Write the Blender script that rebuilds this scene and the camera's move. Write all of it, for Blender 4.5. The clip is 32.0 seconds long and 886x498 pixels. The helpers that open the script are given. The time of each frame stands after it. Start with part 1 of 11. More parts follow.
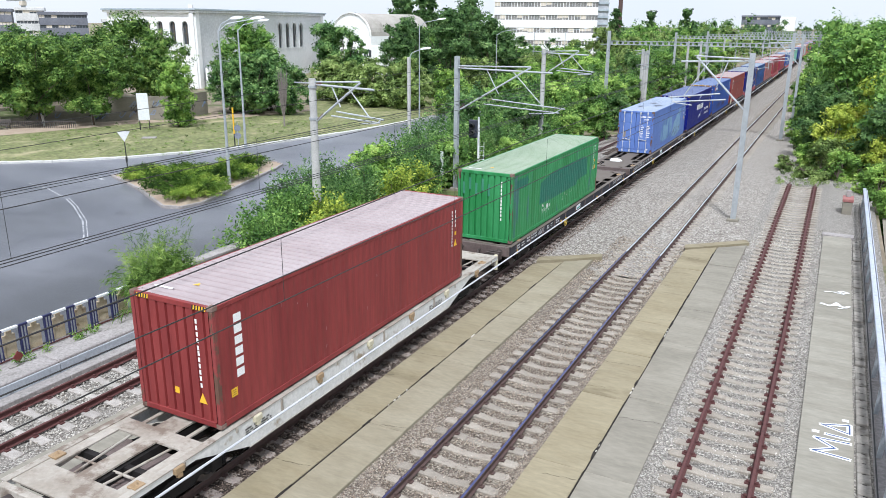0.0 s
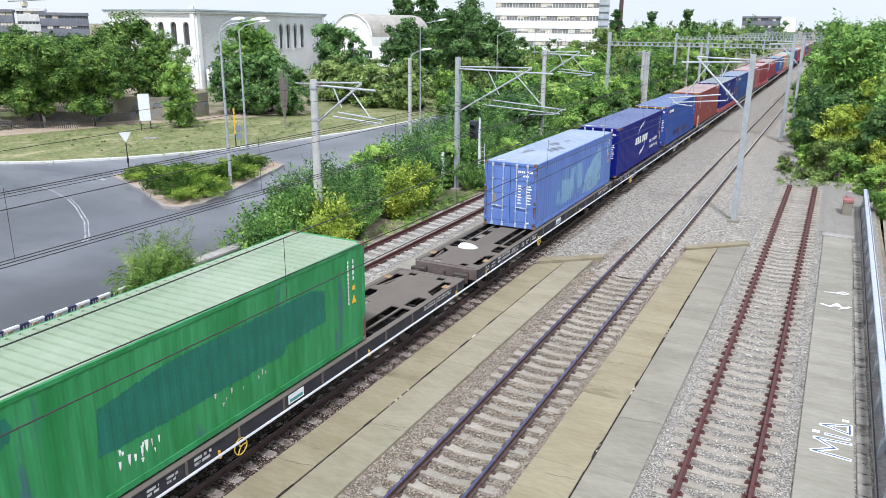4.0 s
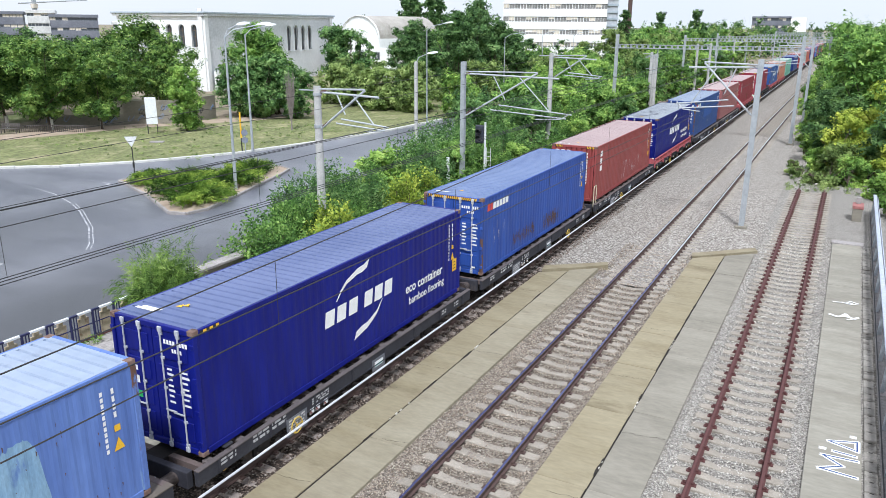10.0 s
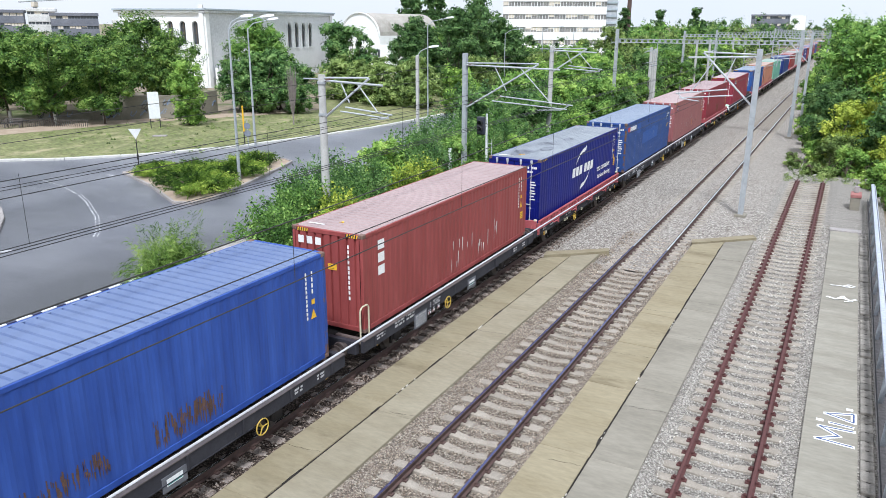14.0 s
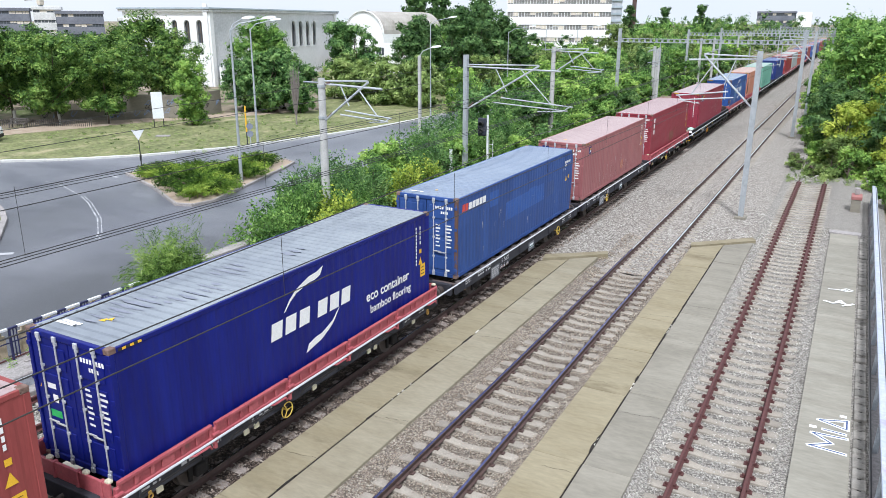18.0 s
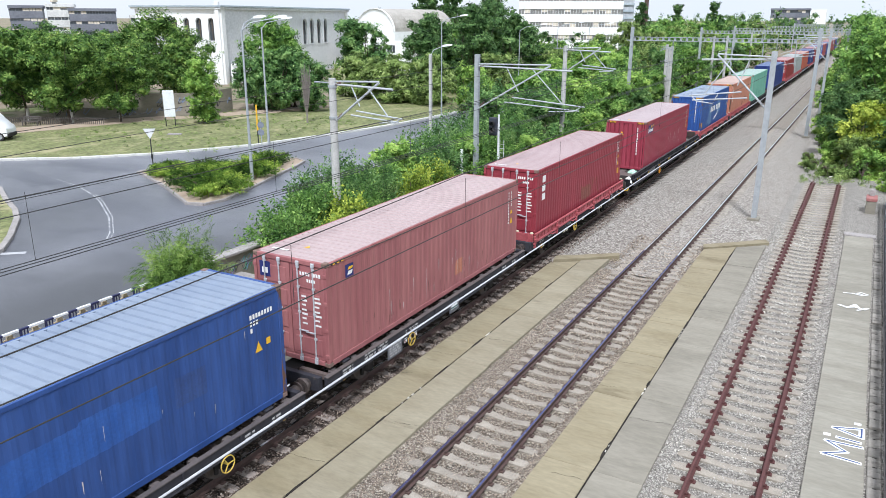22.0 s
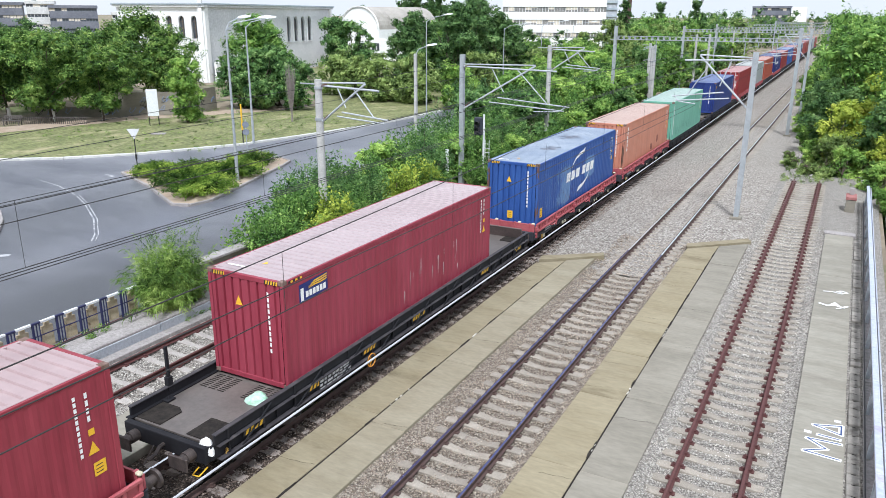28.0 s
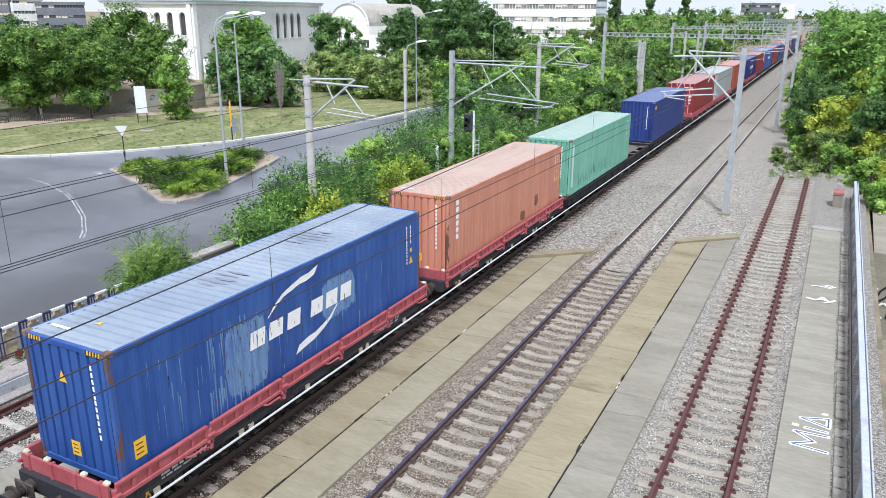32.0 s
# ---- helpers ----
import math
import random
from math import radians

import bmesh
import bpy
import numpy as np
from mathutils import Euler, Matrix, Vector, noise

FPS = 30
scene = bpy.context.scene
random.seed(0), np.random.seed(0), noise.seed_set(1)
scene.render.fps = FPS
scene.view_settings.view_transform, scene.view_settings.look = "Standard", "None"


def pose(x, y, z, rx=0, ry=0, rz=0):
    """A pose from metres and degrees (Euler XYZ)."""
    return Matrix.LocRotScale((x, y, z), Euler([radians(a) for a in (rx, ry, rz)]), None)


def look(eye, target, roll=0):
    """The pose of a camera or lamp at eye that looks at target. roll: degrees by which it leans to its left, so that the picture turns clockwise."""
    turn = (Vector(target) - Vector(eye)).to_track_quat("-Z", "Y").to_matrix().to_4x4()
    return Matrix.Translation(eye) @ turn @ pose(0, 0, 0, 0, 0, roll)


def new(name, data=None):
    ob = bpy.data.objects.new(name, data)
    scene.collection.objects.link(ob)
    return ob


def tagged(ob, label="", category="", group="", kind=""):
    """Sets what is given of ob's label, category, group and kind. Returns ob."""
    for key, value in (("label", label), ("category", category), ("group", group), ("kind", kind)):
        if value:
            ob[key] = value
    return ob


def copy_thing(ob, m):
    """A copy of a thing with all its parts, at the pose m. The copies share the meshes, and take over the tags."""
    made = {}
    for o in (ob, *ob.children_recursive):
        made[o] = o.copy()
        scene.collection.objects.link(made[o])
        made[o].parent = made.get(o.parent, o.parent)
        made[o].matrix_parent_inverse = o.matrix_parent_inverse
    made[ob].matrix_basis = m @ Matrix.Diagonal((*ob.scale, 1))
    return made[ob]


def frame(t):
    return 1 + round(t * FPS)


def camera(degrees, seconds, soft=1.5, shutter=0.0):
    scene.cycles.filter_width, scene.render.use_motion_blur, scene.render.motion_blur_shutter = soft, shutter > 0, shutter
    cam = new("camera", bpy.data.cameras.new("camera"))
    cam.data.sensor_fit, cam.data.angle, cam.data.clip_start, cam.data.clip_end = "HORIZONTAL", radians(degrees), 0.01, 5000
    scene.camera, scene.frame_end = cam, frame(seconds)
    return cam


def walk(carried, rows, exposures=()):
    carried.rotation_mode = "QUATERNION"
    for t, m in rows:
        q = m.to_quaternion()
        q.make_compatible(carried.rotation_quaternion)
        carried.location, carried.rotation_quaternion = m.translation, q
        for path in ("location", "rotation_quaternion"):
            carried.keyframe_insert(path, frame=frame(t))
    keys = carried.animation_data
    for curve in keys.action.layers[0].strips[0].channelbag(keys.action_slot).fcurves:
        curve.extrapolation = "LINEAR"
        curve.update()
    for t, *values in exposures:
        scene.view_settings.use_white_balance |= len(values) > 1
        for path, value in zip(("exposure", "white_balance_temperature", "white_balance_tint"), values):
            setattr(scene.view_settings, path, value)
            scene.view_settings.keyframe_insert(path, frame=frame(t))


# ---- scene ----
# World: x across the tracks (0 is the middle of the train's track), y along them, z = 0 at the rail heads.
cam = camera(61.1, 32.0, soft=0.5)
CAMERA_ROWS = [
    (0, pose(12.239, 0.066, 9.884, 73.265, -0.428, 27.392)),
    (0.5, pose(12.241, 0.081, 9.940, 73.290, -0.439, 27.253)),
    (1, pose(12.240, 0.086, 9.967, 73.285, -0.457, 27.199)),
    (1.5, pose(12.251, 0.080, 9.946, 73.293, -0.426, 27.197)),
    (2, pose(12.292, 0.087, 9.932, 73.287, -0.428, 27.204)),
    (2.5, pose(12.320, 0.053, 9.883, 73.295, -0.439, 27.206)),
    (3, pose(12.287, 0.027, 9.863, 73.298, -0.392, 27.247)),
    (3.5, pose(12.260, 0.007, 9.878, 73.304, -0.420, 27.334)),
    (5.5, pose(12.152, 0.015, 9.912, 73.371, -0.416, 27.895)),
    (6, pose(12.098, 0.008, 9.935, 73.352, -0.414, 28.157)),
    (6.5, pose(12.122, 0.024, 9.971, 73.354, -0.402, 28.434)),
    (7, pose(12.215, 0.034, 10.022, 73.354, -0.410, 28.579)),
    (7.5, pose(12.353, 0.089, 10.070, 73.366, -0.381, 28.530)),
    (8, pose(12.362, 0.175, 10.115, 73.377, -0.359, 28.418)),
    (8.5, pose(12.367, 0.256, 10.174, 73.373, -0.353, 28.304)),
    (9, pose(12.374, 0.340, 10.221, 73.364, -0.342, 28.145)),
    (9.5, pose(12.310, 0.394, 10.193, 73.333, -0.354, 28.101)),
    (10, pose(12.283, 0.367, 10.144, 73.327, -0.330, 28.076)),
    (10.5, pose(12.266, 0.352, 10.122, 73.343, -0.324, 28.078)),
    (11, pose(12.270, 0.292, 10.070, 73.341, -0.317, 28.085)),
    (11.5, pose(12.271, 0.218, 9.999, 73.349, -0.325, 28.100)),
    (12, pose(12.255, 0.133, 9.916, 73.363, -0.341, 28.163)),
    (12.5, pose(12.306, 0.025, 9.891, 73.351, -0.341, 28.264)),
    (13, pose(12.366, -0.031, 9.880, 73.361, -0.330, 28.203)),
    (13.5, pose(12.388, -0.128, 9.769, 73.324, -0.270, 28.086)),
    (14, pose(12.420, -0.218, 9.707, 73.288, -0.270, 28.023)),
    (14.5, pose(12.442, -0.286, 9.653, 73.262, -0.267, 28.004)),
    (16.5, pose(12.600, -0.402, 9.838, 73.141, -0.237, 28.340)),
    (17, pose(12.661, -0.334, 9.925, 73.127, -0.221, 28.326)),
    (17.5, pose(12.696, -0.225, 9.977, 73.086, -0.207, 28.371)),
    (18, pose(12.675, -0.133, 9.995, 73.053, -0.205, 28.412)),
    (18.5, pose(12.633, -0.069, 9.969, 73.007, -0.180, 28.465)),
    (19, pose(12.529, -0.048, 9.972, 72.939, -0.185, 28.581)),
    (19.5, pose(12.493, -0.008, 10.003, 72.922, -0.175, 28.743)),
    (20, pose(12.471, 0.040, 10.034, 72.904, -0.218, 28.827)),
    (20.5, pose(12.460, 0.038, 10.069, 72.883, -0.224, 28.997)),
    (21, pose(12.490, 0.028, 10.099, 72.844, -0.215, 29.094)),
    (21.5, pose(12.543, -0.001, 10.109, 72.841, -0.200, 29.170)),
    (22, pose(12.592, -0.000, 10.133, 72.830, -0.202, 29.226)),
    (22.5, pose(12.677, 0.031, 10.149, 72.826, -0.229, 29.209)),
    (23, pose(12.716, 0.025, 10.166, 72.781, -0.195, 29.125)),
    (23.5, pose(12.719, -0.034, 10.160, 72.763, -0.219, 29.095)),
    (24, pose(12.775, -0.070, 10.185, 72.758, -0.216, 29.061)),
    (24.5, pose(12.813, -0.118, 10.199, 72.763, -0.220, 28.924)),
    (25, pose(12.829, -0.145, 10.224, 72.748, -0.212, 28.763)),
    (25.5, pose(12.786, -0.162, 10.249, 72.739, -0.232, 28.593)),
    (27.5, pose(12.625, -0.144, 10.343, 72.620, -0.261, 28.176)),
    (28, pose(12.600, -0.146, 10.336, 72.611, -0.273, 28.058)),
    (28.5, pose(12.576, -0.152, 10.343, 72.604, -0.266, 27.964)),
    (29, pose(12.594, -0.176, 10.355, 72.547, -0.258, 27.889)),
    (29.5, pose(12.572, -0.187, 10.352, 72.548, -0.282, 27.896)),
    (30, pose(12.562, -0.200, 10.331, 72.546, -0.279, 27.896)),
    (30.5, pose(12.571, -0.234, 10.321, 72.520, -0.289, 27.735)),
    (31, pose(12.592, -0.215, 10.303, 72.482, -0.292, 27.510)),
    (31.5, pose(12.617, -0.166, 10.287, 72.426, -0.318, 27.380)),
    (32, pose(12.639, -0.135, 10.290, 72.403, -0.290, 27.330)),
]
walk(cam, CAMERA_ROWS, exposures=[(0.0, -0.01, 6000.0, 11.5), (32.0, -0.01, 6000.0, 11.5)])

# ---------------------------------------------------------------- light
world = bpy.data.worlds.new("sky")
scene.world = world
world.use_nodes = True
wn = world.node_tree
wn.nodes.clear()
sky = wn.nodes.new("ShaderNodeTexSky")
sky.sky_type = "NISHITA"
sky.sun_disc = False
sky.sun_elevation = radians(52)
sky.sun_rotation = radians(205)
sky.air_density, sky.dust_density, sky.ozone_density = 1.0, 4.0, 1.0
bg_sky = wn.nodes.new("ShaderNodeBackground")
bg_sky.inputs["Strength"].default_value = 0.10
bg_cloud = wn.nodes.new("ShaderNodeBackground")
bg_cloud.inputs["Strength"].default_value = 1.28
w_mix = wn.nodes.new("ShaderNodeMixShader")
w_out = wn.nodes.new("ShaderNodeOutputWorld")
# thin high cloud: near white, with soft banks
w_geo = wn.nodes.new("ShaderNodeTexCoord")
w_noise = wn.nodes.new("ShaderNodeTexNoise")
w_noise.inputs["Scale"].default_value = 2.2
w_noise.inputs["Detail"].default_value = 5.0
w_ramp = wn.nodes.new("ShaderNodeValToRGB")
w_ramp.color_ramp.elements[0].color = (0.88, 0.935, 1.0, 1)
w_ramp.color_ramp.elements[1].color = (0.95, 0.98, 1.0, 1)
w_ramp.color_ramp.elements[0].position, w_ramp.color_ramp.elements[1].position = 0.35, 0.6
wn.links.new(w_geo.outputs["Generated"], w_noise.inputs["Vector"])
wn.links.new(w_noise.outputs["Fac"], w_ramp.inputs["Fac"])
wn.links.new(w_ramp.outputs["Color"], bg_cloud.inputs["Color"])
wn.links.new(sky.outputs["Color"], bg_sky.inputs["Color"])
w_mix.inputs["Fac"].default_value = 0.75
wn.links.new(bg_sky.outputs[0], w_mix.inputs[1])
wn.links.new(bg_cloud.outputs[0], w_mix.inputs[2])
wn.links.new(w_mix.outputs[0], w_out.inputs["Surface"])

sun_data = bpy.data.lights.new("sun", "SUN")
sun_data.energy, sun_data.angle, sun_data.color = 3.9, radians(7), (1.0, 0.99, 0.975)
sun = new("sun", sun_data)
sun.matrix_world = look((0, 0, 80), (0 - 22, 0 + 46, 80 - 74))
tagged(sun, kind="structure")


# ---------------------------------------------------------------- shapes
class Shape:
    """Collects vertices and faces of one mesh."""

    def __init__(self):
        self.v, self.f = [], []

    def add(self, verts, faces):
        n = len(self.v)
        self.v += [tuple(p) for p in verts]
        self.f += [tuple(n + i for i in q) for q in faces]
        return self

    def box(self, x0, y0, z0, x1, y1, z1, c=0.0):
        if c <= 0:
            p = [(x, y, z) for x in (x0, x1) for y in (y0, y1) for z in (z0, z1)]
            return self.add(p, [(0, 1, 3, 2), (4, 6, 7, 5), (0, 4, 5, 1), (2, 3, 7, 6), (0, 2, 6, 4), (1, 5, 7, 3)])
        p, idx = [], {}
        for i, (x, sx) in enumerate(((x0, 1), (x1, -1))):
            for j, (y, sy) in enumerate(((y0, 1), (y1, -1))):
                for k, (z, sz) in enumerate(((z0, 1), (z1, -1))):
                    for a in range(3):
                        idx[i, j, k, a] = len(p)
                        p.append((x + (0 if a == 0 else c * sx), y + (0 if a == 1 else c * sy), z + (0 if a == 2 else c * sz)))
        q = []
        for i in (0, 1):
            s = 1 if i else -1
            a = [idx[i, 0, 0, 0], idx[i, 1, 0, 0], idx[i, 1, 1, 0], idx[i, 0, 1, 0]]
            b = [idx[0, i, 0, 1], idx[0, i, 1, 1], idx[1, i, 1, 1], idx[1, i, 0, 1]]
            d = [idx[0, 0, i, 2], idx[1, 0, i, 2], idx[1, 1, i, 2], idx[0, 1, i, 2]]
            q += [a[::s], b[::s], d[::s]]
        for j in (0, 1):
            for k in (0, 1):
                s = 1 if j == k else -1
                q.append([idx[0, j, k, 1], idx[1, j, k, 1], idx[1, j, k, 2], idx[0, j, k, 2]][::s])
                q.append([idx[j, 0, k, 2], idx[j, 1, k, 2], idx[j, 1, k, 0], idx[j, 0, k, 0]][::s])
                q.append([idx[j, k, 0, 0], idx[j, k, 1, 0], idx[j, k, 1, 1], idx[j, k, 0, 1]][::s])
        for i in (0, 1):
            for j in (0, 1):
                for k in (0, 1):
                    s = 1 if (i + j + k) % 2 else -1
                    q.append([idx[i, j, k, 0], idx[i, j, k, 1], idx[i, j, k, 2]][::s])
        return self.add(p, q)

    def prism(self, poly, axis, a, b):
        """A polygon pushed along an axis; poly holds the two other coordinates in x, y, z order."""
        n = len(poly)
        def at(p, t):
            return (t, p[0], p[1]) if axis == 0 else (p[0], t, p[1]) if axis == 1 else (p[0], p[1], t)
        v = [at(p, a) for p in poly] + [at(p, b) for p in poly]
        return self.add(v, [(i, (i + 1) % n, n + (i + 1) % n, n + i) for i in range(n)] + [tuple(range(n))[::-1], tuple(range(n, 2 * n))])

    def cyl(self, p0, p1, r0, r1=None, n=10, caps=True):
        r1 = r0 if r1 is None else r1
        p0, p1 = Vector(p0), Vector(p1)
        d = (p1 - p0).normalized()
        u = d.orthogonal().normalized()
        w = d.cross(u)
        ring = [(math.cos(2 * math.pi * i / n), math.sin(2 * math.pi * i / n)) for i in range(n)]
        v = [p0 + (u * a + w * b) * r0 for a, b in ring] + [p1 + (u * a + w * b) * r1 for a, b in ring]
        q = [(i, (i + 1) % n, n + (i + 1) % n, n + i) for i in range(n)]
        if caps:
            q += [tuple(range(n))[::-1], tuple(range(n, 2 * n))]
        return self.add(v, q)

    def tube(self, pts, r, n=6):
        for a, b in zip(pts[:-1], pts[1:]):
            self.cyl(a, b, r, n=n)
        return self

    def ring(self, c, axis, rad, r, n=20, m=6):
        """A torus round an axis ('x', 'y' or 'z')."""
        v = []
        for i in range(n):
            a = 2 * math.pi * i / n
            for j in range(m):
                b = 2 * math.pi * j / m
                e, h = (rad + r * math.cos(b)), r * math.sin(b)
                p = {"x": (h, e * math.cos(a), e * math.sin(a)), "y": (e * math.cos(a), h, e * math.sin(a)), "z": (e * math.cos(a), e * math.sin(a), h)}[axis]
                v.append((c[0] + p[0], c[1] + p[1], c[2] + p[2]))
        return self.add(v, [(i * m + j, ((i + 1) % n) * m + j, ((i + 1) % n) * m + (j + 1) % m, i * m + (j + 1) % m) for i in range(n) for j in range(m)])

    def mesh(self, name, mat, smooth=0):
        me = bpy.data.meshes.new(name)
        me.from_pydata(self.v, [], self.f)
        if mat is not None:
            me.materials.append(mat)
        if smooth:
            me.polygons.foreach_set("use_smooth", [True] * len(me.polygons))
            me.set_sharp_from_angle(angle=radians(smooth))
        me.update()
        return me


def part(name, shape, mat, parent=None, label="", at=None, smooth=0):
    """One mesh object, under a thing or a part. shape: a Shape or a ready mesh."""
    me = shape if isinstance(shape, bpy.types.Mesh) else shape.mesh(name, mat, smooth)
    ob = new(name, me)
    ob.parent = parent
    if at is not None:
        ob.matrix_basis = at
    if label:
        ob["label"] = label
    return ob


def thing(name, m=None, label="", category="", group="", kind=""):
    ob = new(name)
    ob.empty_display_size = 0.2
    if m is not None:
        ob.matrix_basis = m
    return tagged(ob, label, category, group, kind)


# ---------------------------------------------------------------- materials
def lin(r, g, b):
    """Linear colour from 0..255 values."""
    return tuple(((c / 255 + 0.055) / 1.055) ** 2.4 if c > 10 else c / 255 / 12.92 for c in (r, g, b)) + (1.0,)


def material(name, c1, c2, scale=3.0, rough=0.7, metal=0.0, bump=0.0, bump_scale=40.0, stain=None, stain_scale=0.6, stain_at=0.6, stretch=(1, 1, 1), spread=0.0, detail=6.0, island=0.0, soft_edge=0.12, spec=0.5, grain=0.13):
    """Two tones broken by noise, a stain tone with its own shape, relief, and a spread of brightness from object to object."""
    m = bpy.data.materials.new(name)
    m.use_nodes = True
    t = m.node_tree
    p = t.nodes["Principled BSDF"]
    p.inputs["Roughness"].default_value, p.inputs["Metallic"].default_value = rough, metal
    p.inputs["Specular IOR Level"].default_value = spec
    co = t.nodes.new("ShaderNodeTexCoord")
    info = t.nodes.new("ShaderNodeObjectInfo")
    off = t.nodes.new("ShaderNodeVectorMath")
    off.operation = "ADD"
    sh = t.nodes.new("ShaderNodeMath")
    sh.operation = "MULTIPLY"
    sh.inputs[1].default_value = 37.0
    t.links.new(info.outputs["Random"], sh.inputs[0])
    mul = t.nodes.new("ShaderNodeVectorMath")
    mul.operation = "MULTIPLY"
    mul.inputs[1].default_value = stretch
    t.links.new(co.outputs["Object"], mul.inputs[0])
    t.links.new(mul.outputs[0], off.inputs[0])
    t.links.new(sh.outputs[0], off.inputs[1])
    def noise_node(sc, det=detail, ro=0.6):
        n = t.nodes.new("ShaderNodeTexNoise")
        n.inputs["Scale"].default_value, n.inputs["Detail"].default_value, n.inputs["Roughness"].default_value = sc, det, ro
        t.links.new(off.outputs[0], n.inputs["Vector"])
        return n
    def mix(fac, a, b, kind="MIX"):
        x = t.nodes.new("ShaderNodeMix")
        x.data_type, x.blend_type = "RGBA", kind
        for sock, val in ((x.inputs[0], fac), (x.inputs[6], a), (x.inputs[7], b)):
            if isinstance(val, (tuple, float)):
                sock.default_value = val
            else:
                t.links.new(val, sock)
        return x.outputs[2]
    def step(value, lo, hi):
        r = t.nodes.new("ShaderNodeMapRange")
        r.interpolation_type = "SMOOTHSTEP"
        r.inputs[1].default_value, r.inputs[2].default_value = lo, hi
        t.links.new(value, r.inputs[0])
        return r.outputs[0]
    base = noise_node(scale)
    col = mix(step(base.outputs["Fac"], 0.3, 0.7), c1, c2)
    fine = noise_node(scale * 9.0, 3.0)
    gr = t.nodes.new("ShaderNodeMapRange")
    gr.inputs[1].default_value, gr.inputs[2].default_value, gr.inputs[3].default_value, gr.inputs[4].default_value = 0.3, 0.7, 1 - grain, 1 + grain
    t.links.new(fine.outputs["Fac"], gr.inputs[0])
    gc = t.nodes.new("ShaderNodeCombineColor")
    for i in range(3):
        t.links.new(gr.outputs[0], gc.inputs[i])
    col = mix(1.0, col, gc.outputs[0], "MULTIPLY")
    if stain is not None:
        s = noise_node(stain_scale, 8.0, 0.65)
        col = mix(step(s.outputs["Fac"], stain_at, stain_at + soft_edge), col, stain)
    if spread or island:
        rnd = info.outputs["Random"]
        if island:
            rnd = t.nodes.new("ShaderNodeNewGeometry").outputs["Random Per Island"]
        r = t.nodes.new("ShaderNodeMapRange")
        k = island or spread
        r.inputs[3].default_value, r.inputs[4].default_value = 1 - k, 1 + k
        t.links.new(rnd, r.inputs[0])
        rc = t.nodes.new("ShaderNodeCombineColor")
        for i in range(3):
            t.links.new(r.outputs[0], rc.inputs[i])
        col = mix(1.0, col, rc.outputs[0], "MULTIPLY")
    t.links.new(col, p.inputs["Base Color"])
    rr = t.nodes.new("ShaderNodeMapRange")
    rr.inputs[3].default_value, rr.inputs[4].default_value = max(0.05, rough - 0.12), min(1.0, rough + 0.12)
    t.links.new(base.outputs["Fac"], rr.inputs[0])
    t.links.new(rr.outputs[0], p.inputs["Roughness"])
    if bump:
        b = t.nodes.new("ShaderNodeBump")
        b.inputs["Strength"].default_value, b.inputs["Distance"].default_value = 1.0, bump
        bn = noise_node(bump_scale, 4.0)
        t.links.new(bn.outputs["Fac"], b.inputs["Height"])
        t.links.new(b.outputs[0], p.inputs["Normal"])
    return m


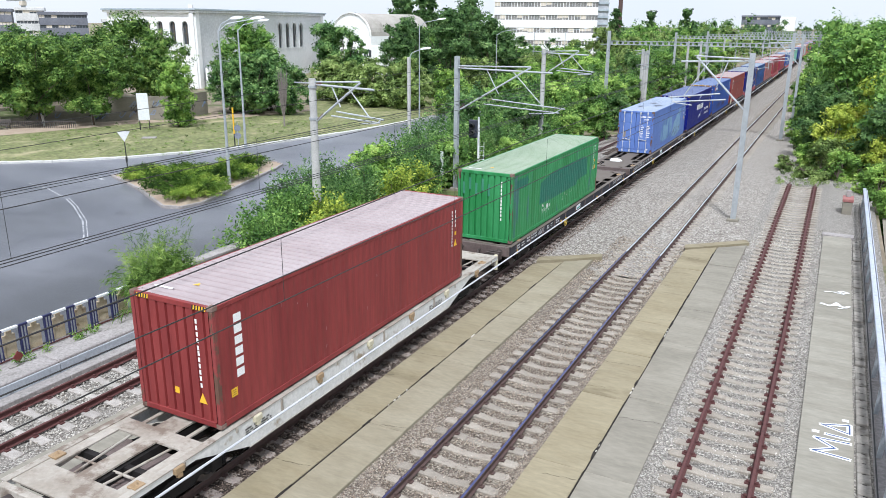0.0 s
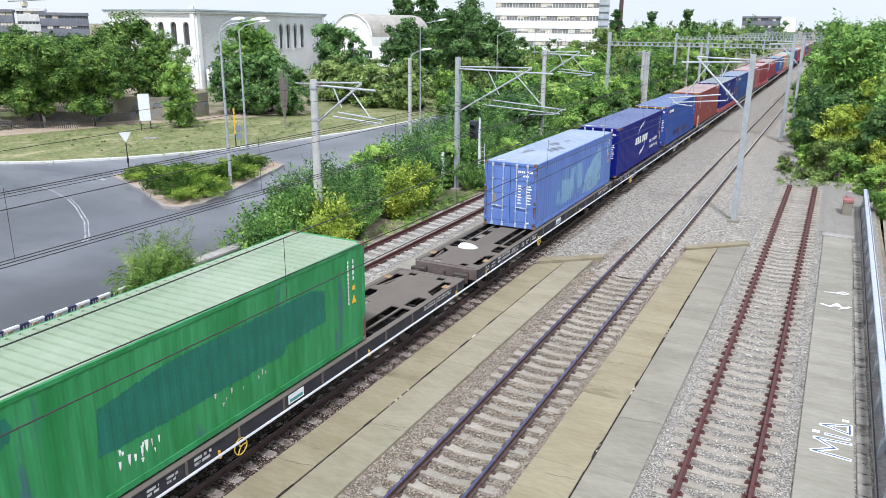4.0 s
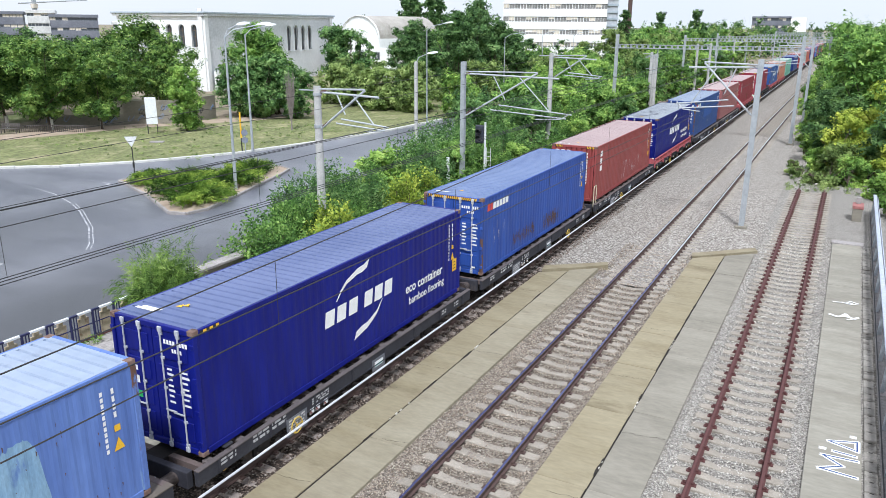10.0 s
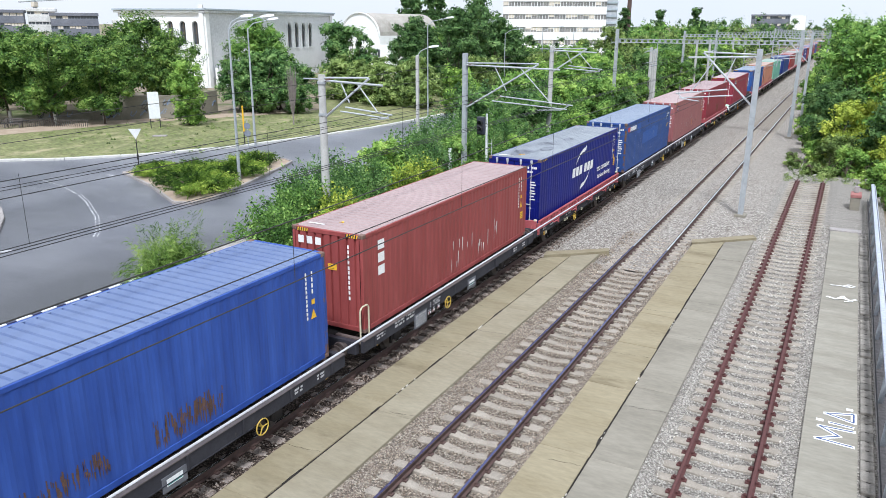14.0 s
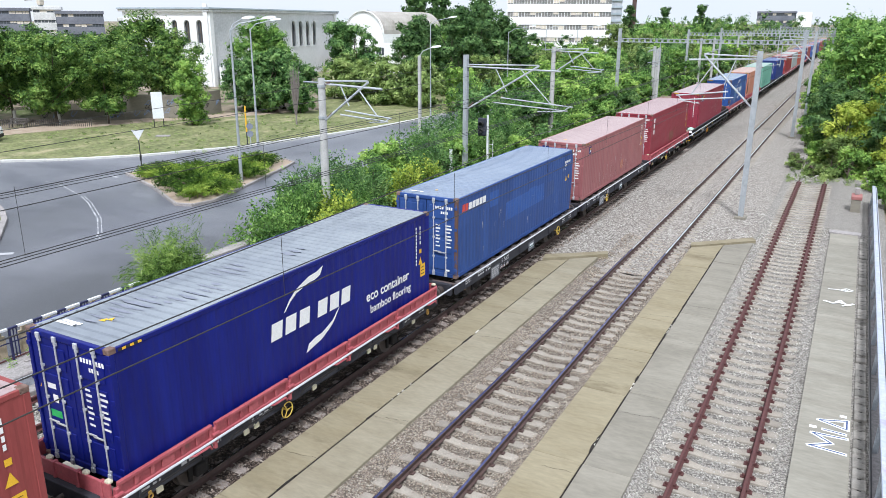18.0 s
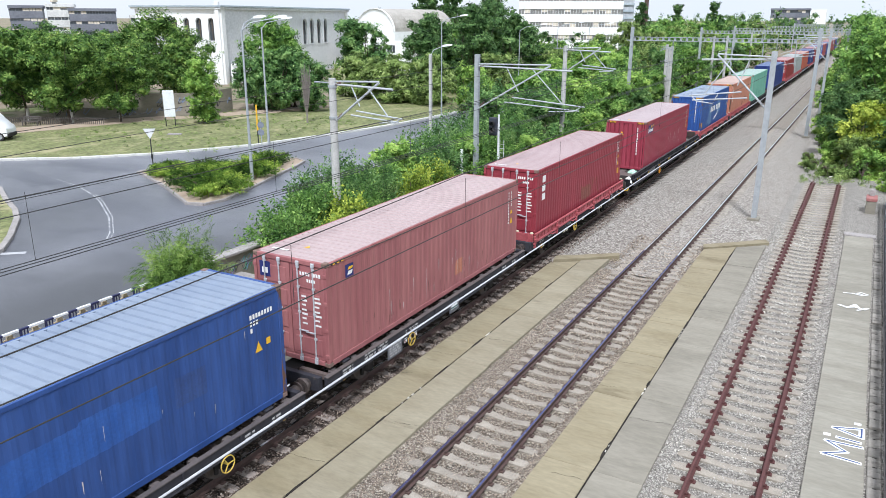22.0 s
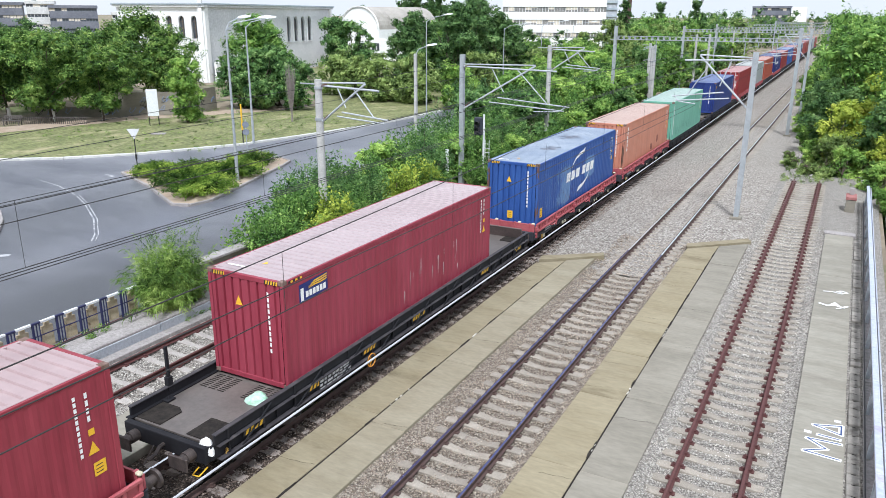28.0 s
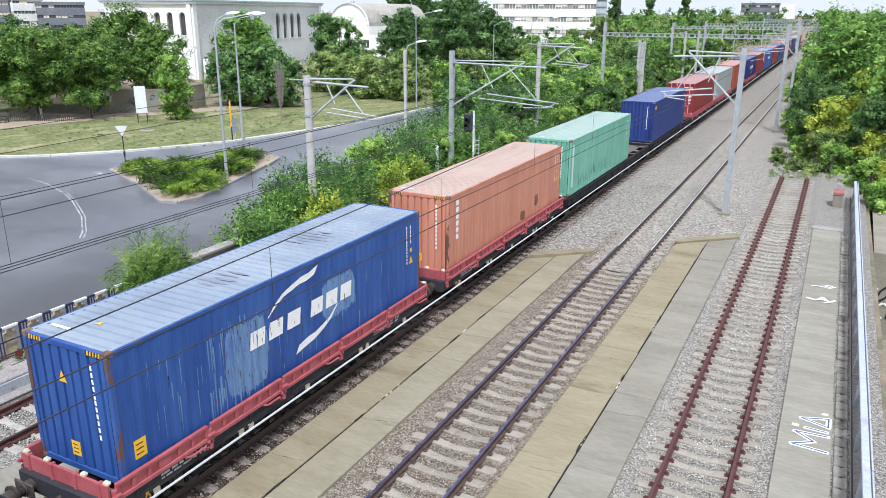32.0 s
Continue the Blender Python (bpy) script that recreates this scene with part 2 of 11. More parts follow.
def gravel_material(name, tones, cell=22.0, bump=0.04, dust=(0.22, 0.20, 0.175, 1), dust_amount=0.22, gaps=0.75):
    """Crushed stone: one tone a stone, gaps darkened in colour and relief, and dusty patches."""
    m = bpy.data.materials.new(name)
    m.use_nodes = True
    t = m.node_tree
    p = t.nodes["Principled BSDF"]
    p.inputs["Roughness"].default_value = 0.95
    p.inputs["Specular IOR Level"].default_value = 0.2
    co = t.nodes.new("ShaderNodeTexCoord")
    vo = t.nodes.new("ShaderNodeTexVoronoi")
    vo.inputs["Scale"].default_value, vo.inputs["Randomness"].default_value = cell, 1.0
    t.links.new(co.outputs["Object"], vo.inputs["Vector"])
    sep = t.nodes.new("ShaderNodeSeparateColor")
    t.links.new(vo.outputs["Color"], sep.inputs[0])
    ramp = t.nodes.new("ShaderNodeValToRGB")
    ramp.color_ramp.interpolation = "CONSTANT"
    while len(ramp.color_ramp.elements) < len(tones):
        ramp.color_ramp.elements.new(0.5)
    for i, c in enumerate(tones):
        ramp.color_ramp.elements[i].position, ramp.color_ramp.elements[i].color = i / len(tones), c
    t.links.new(sep.outputs[0], ramp.inputs["Fac"])
    big = t.nodes.new("ShaderNodeTexNoise")
    big.inputs["Scale"].default_value, big.inputs["Detail"].default_value = 0.5, 7.0
    t.links.new(co.outputs["Object"], big.inputs["Vector"])
    rg = t.nodes.new("ShaderNodeMapRange")
    rg.inputs[1].default_value, rg.inputs[2].default_value, rg.inputs[4].default_value = 0.4, 0.65, dust_amount
    t.links.new(big.outputs["Fac"], rg.inputs[0])
    mx = t.nodes.new("ShaderNodeMix")
    mx.data_type = "RGBA"
    t.links.new(rg.outputs[0], mx.inputs[0])
    t.links.new(ramp.outputs[0], mx.inputs[6])
    mx.inputs[7].default_value = dust
    # the gaps between stones blend towards near black
    gap = t.nodes.new("ShaderNodeMapRange")
    gap.inputs[1].default_value, gap.inputs[2].default_value = 0.28, 0.62
    gap.inputs[3].default_value, gap.inputs[4].default_value = 0.0, gaps
    t.links.new(vo.outputs["Distance"], gap.inputs[0])
    mg = t.nodes.new("ShaderNodeMix")
    mg.data_type = "RGBA"
    t.links.new(gap.outputs[0], mg.inputs[0])
    t.links.new(mx.outputs[2], mg.inputs[6])
    mg.inputs[7].default_value = (0.02, 0.018, 0.017, 1)
    t.links.new(mg.outputs[2], p.inputs["Base Color"])
    inv = t.nodes.new("ShaderNodeMath")
    inv.operation = "SUBTRACT"
    inv.inputs[0].default_value = 1.0
    t.links.new(vo.outputs["Distance"], inv.inputs[1])
    b = t.nodes.new("ShaderNodeBump")
    b.inputs["Strength"].default_value, b.inputs["Distance"].default_value = 1.0, bump
    t.links.new(inv.outputs[0], b.inputs["Height"])
    t.links.new(b.outputs[0], p.inputs["Normal"])
    return m


def leaf_material(name, tones, spread=0.35):
    """Leaves: a tone for each leaf, a little light through them."""
    m = bpy.data.materials.new(name)
    m.use_nodes = True
    t = m.node_tree
    p = t.nodes["Principled BSDF"]
    p.inputs["Roughness"].default_value = 0.55
    p.inputs["Specular IOR Level"].default_value = 0.16
    geo = t.nodes.new("ShaderNodeNewGeometry")
    ramp = t.nodes.new("ShaderNodeValToRGB")
    while len(ramp.color_ramp.elements) < len(tones):
        ramp.color_ramp.elements.new(0.5)
    for i, c in enumerate(tones):
        ramp.color_ramp.elements[i].position, ramp.color_ramp.elements[i].color = i / (len(tones) - 1), c
    co = t.nodes.new("ShaderNodeTexCoord")
    n = t.nodes.new("ShaderNodeTexNoise")
    n.inputs["Scale"].default_value, n.inputs["Detail"].default_value = 0.9, 3.0
    t.links.new(co.outputs["Object"], n.inputs["Vector"])
    a = t.nodes.new("ShaderNodeMath")
    a.operation = "MULTIPLY_ADD"
    a.inputs[1].default_value = spread
    t.links.new(geo.outputs["Random Per Island"], a.inputs[0])
    s = t.nodes.new("ShaderNodeMapRange")
    s.inputs[1].default_value, s.inputs[2].default_value, s.inputs[4].default_value = 0.37, 0.66, 1 - spread
    t.links.new(n.outputs["Fac"], s.inputs[0])
    t.links.new(s.outputs[0], a.inputs[2])
    t.links.new(a.outputs[0], ramp.inputs["Fac"])
    t.links.new(ramp.outputs[0], p.inputs["Base Color"])
    tr = t.nodes.new("ShaderNodeBsdfTranslucent")
    t.links.new(ramp.outputs[0], tr.inputs["Color"])
    mx = t.nodes.new("ShaderNodeMixShader")
    mx.inputs[0].default_value = 0.27
    t.links.new(p.outputs[0], mx.inputs[1])
    t.links.new(tr.outputs[0], mx.inputs[2])
    t.links.new(mx.outputs[0], t.nodes["Material Output"].inputs["Surface"])
    return m


def glass_material(name, tint=(0.03, 0.035, 0.04, 1)):
    m = bpy.data.materials.new(name)
    m.use_nodes = True
    p = m.node_tree.nodes["Principled BSDF"]
    p.inputs["Base Color"].default_value = tint
    p.inputs["Roughness"].default_value = 0.08
    return m


BALLAST = gravel_material("ballast", [(0.270, 0.225, 0.182, 1), (0.400, 0.345, 0.283, 1), (0.175, 0.145, 0.117, 1), (0.480, 0.430, 0.350, 1), (0.320, 0.270, 0.218, 1)], gaps=0.40)
BALLAST_FAR = gravel_material("dusty_ballast", [(0.305, 0.276, 0.242, 1), (0.460, 0.425, 0.380, 1), (0.205, 0.182, 0.156, 1), (0.560, 0.530, 0.478, 1), (0.375, 0.342, 0.300, 1)], cell=14.0, bump=0.02, gaps=0.4, dust=(0.350, 0.316, 0.274, 1))
# oily stone, its tones lowered further for the shade under the train
BALLAST_OILY_SHADED = gravel_material("oily_shaded_ballast", [(0.089, 0.067, 0.054, 1), (0.177, 0.134, 0.107, 1), (0.061, 0.046, 0.038, 1), (0.272, 0.217, 0.179, 1), (0.123, 0.092, 0.074, 1)], dust=(0.082, 0.061, 0.047, 1))
BALLAST_PALE = gravel_material("pale_ballast", [(0.320, 0.298, 0.266, 1), (0.455, 0.428, 0.385, 1), (0.225, 0.206, 0.182, 1), (0.540, 0.512, 0.460, 1), (0.390, 0.364, 0.325, 1)], dust=(0.420, 0.395, 0.352, 1), gaps=0.40)
DIRT = material("dry_ground", (0.20, 0.16, 0.11, 1), (0.30, 0.25, 0.18, 1), 0.8, 0.95, bump=0.04, bump_scale=9, stain=(0.10, 0.13, 0.04, 1), stain_scale=0.15, stain_at=0.5)
ASPHALT = material("asphalt", (0.098, 0.102, 0.128, 1), (0.178, 0.182, 0.206, 1), 0.09, 0.36, bump=0.004, bump_scale=80, stain=(0.060, 0.064, 0.087, 1), stain_scale=0.16, stain_at=0.60, soft_edge=0.2, spec=1.0, grain=0.10, stretch=(1.0, 2.2, 1))


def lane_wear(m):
    """Bands along the road: tyre-polished paler lanes between darker, dirtier edges. The whole also pales along y."""
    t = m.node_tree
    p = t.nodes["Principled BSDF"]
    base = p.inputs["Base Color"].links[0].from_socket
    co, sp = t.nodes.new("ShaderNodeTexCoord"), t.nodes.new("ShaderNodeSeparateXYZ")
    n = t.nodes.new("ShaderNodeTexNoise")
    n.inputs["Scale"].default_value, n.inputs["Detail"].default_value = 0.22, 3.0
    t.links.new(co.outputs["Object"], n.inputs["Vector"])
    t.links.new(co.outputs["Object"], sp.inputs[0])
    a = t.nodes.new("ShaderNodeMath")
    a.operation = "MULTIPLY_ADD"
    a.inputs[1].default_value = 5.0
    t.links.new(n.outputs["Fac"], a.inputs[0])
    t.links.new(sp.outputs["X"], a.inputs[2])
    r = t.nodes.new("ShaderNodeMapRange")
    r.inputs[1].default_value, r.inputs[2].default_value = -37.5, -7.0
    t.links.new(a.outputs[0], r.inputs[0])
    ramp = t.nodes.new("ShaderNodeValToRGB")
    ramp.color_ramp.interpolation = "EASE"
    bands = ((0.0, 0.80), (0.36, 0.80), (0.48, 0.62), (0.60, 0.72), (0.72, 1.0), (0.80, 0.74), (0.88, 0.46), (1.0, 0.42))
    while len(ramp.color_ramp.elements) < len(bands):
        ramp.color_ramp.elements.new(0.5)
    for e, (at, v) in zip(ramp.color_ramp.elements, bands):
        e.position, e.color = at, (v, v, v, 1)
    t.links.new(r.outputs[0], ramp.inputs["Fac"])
    along = t.nodes.new("ShaderNodeMapRange")  # paler with distance along y, darker towards the bridge
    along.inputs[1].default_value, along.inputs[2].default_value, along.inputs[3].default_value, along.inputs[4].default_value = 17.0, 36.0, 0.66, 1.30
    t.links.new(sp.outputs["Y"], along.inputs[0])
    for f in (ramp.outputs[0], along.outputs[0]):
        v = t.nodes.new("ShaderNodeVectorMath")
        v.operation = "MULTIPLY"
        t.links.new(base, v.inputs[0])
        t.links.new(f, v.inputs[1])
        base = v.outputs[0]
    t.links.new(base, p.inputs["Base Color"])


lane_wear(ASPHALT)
CONCRETE_TAN = material("tan_concrete", (0.246, 0.216, 0.147, 1), (0.305, 0.274, 0.197, 1), 0.9, 0.9, bump=0.003, bump_scale=40, stain=(0.149, 0.125, 0.081, 1), stain_scale=0.7, stain_at=0.55, spread=0.06, grain=0.10, stretch=(0.45, 1.3, 1), soft_edge=0.2)
CONCRETE_WARM = material("warm_concrete", (0.234, 0.197, 0.120, 1), (0.293, 0.255, 0.167, 1), 0.9, 0.9, bump=0.003, bump_scale=40, stain=(0.140, 0.112, 0.064, 1), stain_scale=0.7, stain_at=0.54, spread=0.06, grain=0.10, stretch=(0.45, 1.3, 1), soft_edge=0.22)
CONCRETE = material("grey_concrete", (0.210, 0.193, 0.153, 1), (0.272, 0.251, 0.203, 1), 0.9, 0.9, bump=0.003, bump_scale=40, stain=(0.157, 0.140, 0.112, 1), stain_scale=0.6, stain_at=0.57, spread=0.06, grain=0.10, stretch=(0.45, 1.3, 1), soft_edge=0.2)
CONCRETE_PLATFORM = material("platform_concrete", (0.234, 0.219, 0.177, 1), (0.298, 0.280, 0.231, 1), 0.9, 0.9, bump=0.003, bump_scale=40, stain=(0.185, 0.166, 0.136, 1), stain_scale=0.6, stain_at=0.57, spread=0.06, grain=0.10, stretch=(0.45, 1.3, 1), soft_edge=0.2)
CONCRETE_PALE = material("pale_concrete", (0.283, 0.265, 0.251, 1), (0.340, 0.315, 0.303, 1), 1.3, 0.88, bump=0.006, bump_scale=30, stain=(0.170, 0.155, 0.140, 1), stain_scale=1.2, stain_at=0.6, spread=0.06, grain=0.24)
SLEEPER = material("sleeper_concrete", (0.268, 0.238, 0.196, 1), (0.330, 0.298, 0.250, 1), 4.0, 0.9, bump=0.004, bump_scale=60, stain=(0.143, 0.110, 0.089, 1), stain_scale=2.2, stain_at=0.60, spread=0.12, grain=0.2)
SLEEPER_BROWN = material("stained_sleeper", (0.220, 0.180, 0.157, 1), (0.302, 0.265, 0.236, 1), 4.0, 0.9, bump=0.004, bump_scale=60, stain=(0.109, 0.085, 0.069, 1), stain_scale=2.2, stain_at=0.5, spread=0.15, grain=0.24)
RAIL_RUST = material("rusty_rail", (0.078, 0.028, 0.026, 1), (0.109, 0.041, 0.038, 1), 12.0, 0.8, stain=(0.048, 0.020, 0.020, 1), stain_scale=4.0, stain_at=0.6)
RAIL_DARK = material("brown_rail_side", (0.07, 0.045, 0.04, 1), (0.10, 0.06, 0.05, 1), 12.0, 0.7)
RAIL_BRIGHT = material("bright_rail_head", (0.74, 0.75, 0.77, 1), (0.82, 0.82, 0.84, 1), 5.0, 0.22, metal=1.0)
# blue sky reflection put into the colour of the near rail heads
RAIL_SKY_TINT = material("sky_tinted_rail_head", (0.13, 0.14, 0.27, 1), (0.18, 0.185, 0.33, 1), 5.0, 0.24, metal=1.0)
TAR = material("tarry_joint", (0.018, 0.016, 0.015, 1), (0.04, 0.035, 0.03, 1), 6.0, 0.95, spec=0.15)
STEEL_GREY = material("galvanised_steel", (0.36, 0.39, 0.41, 1), (0.45, 0.48, 0.50, 1), 3.0, 0.5, metal=0.35, stain=(0.24, 0.24, 0.24, 1), stain_scale=2.0, stain_at=0.6)
DARK = material("dark_underframe", (0.014, 0.013, 0.013, 1), (0.026, 0.023, 0.022, 1), 4.0, 0.75, bump=0.004, bump_scale=20, spec=0.2)
WIRE = material("copper_wire", (0.020, 0.019, 0.018, 1), (0.03, 0.028, 0.026, 1), 8.0, 0.6)
WHITE = material("white_marking", (0.78, 0.78, 0.76, 1), (0.84, 0.84, 0.82, 1), 8.0, 0.6, stain=(0.60, 0.59, 0.56, 1), stain_scale=3.0, stain_at=0.62)
WORN_WHITE = material("worn_white_lettering", (0.34, 0.34, 0.35, 1), (0.55, 0.55, 0.55, 1), 14.0, 0.7, stain=(0.14, 0.13, 0.13, 1), stain_scale=9.0, stain_at=0.56)
FLANGE = material("dusty_grey_flange", (0.085, 0.072, 0.070, 1), (0.125, 0.106, 0.102, 1), 2.0, 0.7, stain=(0.05, 0.04, 0.04, 1), stain_scale=2.0, stain_at=0.58)
YELLOW = material("yellow_marking", (0.75, 0.42, 0.02, 1), (0.80, 0.48, 0.03, 1), 8.0, 0.6)
FENCE_WHITE = material("white_railing_paint", (0.70, 0.72, 0.74, 1), (0.78, 0.80, 0.80, 1), 5.0, 0.5, stain=(0.5, 0.48, 0.44, 1), stain_scale=3.0, stain_at=0.62)
RED_PAINT = material("dull_dark_red_paint", (0.16, 0.03, 0.03, 1), (0.22, 0.05, 0.045, 1), 6.0, 0.7)
BLACK = material("black_marking", (0.015, 0.015, 0.016, 1), (0.025, 0.025, 0.026, 1), 8.0, 0.6)
# ---------------------------------------------------------------- ground
def smooth01(a, b, x):
    t = min(1.0, max(0.0, (x - a) / (b - a)))
    return t * t * (3 - 2 * t)


def ground_height(x, y):
    """Level railway ground, with the sunken street beyond the parapet on the right."""
    z = -0.24
    if x > 15.2:
        dip = smooth01(15.2, 15.6, x) * (1 - smooth01(46, 54, y))
        z += -5.0 * dip
    if x < -9.4:
        z += 0.08
    if -6.5 < x < 14.5 and y < 60:
        z -= 0.22
    return z


def ground_sheet():
    xs = [-3000, -1500, -700, -350, -200, -120, -80, -60, -45, -35, -28, -22, -18, -15, -12, -10, -9.4, -9.3, -7, -4, 0, 4, 8, 12, 15.2, 15.45, 15.6, 18, 22, 28, 36, 50, 80, 150, 400, 1200, 3000]
    ys = [-3000, -1000, -300, -100, -40, -15, 0, 10, 18, 25, 32, 38, 44, 46, 48, 50, 52, 54, 58, 66, 80, 100, 130, 170, 220, 300, 420, 700, 1300, 3000]
    s = Shape()
    s.v = [(x, y, ground_height(x, y)) for y in ys for x in xs]
    n = len(xs)
    s.f = [(j * n + i, j * n + i + 1, (j + 1) * n + i + 1, (j + 1) * n + i) for j in range(len(ys) - 1) for i in range(n - 1)]
    tagged(part("ground", s, DIRT), "dry brownish ground with sparse weeds", "ground", kind="structure")


ground_sheet()


def bed(name, x0, x1, y0, y1, z, mat, label, bumpy=0.02, step=0.5, heaps=()):
    """A gravel bed: a fine uneven sheet, heaped against the paved strips; heaps: (from x, to x, height)."""
    s = Shape()
    nx, ny = max(2, int((x1 - x0) / step)), max(2, int((y1 - y0) / step))
    for j in range(ny + 1):
        for i in range(nx + 1):
            x, y = x0 + (x1 - x0) * i / nx, y0 + (y1 - y0) * j / ny
            s.v.append((x, y, z + sum(h * min(1.0, max(0.0, (x - a) / (b - a))) for a, b, h in heaps) + bumpy * noise.noise((x * 1.7, y * 1.7, 0)) + bumpy * 0.6 * noise.noise((x * 6, y * 6, 3))))
    s.f = [(j * (nx + 1) + i, j * (nx + 1) + i + 1, (j + 1) * (nx + 1) + i + 1, (j + 1) * (nx + 1) + i) for j in range(ny) for i in range(nx)]
    return tagged(part(name, s, mat, smooth=60), label, "gravel", kind="structure")


BACK = -190.0  # the line goes on behind the viewer
STONE = "brown-grey crushed stone ballast between the rails"
bed("ballast_bed", 1.9, 9.3, 2.0, 30.0, -0.27, BALLAST, STONE, step=0.26, heaps=((4.30, 3.70, 0.16), (6.55, 6.95, 0.16)))
bed("ballast_bed_middle", 1.25, 9.3, 30.0, 60.0, -0.212, BALLAST_FAR, "dusty grey crushed stone past the paved strips", step=0.4)
bed("ballast_bed_behind", 1.9, 9.3, BACK, 2.0, -0.212, BALLAST, STONE, step=1.5)
bed("siding_ballast_bed", -7.0, -1.6, 2.0, 60.0, -0.250, BALLAST_PALE, "pale crushed stone ballast round the siding", step=0.3)
bed("siding_ballast_behind", -7.0, -1.6, BACK, 2.0, -0.210, BALLAST_PALE, "pale crushed stone ballast round the siding", step=1.5)
# besides oil, these beds carry the train's shade in their colour
bed("oily_ballast_bed", -1.6, 1.9, 2.0, 30.0, -0.215, BALLAST_OILY_SHADED, "oily brown ballast, also darkened in colour for the shade under the train", step=0.3)
bed("oily_ballast_middle", -1.6, 1.25, 30.0, 60.0, -0.215, BALLAST_OILY_SHADED, "oily brown ballast, also darkened in colour for the shade under the train", step=0.3)
bed("oily_ballast_behind", -1.6, 1.9, BACK, 2.0, -0.215, BALLAST_OILY_SHADED, "oily brown ballast, also darkened in colour for the shade under the train", step=1.5)
bed("oily_ballast_far", -6.0, 1.25, 60.0, 330.0, -0.215, BALLAST_OILY_SHADED, "oily ballast farther along, also darkened in colour for the train's shade", step=1.2)
bed("ballast_bed_far", 1.25, 10.5, 60.0, 330.0, -0.215, BALLAST_FAR, "dusty grey ballast farther along the line", step=1.2)
bed("pale_ballast_bed", 9.3, 15.0, 2.0, 60.0, -0.26, BALLAST_PALE, "pale grey crushed stone ballast beside the disused track", step=0.26, heaps=((9.90, 9.45, 0.17), (12.05, 12.5, 0.19)))
bed("pale_ballast_behind", 9.3, 14.2, BACK, 2.0, -0.212, BALLAST_PALE, "pale grey crushed stone ballast beside the disused track", step=1.5)


def stone_material(name, tones):
    """Crushed stone: a tone for each lump, with a little dust on it."""
    m = bpy.data.materials.new(name)
    m.use_nodes = True
    t = m.node_tree
    p = t.nodes["Principled BSDF"]
    p.inputs["Roughness"].default_value = 0.92
    p.inputs["Specular IOR Level"].default_value = 0.25
    geo = t.nodes.new("ShaderNodeNewGeometry")
    ramp = t.nodes.new("ShaderNodeValToRGB")
    while len(ramp.color_ramp.elements) < len(tones):
        ramp.color_ramp.elements.new(0.5)
    for i, c in enumerate(tones):
        ramp.color_ramp.elements[i].position, ramp.color_ramp.elements[i].color = i / (len(tones) - 1), c
    t.links.new(geo.outputs["Random Per Island"], ramp.inputs["Fac"])
    co = t.nodes.new("ShaderNodeTexCoord")
    n = t.nodes.new("ShaderNodeTexNoise")
    n.inputs["Scale"].default_value, n.inputs["Detail"].default_value = 0.7, 5.0
    t.links.new(co.outputs["Object"], n.inputs["Vector"])
    r = t.nodes.new("ShaderNodeMapRange")
    r.inputs[1].default_value, r.inputs[2].default_value, r.inputs[3].default_value, r.inputs[4].default_value = 0.3, 0.7, 0.78, 1.2
    t.links.new(n.outputs["Fac"], r.inputs[0])
    v = t.nodes.new("ShaderNodeVectorMath")
    v.operation = "SCALE"
    t.links.new(ramp.outputs[0], v.inputs[0])
    t.links.new(r.outputs[0], v.inputs["Scale"])
    t.links.new(v.outputs[0], p.inputs["Base Color"])
    return m


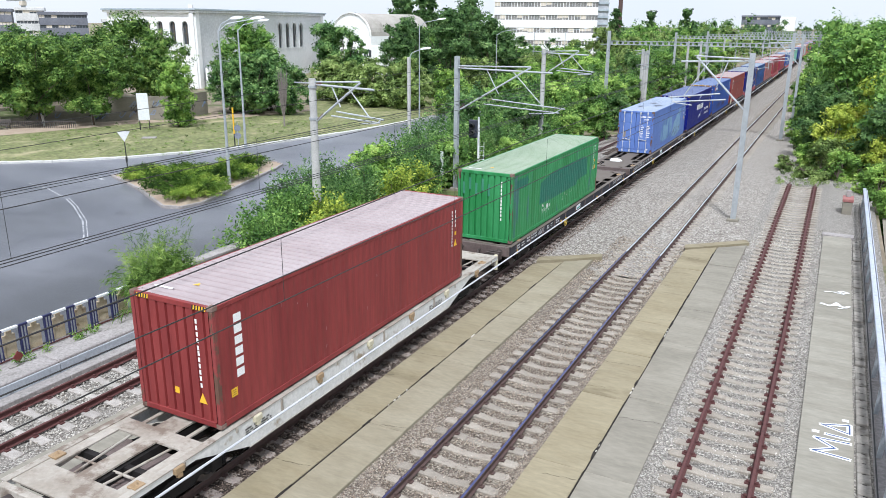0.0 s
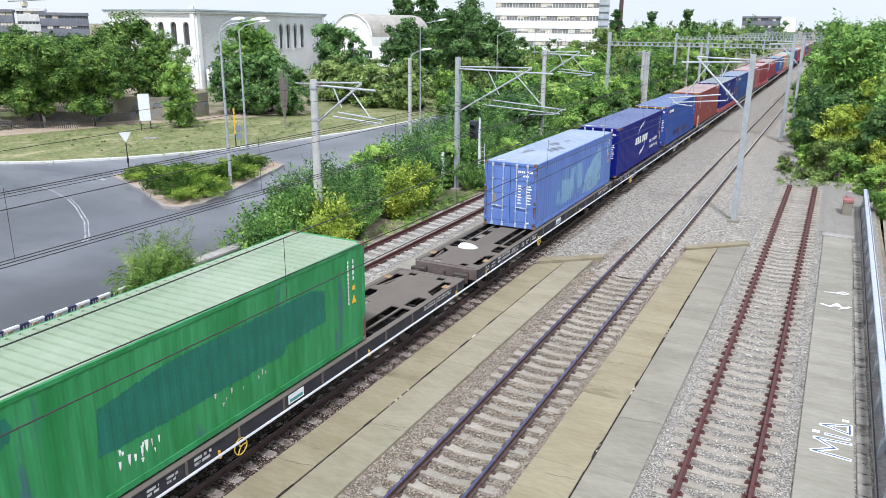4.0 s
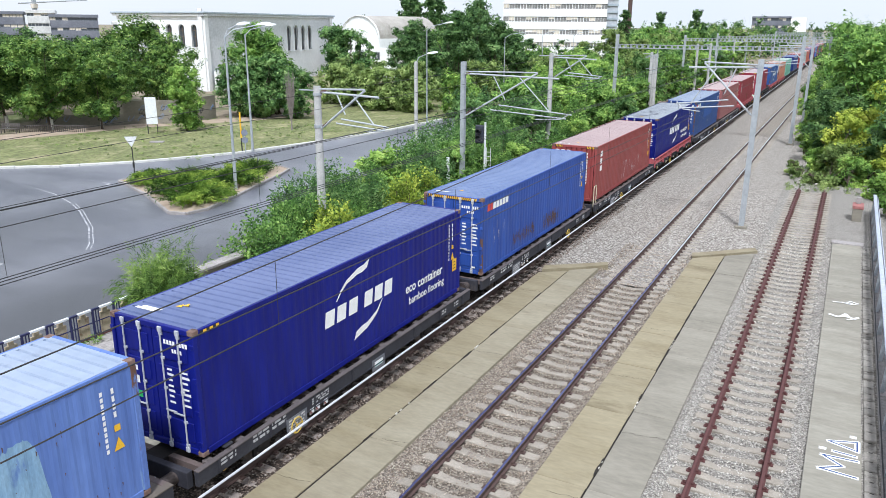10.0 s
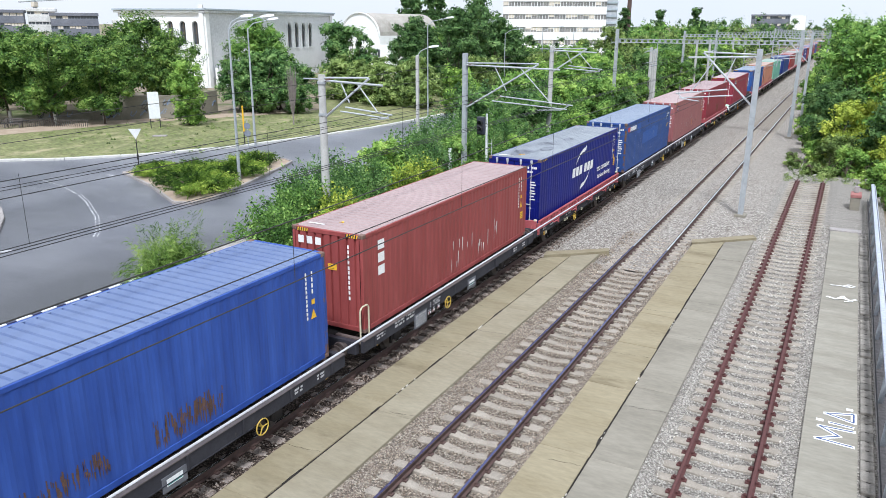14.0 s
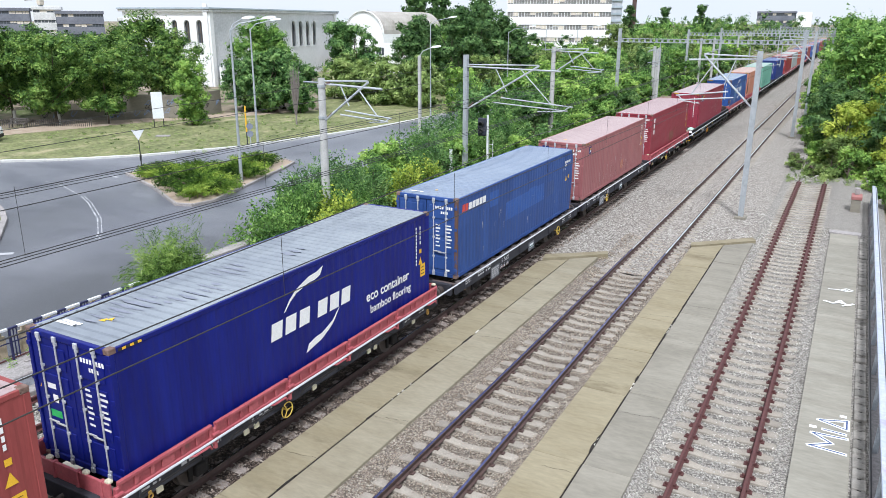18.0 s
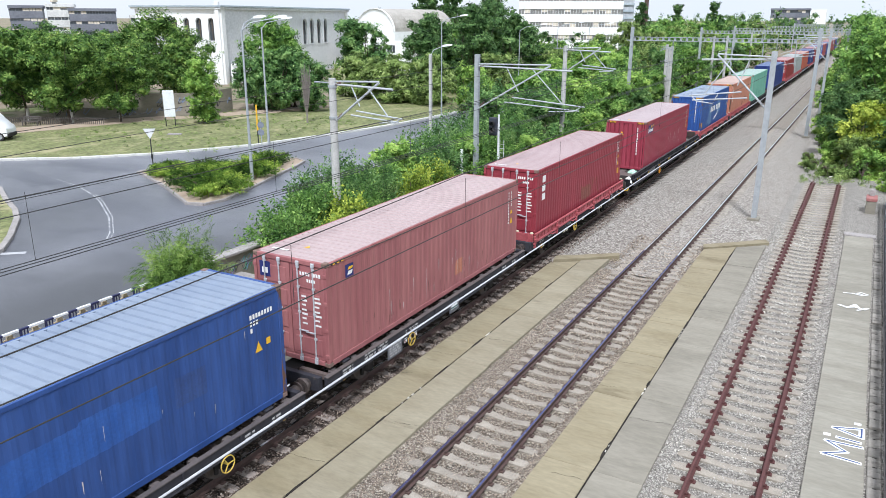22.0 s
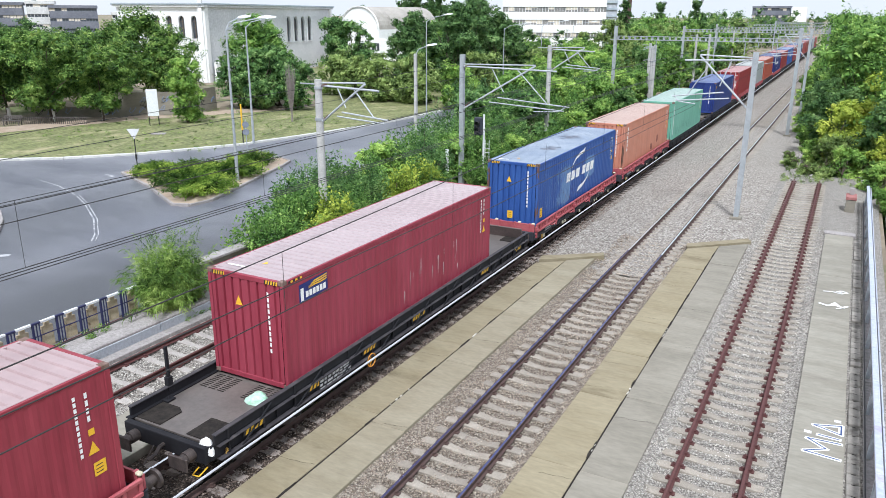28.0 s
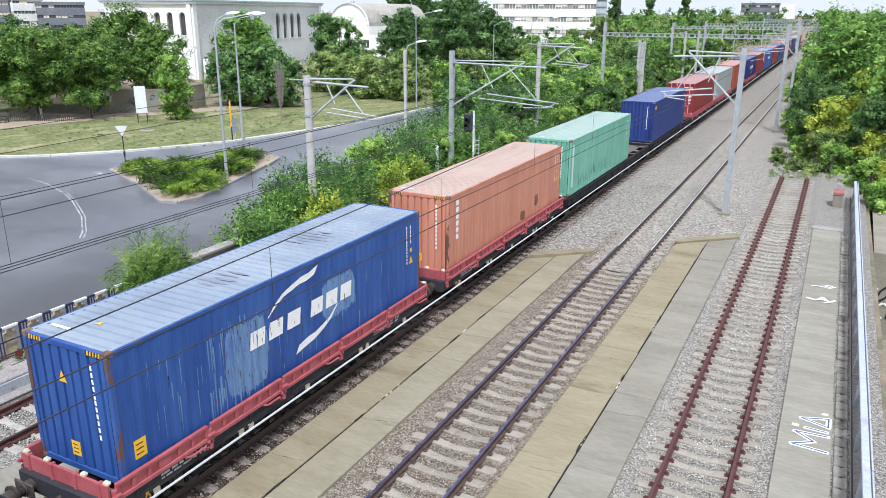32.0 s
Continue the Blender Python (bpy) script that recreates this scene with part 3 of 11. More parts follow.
def stones(name, mat, label, x0, x1, y0, y1, per, size, seed, z=-0.262, track_x=None, gap=0.6, heap=0.05, bare=0.74, heaps=(), first=2.2):
    """Loose angular stones over a stretch of ballast; where a track lies they fill the cribs between its sleepers and leave most of each sleeper bare."""
    r = np.random.RandomState(seed)
    n = int((x1 - x0) * (y1 - y0) * per)
    x, y = r.uniform(x0, x1, n), r.uniform(y0, y1, n)
    h = np.zeros(n)
    if track_x is not None:
        d = np.abs((y - first) / gap - np.round((y - first) / gap)) * gap   # from the middle of the nearest sleeper
        a = np.abs(x - track_x)
        on = (d < 0.125 + 0.03 * np.sin(x * 9 + y)) & (a < 1.27)
        keep = ~on | (r.rand(n) > np.where((a > 0.86) & (bare < 0.95), bare * 0.45, bare))
        keep &= np.abs(a - 0.7525) > 0.10
        x, y, a, d, on = x[keep], y[keep], a[keep], d[keep], on[keep]
        n = len(x)
        h = np.where(on, 0.03, heap * np.clip((d - 0.10) / 0.15, 0, 1) * (a < 1.3)) - np.where((a > 0.62) & (a < 0.90), 0.03, 0.0)
    else:
        h = heap * r.rand(n)
    for a0, a1, rise in heaps:
        h += rise * np.clip((x - a0) / (a1 - a0), 0, 1)
    s = size * (0.55 + 0.8 * r.rand(n) ** 1.5)
    base = np.array([(1, 0, 0), (-1, 0, 0), (0, 1, 0), (0, -1, 0), (0, 0, 1), (0, 0, -1)], float)
    v = base[None] * r.uniform(0.45, 1.0, (n, 6, 1)) + r.normal(size=(n, 6, 3)) * 0.16
    v *= np.stack([r.uniform(0.8, 1.3, n), r.uniform(0.7, 1.1, n), r.uniform(0.45, 0.8, n)], 1)[:, None, :]
    q, w = r.uniform(0, 6.283, n), r.normal(size=n) * 0.5
    c, e = np.cos(q)[:, None], np.sin(q)[:, None]
    vx, vy, vz = v[..., 0] * c - v[..., 1] * e, v[..., 0] * e + v[..., 1] * c, v[..., 2]
    cw, sw = np.cos(w)[:, None], np.sin(w)[:, None]
    vx, vz = vx * cw + vz * sw, vz * cw - vx * sw
    k = s[:, None] * 0.5
    co = np.stack([vx * k + x[:, None], vy * k + y[:, None], vz * k + (z + h + s * 0.10)[:, None]], 2).reshape(-1, 3)
    tri = np.array([(0, 2, 4), (2, 1, 4), (1, 3, 4), (3, 0, 4), (2, 0, 5), (1, 2, 5), (3, 1, 5), (0, 3, 5)])
    idx = (tri[None] + (np.arange(n) * 6)[:, None, None]).reshape(-1)
    me = bpy.data.meshes.new(name)
    me.vertices.add(len(co))
    me.vertices.foreach_set("co", co.astype(np.float32).ravel())
    me.loops.add(len(idx))
    me.loops.foreach_set("vertex_index", idx.astype(np.int32))
    me.polygons.add(n * 8)
    me.polygons.foreach_set("loop_start", np.arange(0, n * 24, 3, dtype=np.int32))
    me.polygons.foreach_set("loop_total", np.full(n * 8, 3, dtype=np.int32))
    me.materials.append(mat)
    me.update(calc_edges=True)
    return tagged(new(name, me), label, "ballast", kind="stuff")


STONE_BROWN = stone_material("brown_grey_stone", [(0.150, 0.116, 0.088, 1), (0.285, 0.228, 0.176, 1), (0.385, 0.318, 0.252, 1), (0.475, 0.408, 0.330, 1), (0.545, 0.495, 0.415, 1)])
STONE_PALE = stone_material("pale_grey_stone", [(0.240, 0.214, 0.184, 1), (0.385, 0.355, 0.312, 1), (0.485, 0.455, 0.405, 1), (0.580, 0.550, 0.496, 1), (0.640, 0.612, 0.560, 1)])
STONE_OILY = stone_material("oily_brown_stone", [(0.058, 0.043, 0.035, 1), (0.150, 0.112, 0.090, 1), (0.230, 0.178, 0.145, 1), (0.330, 0.268, 0.220, 1), (0.430, 0.378, 0.325, 1)])
LOOSE = "loose angular stones of the ballast between the sleepers"
stones("ballast_stones", STONE_BROWN, LOOSE, 3.68, 6.96, 9.0, 22.0, 420, 0.064, 101, track_x=5.43, heaps=((4.30, 3.70, 0.16), (6.55, 6.95, 0.16)))
stones("ballast_stones", STONE_BROWN, LOOSE, 3.68, 6.96, 22.0, 36.0, 170, 0.088, 102, track_x=5.43, heaps=((4.30, 3.70, 0.16), (6.55, 6.95, 0.16)))
stones("ballast_stones", STONE_PALE, LOOSE, 9.42, 12.52, 9.0, 24.0, 420, 0.062, 103, track_x=10.98, heaps=((9.90, 9.45, 0.17), (12.05, 12.5, 0.19)))
stones("ballast_stones", STONE_PALE, LOOSE, 9.42, 12.52, 24.0, 42.0, 150, 0.088, 104, track_x=10.98, heaps=((9.90, 9.45, 0.17), (12.05, 12.5, 0.19)))
stones("ballast_stones", STONE_OILY, "loose oily brown stones beside the train", 0.84, 1.57, 8.5, 24.0, 330, 0.072, 105, z=-0.205, track_x=0.0, bare=0.6)
stones("ballast_stones", STONE_OILY, "loose oily brown stones beside the train", 0.84, 1.57, 24.0, 44.0, 170, 0.090, 106, z=-0.205, track_x=0.0, bare=0.6)
stones("ballast_stones", STONE_PALE, "loose pale stones round the siding", -6.6, -3.6, 9.5, 26.0, 160, 0.085, 107, z=-0.245, track_x=-5.40, gap=0.742, first=2.1, bare=0.985)


# ---------------------------------------------------------------- tracks
def rail_profile(x):
    return [(x - 0.075, -0.172), (x + 0.075, -0.172), (x + 0.075, -0.160), (x + 0.012, -0.145), (x + 0.012, -0.045), (x + 0.036, -0.035), (x + 0.036, -0.006), (x + 0.028, 0.0), (x - 0.028, 0.0), (x - 0.036, -0.006), (x - 0.036, -0.035), (x - 0.012, -0.045), (x - 0.012, -0.145), (x - 0.075, -0.160)]


def sleeper_mesh(name, mat):
    """A concrete sleeper: high under the rails, lower and narrower in the middle."""
    s = Shape()
    st = [(-1.30, -0.215, 0.13), (-1.22, -0.190, 0.14), (-0.58, -0.178, 0.14), (-0.42, -0.200, 0.125), (-0.20, -0.232, 0.112), (0.20, -0.232, 0.112), (0.42, -0.200, 0.125), (0.58, -0.178, 0.14), (1.22, -0.190, 0.14), (1.30, -0.215, 0.13)]
    for x, z, w in st:
        s.v += [(x, -w, -0.40), (x, -w, z - 0.02), (x, -w + 0.03, z), (x, w - 0.03, z), (x, w, z - 0.02), (x, w, -0.40)]
    for i in range(len(st) - 1):
        for j in range(5):
            a = i * 6 + j
            s.f.append((a, a + 6, a + 7, a + 1))
    s.f += [(0, 1, 2, 3, 4, 5), tuple(range(len(s.v) - 6, len(s.v)))[::-1]]
    return s.mesh(name, mat)


def track(name, xc, y0, y1, near_end, rail_mat, sleeper_mat, label, polished=False, clamps=0.0, spacing=0.6, head=None):
    t = thing(name, pose(xc, 0, 0), label, "railway track", kind="structure")
    for sx in (-1, 1):
        r = part("rail", Shape().prism(rail_profile(sx * 0.7525), 1, BACK, y1), rail_mat, t, "polished running rail" if polished else "rust-red rail")
        if polished:
            # split: near heads coloured for reflected sky, far ones pale for grazing sheen
            split = 33.0 if head else BACK
            if head:
                part("rail_head", Shape().box(sx * 0.7525 - 0.03, BACK, -0.002, sx * 0.7525 + 0.03, split, 0.004), head, r, "running surface tinted blue for the reflected sky")
            part("rail_head", Shape().box(sx * 0.7525 - 0.034, split, -0.002, sx * 0.7525 + 0.034, y1, 0.004), RAIL_BRIGHT, r, "shiny worn running surface")
    me = sleeper_mesh("sleeper", sleeper_mat)
    far = Shape()
    y, k = y0 + 0.2 - spacing * int((y0 - BACK) / spacing), 0
    rng = random.Random(int(xc * 10) + 5)
    while y < y1:
        if y0 < y < near_end:
            part("sleeper", me, None, t, at=pose(rng.uniform(-0.03, 0.03), y + rng.uniform(-0.02, 0.02), rng.uniform(-0.006, 0.004), 0, 0, rng.uniform(-0.6, 0.6)))
        else:
            if y > -40:
                far.box(-1.28, y - 0.13, -0.40, 1.28, y + 0.13, -0.19)
        y += spacing
    if far.v:
        tagged(part("sleepers_far", far, sleeper_mat, t), kind="stuff")
    if clamps:
        for sx in (-1, 1):
            s = Shape()
            y = y0 + 0.2
            while y < min(y1, clamps):
                for d in (-1, 1):
                    x = sx * 0.7525 + d * 0.115
                    s.box(x - 0.055, y - 0.06, -0.18, x + 0.055, y + 0.06, -0.145)
                    s.box(x - 0.03 - d * 0.03, y - 0.035, -0.15, x + 0.03 - d * 0.03, y + 0.035, -0.10)
                    s.cyl((x, y, -0.15), (x, y, -0.085), 0.02, n=6)
                y += spacing
            tagged(part("rail_clamps", s, rail_mat, t, "rust-red bolted rail clamps"), kind="stuff")
    return t


CONCRETE_SLEEPER = material("pale_siding_sleeper", (0.330, 0.305, 0.278, 1), (0.420, 0.392, 0.360, 1), 4.0, 0.9, bump=0.004, bump_scale=60, stain=(0.205, 0.172, 0.150, 1), stain_scale=2.2, stain_at=0.62, spread=0.10, grain=0.2)
track("track_siding", -5.40, 1.9, 70.0, 60.0, RAIL_RUST, CONCRETE_SLEEPER, "rusty siding rails on pale concrete sleepers in grey ballast", clamps=50, spacing=0.742)
track("track_train", 0.0, 2.0, 330.0, 72.0, RAIL_DARK, SLEEPER_BROWN, "main line with a shiny rail on brown stained sleepers under the train", polished=True, clamps=40)
track("track_middle", 5.43, 2.0, 330.0, 80.0, RAIL_DARK, SLEEPER, "main line with polished rails on pale sagging concrete sleepers", polished=True, clamps=60, head=RAIL_SKY_TINT)
track("track_right", 10.98, 2.0, 54.0, 54.0, RAIL_RUST, SLEEPER, "disused rust-red track on pale concrete sleepers, ending in weeds", clamps=54)


# ---------------------------------------------------------------- paved strips between the tracks
def slab_row(parent, x0, x1, y0, y1, z, mat, length, seed, skew=0.0):
    """A row of cast slabs with open joints; the far end is cut at an angle."""
    rng = random.Random(seed)
    y = y0
    while y < y1 - 0.05:
        n = min(y + length * rng.uniform(0.8, 1.25), y1)
        if y1 - n < 0.8:
            n = y1
        e = skew if n == y1 else 0.0
        dz = rng.uniform(-0.008, 0.008)
        s = Shape()
        a = [(x0, y + 0.006), (x1 + rng.uniform(-0.022, 0.012), y + 0.006), (x1 + rng.uniform(-0.022, 0.012), n - 0.006 + e * (x1 - x0)), (x0, n - 0.006)]
        c = 0.012
        b = [(x0 + c, y + 0.006 + c), (x1 - c, y + 0.006 + c), (x1 - c, n - 0.006 + e * (x1 - x0) - c), (x0 + c, n - 0.006 - c)]
        s.add([(p[0], p[1], -0.5) for p in a] + [(p[0], p[1], z + dz - c) for p in a] + [(p[0], p[1], z + dz) for p in b],
              [(0, 1, 5, 4), (1, 2, 6, 5), (2, 3, 7, 6), (3, 0, 4, 7), (4, 5, 9, 8), (5, 6, 10, 9), (6, 7, 11, 10), (7, 4, 8, 11), (8, 9, 10, 11)])
        part("slab", s, mat, parent)
        y = n


strip_a = thing("paved_strip", None, "weathered yellowish concrete slabs between two tracks with an open joint", "pavement", kind="structure")
slab_row(strip_a, 1.56, 2.588, -40.0, 29.3, -0.02, CONCRETE_WARM, 4.2, 1, 0.75)
slab_row(strip_a, 2.622, 3.66, -40.0, 30.25, -0.025, CONCRETE_TAN, 4.2, 2, 0.85)
part("end_kerb", Shape().prism([(1.60, 29.6), (2.62, 30.4), (3.95, 31.6), (3.80, 32.0), (2.5, 30.95), (1.50, 30.2)], 2, -0.4, 0.03), CONCRETE_WARM, strip_a, "raised cracked end kerb")
part("joint_filling", Shape().box(2.55, -40.0, -0.5, 2.72, 30.0, -0.045), TAR, strip_a, "black tarry joint")
def crumbled_joint(parent, x, y1, z, seed):
    """Broken edges that widen the open joint here and there."""
    rg = random.Random(seed)
    s = Shape()
    y = -12.0
    while y < y1:
        ln = rg.uniform(0.25, 0.9)
        n = 6
        a = [(x - 0.02 - rg.uniform(0.0, 0.034) * math.sin(math.pi * (k + 0.3) / (n + 0.6)), y + ln * k / n, z) for k in range(n + 1)]
        b = [(x + 0.02 + rg.uniform(0.0, 0.034) * math.sin(math.pi * (k + 0.3) / (n + 0.6)), y + ln * k / n, z) for k in range(n + 1)]
        s.add(a + b, [(k, n + 1 + k, n + 2 + k, k + 1) for k in range(n)])
        y += ln + rg.uniform(0.8, 3.6)
    tagged(part("crumbled_edge", s, TAR, parent, "dark broken joint edges"), kind="stuff")


crumbled_joint(strip_a, 2.606, 29.0, -0.017, 3)
def slab_cracks(parent, x0, x1, y0, y1, z, count, seed):
    """Hairline cracks that wander across the slabs."""
    rg = random.Random(seed)
    for i in range(count):
        y = y0 + (y1 - y0) * (i + rg.uniform(0.2, 0.8)) / count
        a, b = x0 + 0.03, x1 - 0.03
        if rg.random() < 0.5:
            a, b = (a, a + (b - a) * rg.uniform(0.3, 0.7)) if rg.random() < 0.5 else (a + (b - a) * rg.uniform(0.3, 0.7), b)
        n, s = 9, Shape()
        ys = [y + rg.uniform(-0.03, 0.03) + 0.18 * (k / n - 0.5) * rg.choice((0.4, 1.0)) for k in range(n + 1)]
        w = rg.uniform(0.0025, 0.0055)
        for k in range(n + 1):
            x = a + (b - a) * k / n
            s.v += [(x, ys[k] - w, z), (x, ys[k] + w * rg.uniform(0.3, 1.2), z)]
        s.f = [(2 * k, 2 * k + 2, 2 * k + 3, 2 * k + 1) for k in range(n)]
        part("crack", s, TAR, parent, "fine dark crack")


def joint_chips(parent, x, y1, z, seed):
    """Pale chips of broken mortar lying in the open joint."""
    rg = random.Random(seed)
    s = Shape()
    y = 6.0
    while y < y1:
        for k in range(rg.randint(2, 6)):
            a = y + rg.uniform(0, 1.0)
            w, l = rg.uniform(0.010, 0.022), rg.uniform(0.015, 0.10)
            s.box(x - w + rg.uniform(-0.012, 0.012), a, z - 0.02, x + w, a + l, z + rg.uniform(0.0, 0.008))
        y += rg.uniform(2.5, 6.5)
    tagged(part("mortar_chip", s, MORTAR, parent, "pale mortar chips"), kind="stuff")


MORTAR = material("pale_mortar", (0.52, 0.49, 0.43, 1), (0.62, 0.59, 0.53, 1), 8.0, 0.9)
slab_cracks(strip_a, 1.56, 2.58, 7.0, 29.0, -0.0095, 6, 71)
slab_cracks(strip_a, 2.63, 3.65, 7.0, 29.0, -0.0145, 4, 72)
joint_chips(strip_a, 2.606, 22.0, -0.016, 75)
strip_b = thing("paved_strip", None, "weathered concrete slabs beside the middle track with an open joint", "pavement", kind="structure")
slab_row(strip_b, 6.98, 8.206, -40.0, 34.6, -0.02, CONCRETE_WARM, 3.4, 3, 0.9)
slab_row(strip_b, 8.245, 9.40, -40.0, 35.75, -0.03, CONCRETE, 3.4, 4, 0.9)
part("end_kerb", Shape().prism([(6.95, 34.75), (8.22, 35.9), (9.50, 37.1), (9.3, 37.6), (8.1, 36.45), (6.85, 35.3)], 2, -0.4, 0.03), CONCRETE_WARM, strip_b, "raised cracked end kerb")
part("joint_filling", Shape().box(8.15, -40.0, -0.5, 8.32, 35.4, -0.045), TAR, strip_b, "black tarry joint")
crumbled_joint(strip_b, 8.226, 34.4, -0.017, 4)
slab_cracks(strip_b, 6.99, 8.20, 7.0, 34.0, -0.0095, 8, 73)
slab_cracks(strip_b, 8.25, 9.39, 7.0, 34.0, -0.0195, 6, 74)
joint_chips(strip_b, 8.226, 26.0, -0.018, 76)
TROUGH = material("dirty_trough_concrete", (0.215, 0.200, 0.174, 1), (0.290, 0.270, 0.238, 1), 3.0, 0.95, bump=0.008, bump_scale=18, stain=(0.130, 0.118, 0.100, 1), stain_scale=2.5, stain_at=0.52, spread=0.25)
strip_c = thing("platform_strip", None, "low grey concrete platform strip along the parapet with painted scrawls", "platform", kind="structure")
slab_row(strip_c, 12.55, 13.78, -40.0, 40.4, 0.0, CONCRETE_PLATFORM, 6.0, 5, 0.1)
part("end_kerb", Shape().box(12.5, 40.45, -0.4, 13.9, 40.95, 0.06, 0.02), CONCRETE_PALE, strip_c, "raised end kerb")
for yy in range(4, 40):
    for h in (0.0, 0.5):
        part("trough_cover", Shape().box(13.84, yy + h + 0.02, -0.4, 14.14, yy + h + 0.48, -0.006 + 0.02 * ((yy * 7 + int(h * 6)) % 4 - 2), 0.02), TROUGH, strip_c, "dirty trough cover")
        part("hand_hole", Shape().box(13.945, yy + h + 0.435, -0.10, 14.035, yy + h + 0.468, -0.006 + 0.02 * ((yy * 7 + int(h * 6)) % 4 - 2) + 0.002), TAR, strip_c, "dark hand hole")
strip_d = thing("paved_strip", None, "grey dusty concrete strip between the siding and the train's track", "pavement", kind="structure")
slab_row(strip_d, -3.42, -1.62, -40.0, 40.0, 0.02, CONCRETE_PLATFORM, 5.0, 6)
# ---------------------------------------------------------------- train
CL, CW, CH, DECK = 12.06, 2.438, 2.896, 1.25


def paint(name, side, dull, rust=None, rust_at=0.68, stain_scale=1.1, rough=0.5):
    gain = 1.28 if "rusty" in name else 1.02 if "pink" in name or "orange" in name else 0.92 if side[0] > side[2] + 20 else 1.05
    lo, hi = [tuple(k * gain * f for k in lin(*c)[:3]) + (1,) for c, f in ((side, 0.96), (dull, 1.05))]
    return material(name, lo, hi, 1.6, rough, stain=lin(*rust) if rust else None, stain_scale=stain_scale, stain_at=rust_at, stretch=(1, 1, 0.16), soft_edge=0.06, spec=0.3, grain=0.07)


def wave(length, pitch, depth, flat=0.30, slope=0.20):
    """Points (along, depth) of a trapezoid corrugation."""
    pts, n = [(0.0, 0.0)], int(length / pitch)
    p = length / n
    for i in range(n):
        a = i * p
        pts += [(a + p * flat * 0.5, 0.0), (a + p * (flat * 0.5 + slope), -depth), (a + p * (1 - flat * 0.5 - slope), -depth), (a + p * (1 - flat * 0.5), 0.0)]
    return pts + [(length, 0.0)]


def corrugated(axis, length, lo, hi, pitch, depth, origin, sign, flat=0.30, slope=0.20):
    """A corrugated sheet. axis 'y': a side wall at x = origin; 'x': an end wall at y = origin; 'r': a roof at z = origin with ribs across."""
    s = Shape()
    w = wave(length, pitch, depth, flat, slope)
    for a, d in w:
        a -= length / 2
        for h in (lo, hi):
            s.v.append((origin + sign * d, a, h) if axis == "y" else (a, origin + sign * d, h) if axis == "x" else (h, a, origin + sign * d))
    s.f = [(2 * i, 2 * i + 2, 2 * i + 3, 2 * i + 1) for i in range(len(w) - 1)]
    return s


CONTAINER_MESHES = {}


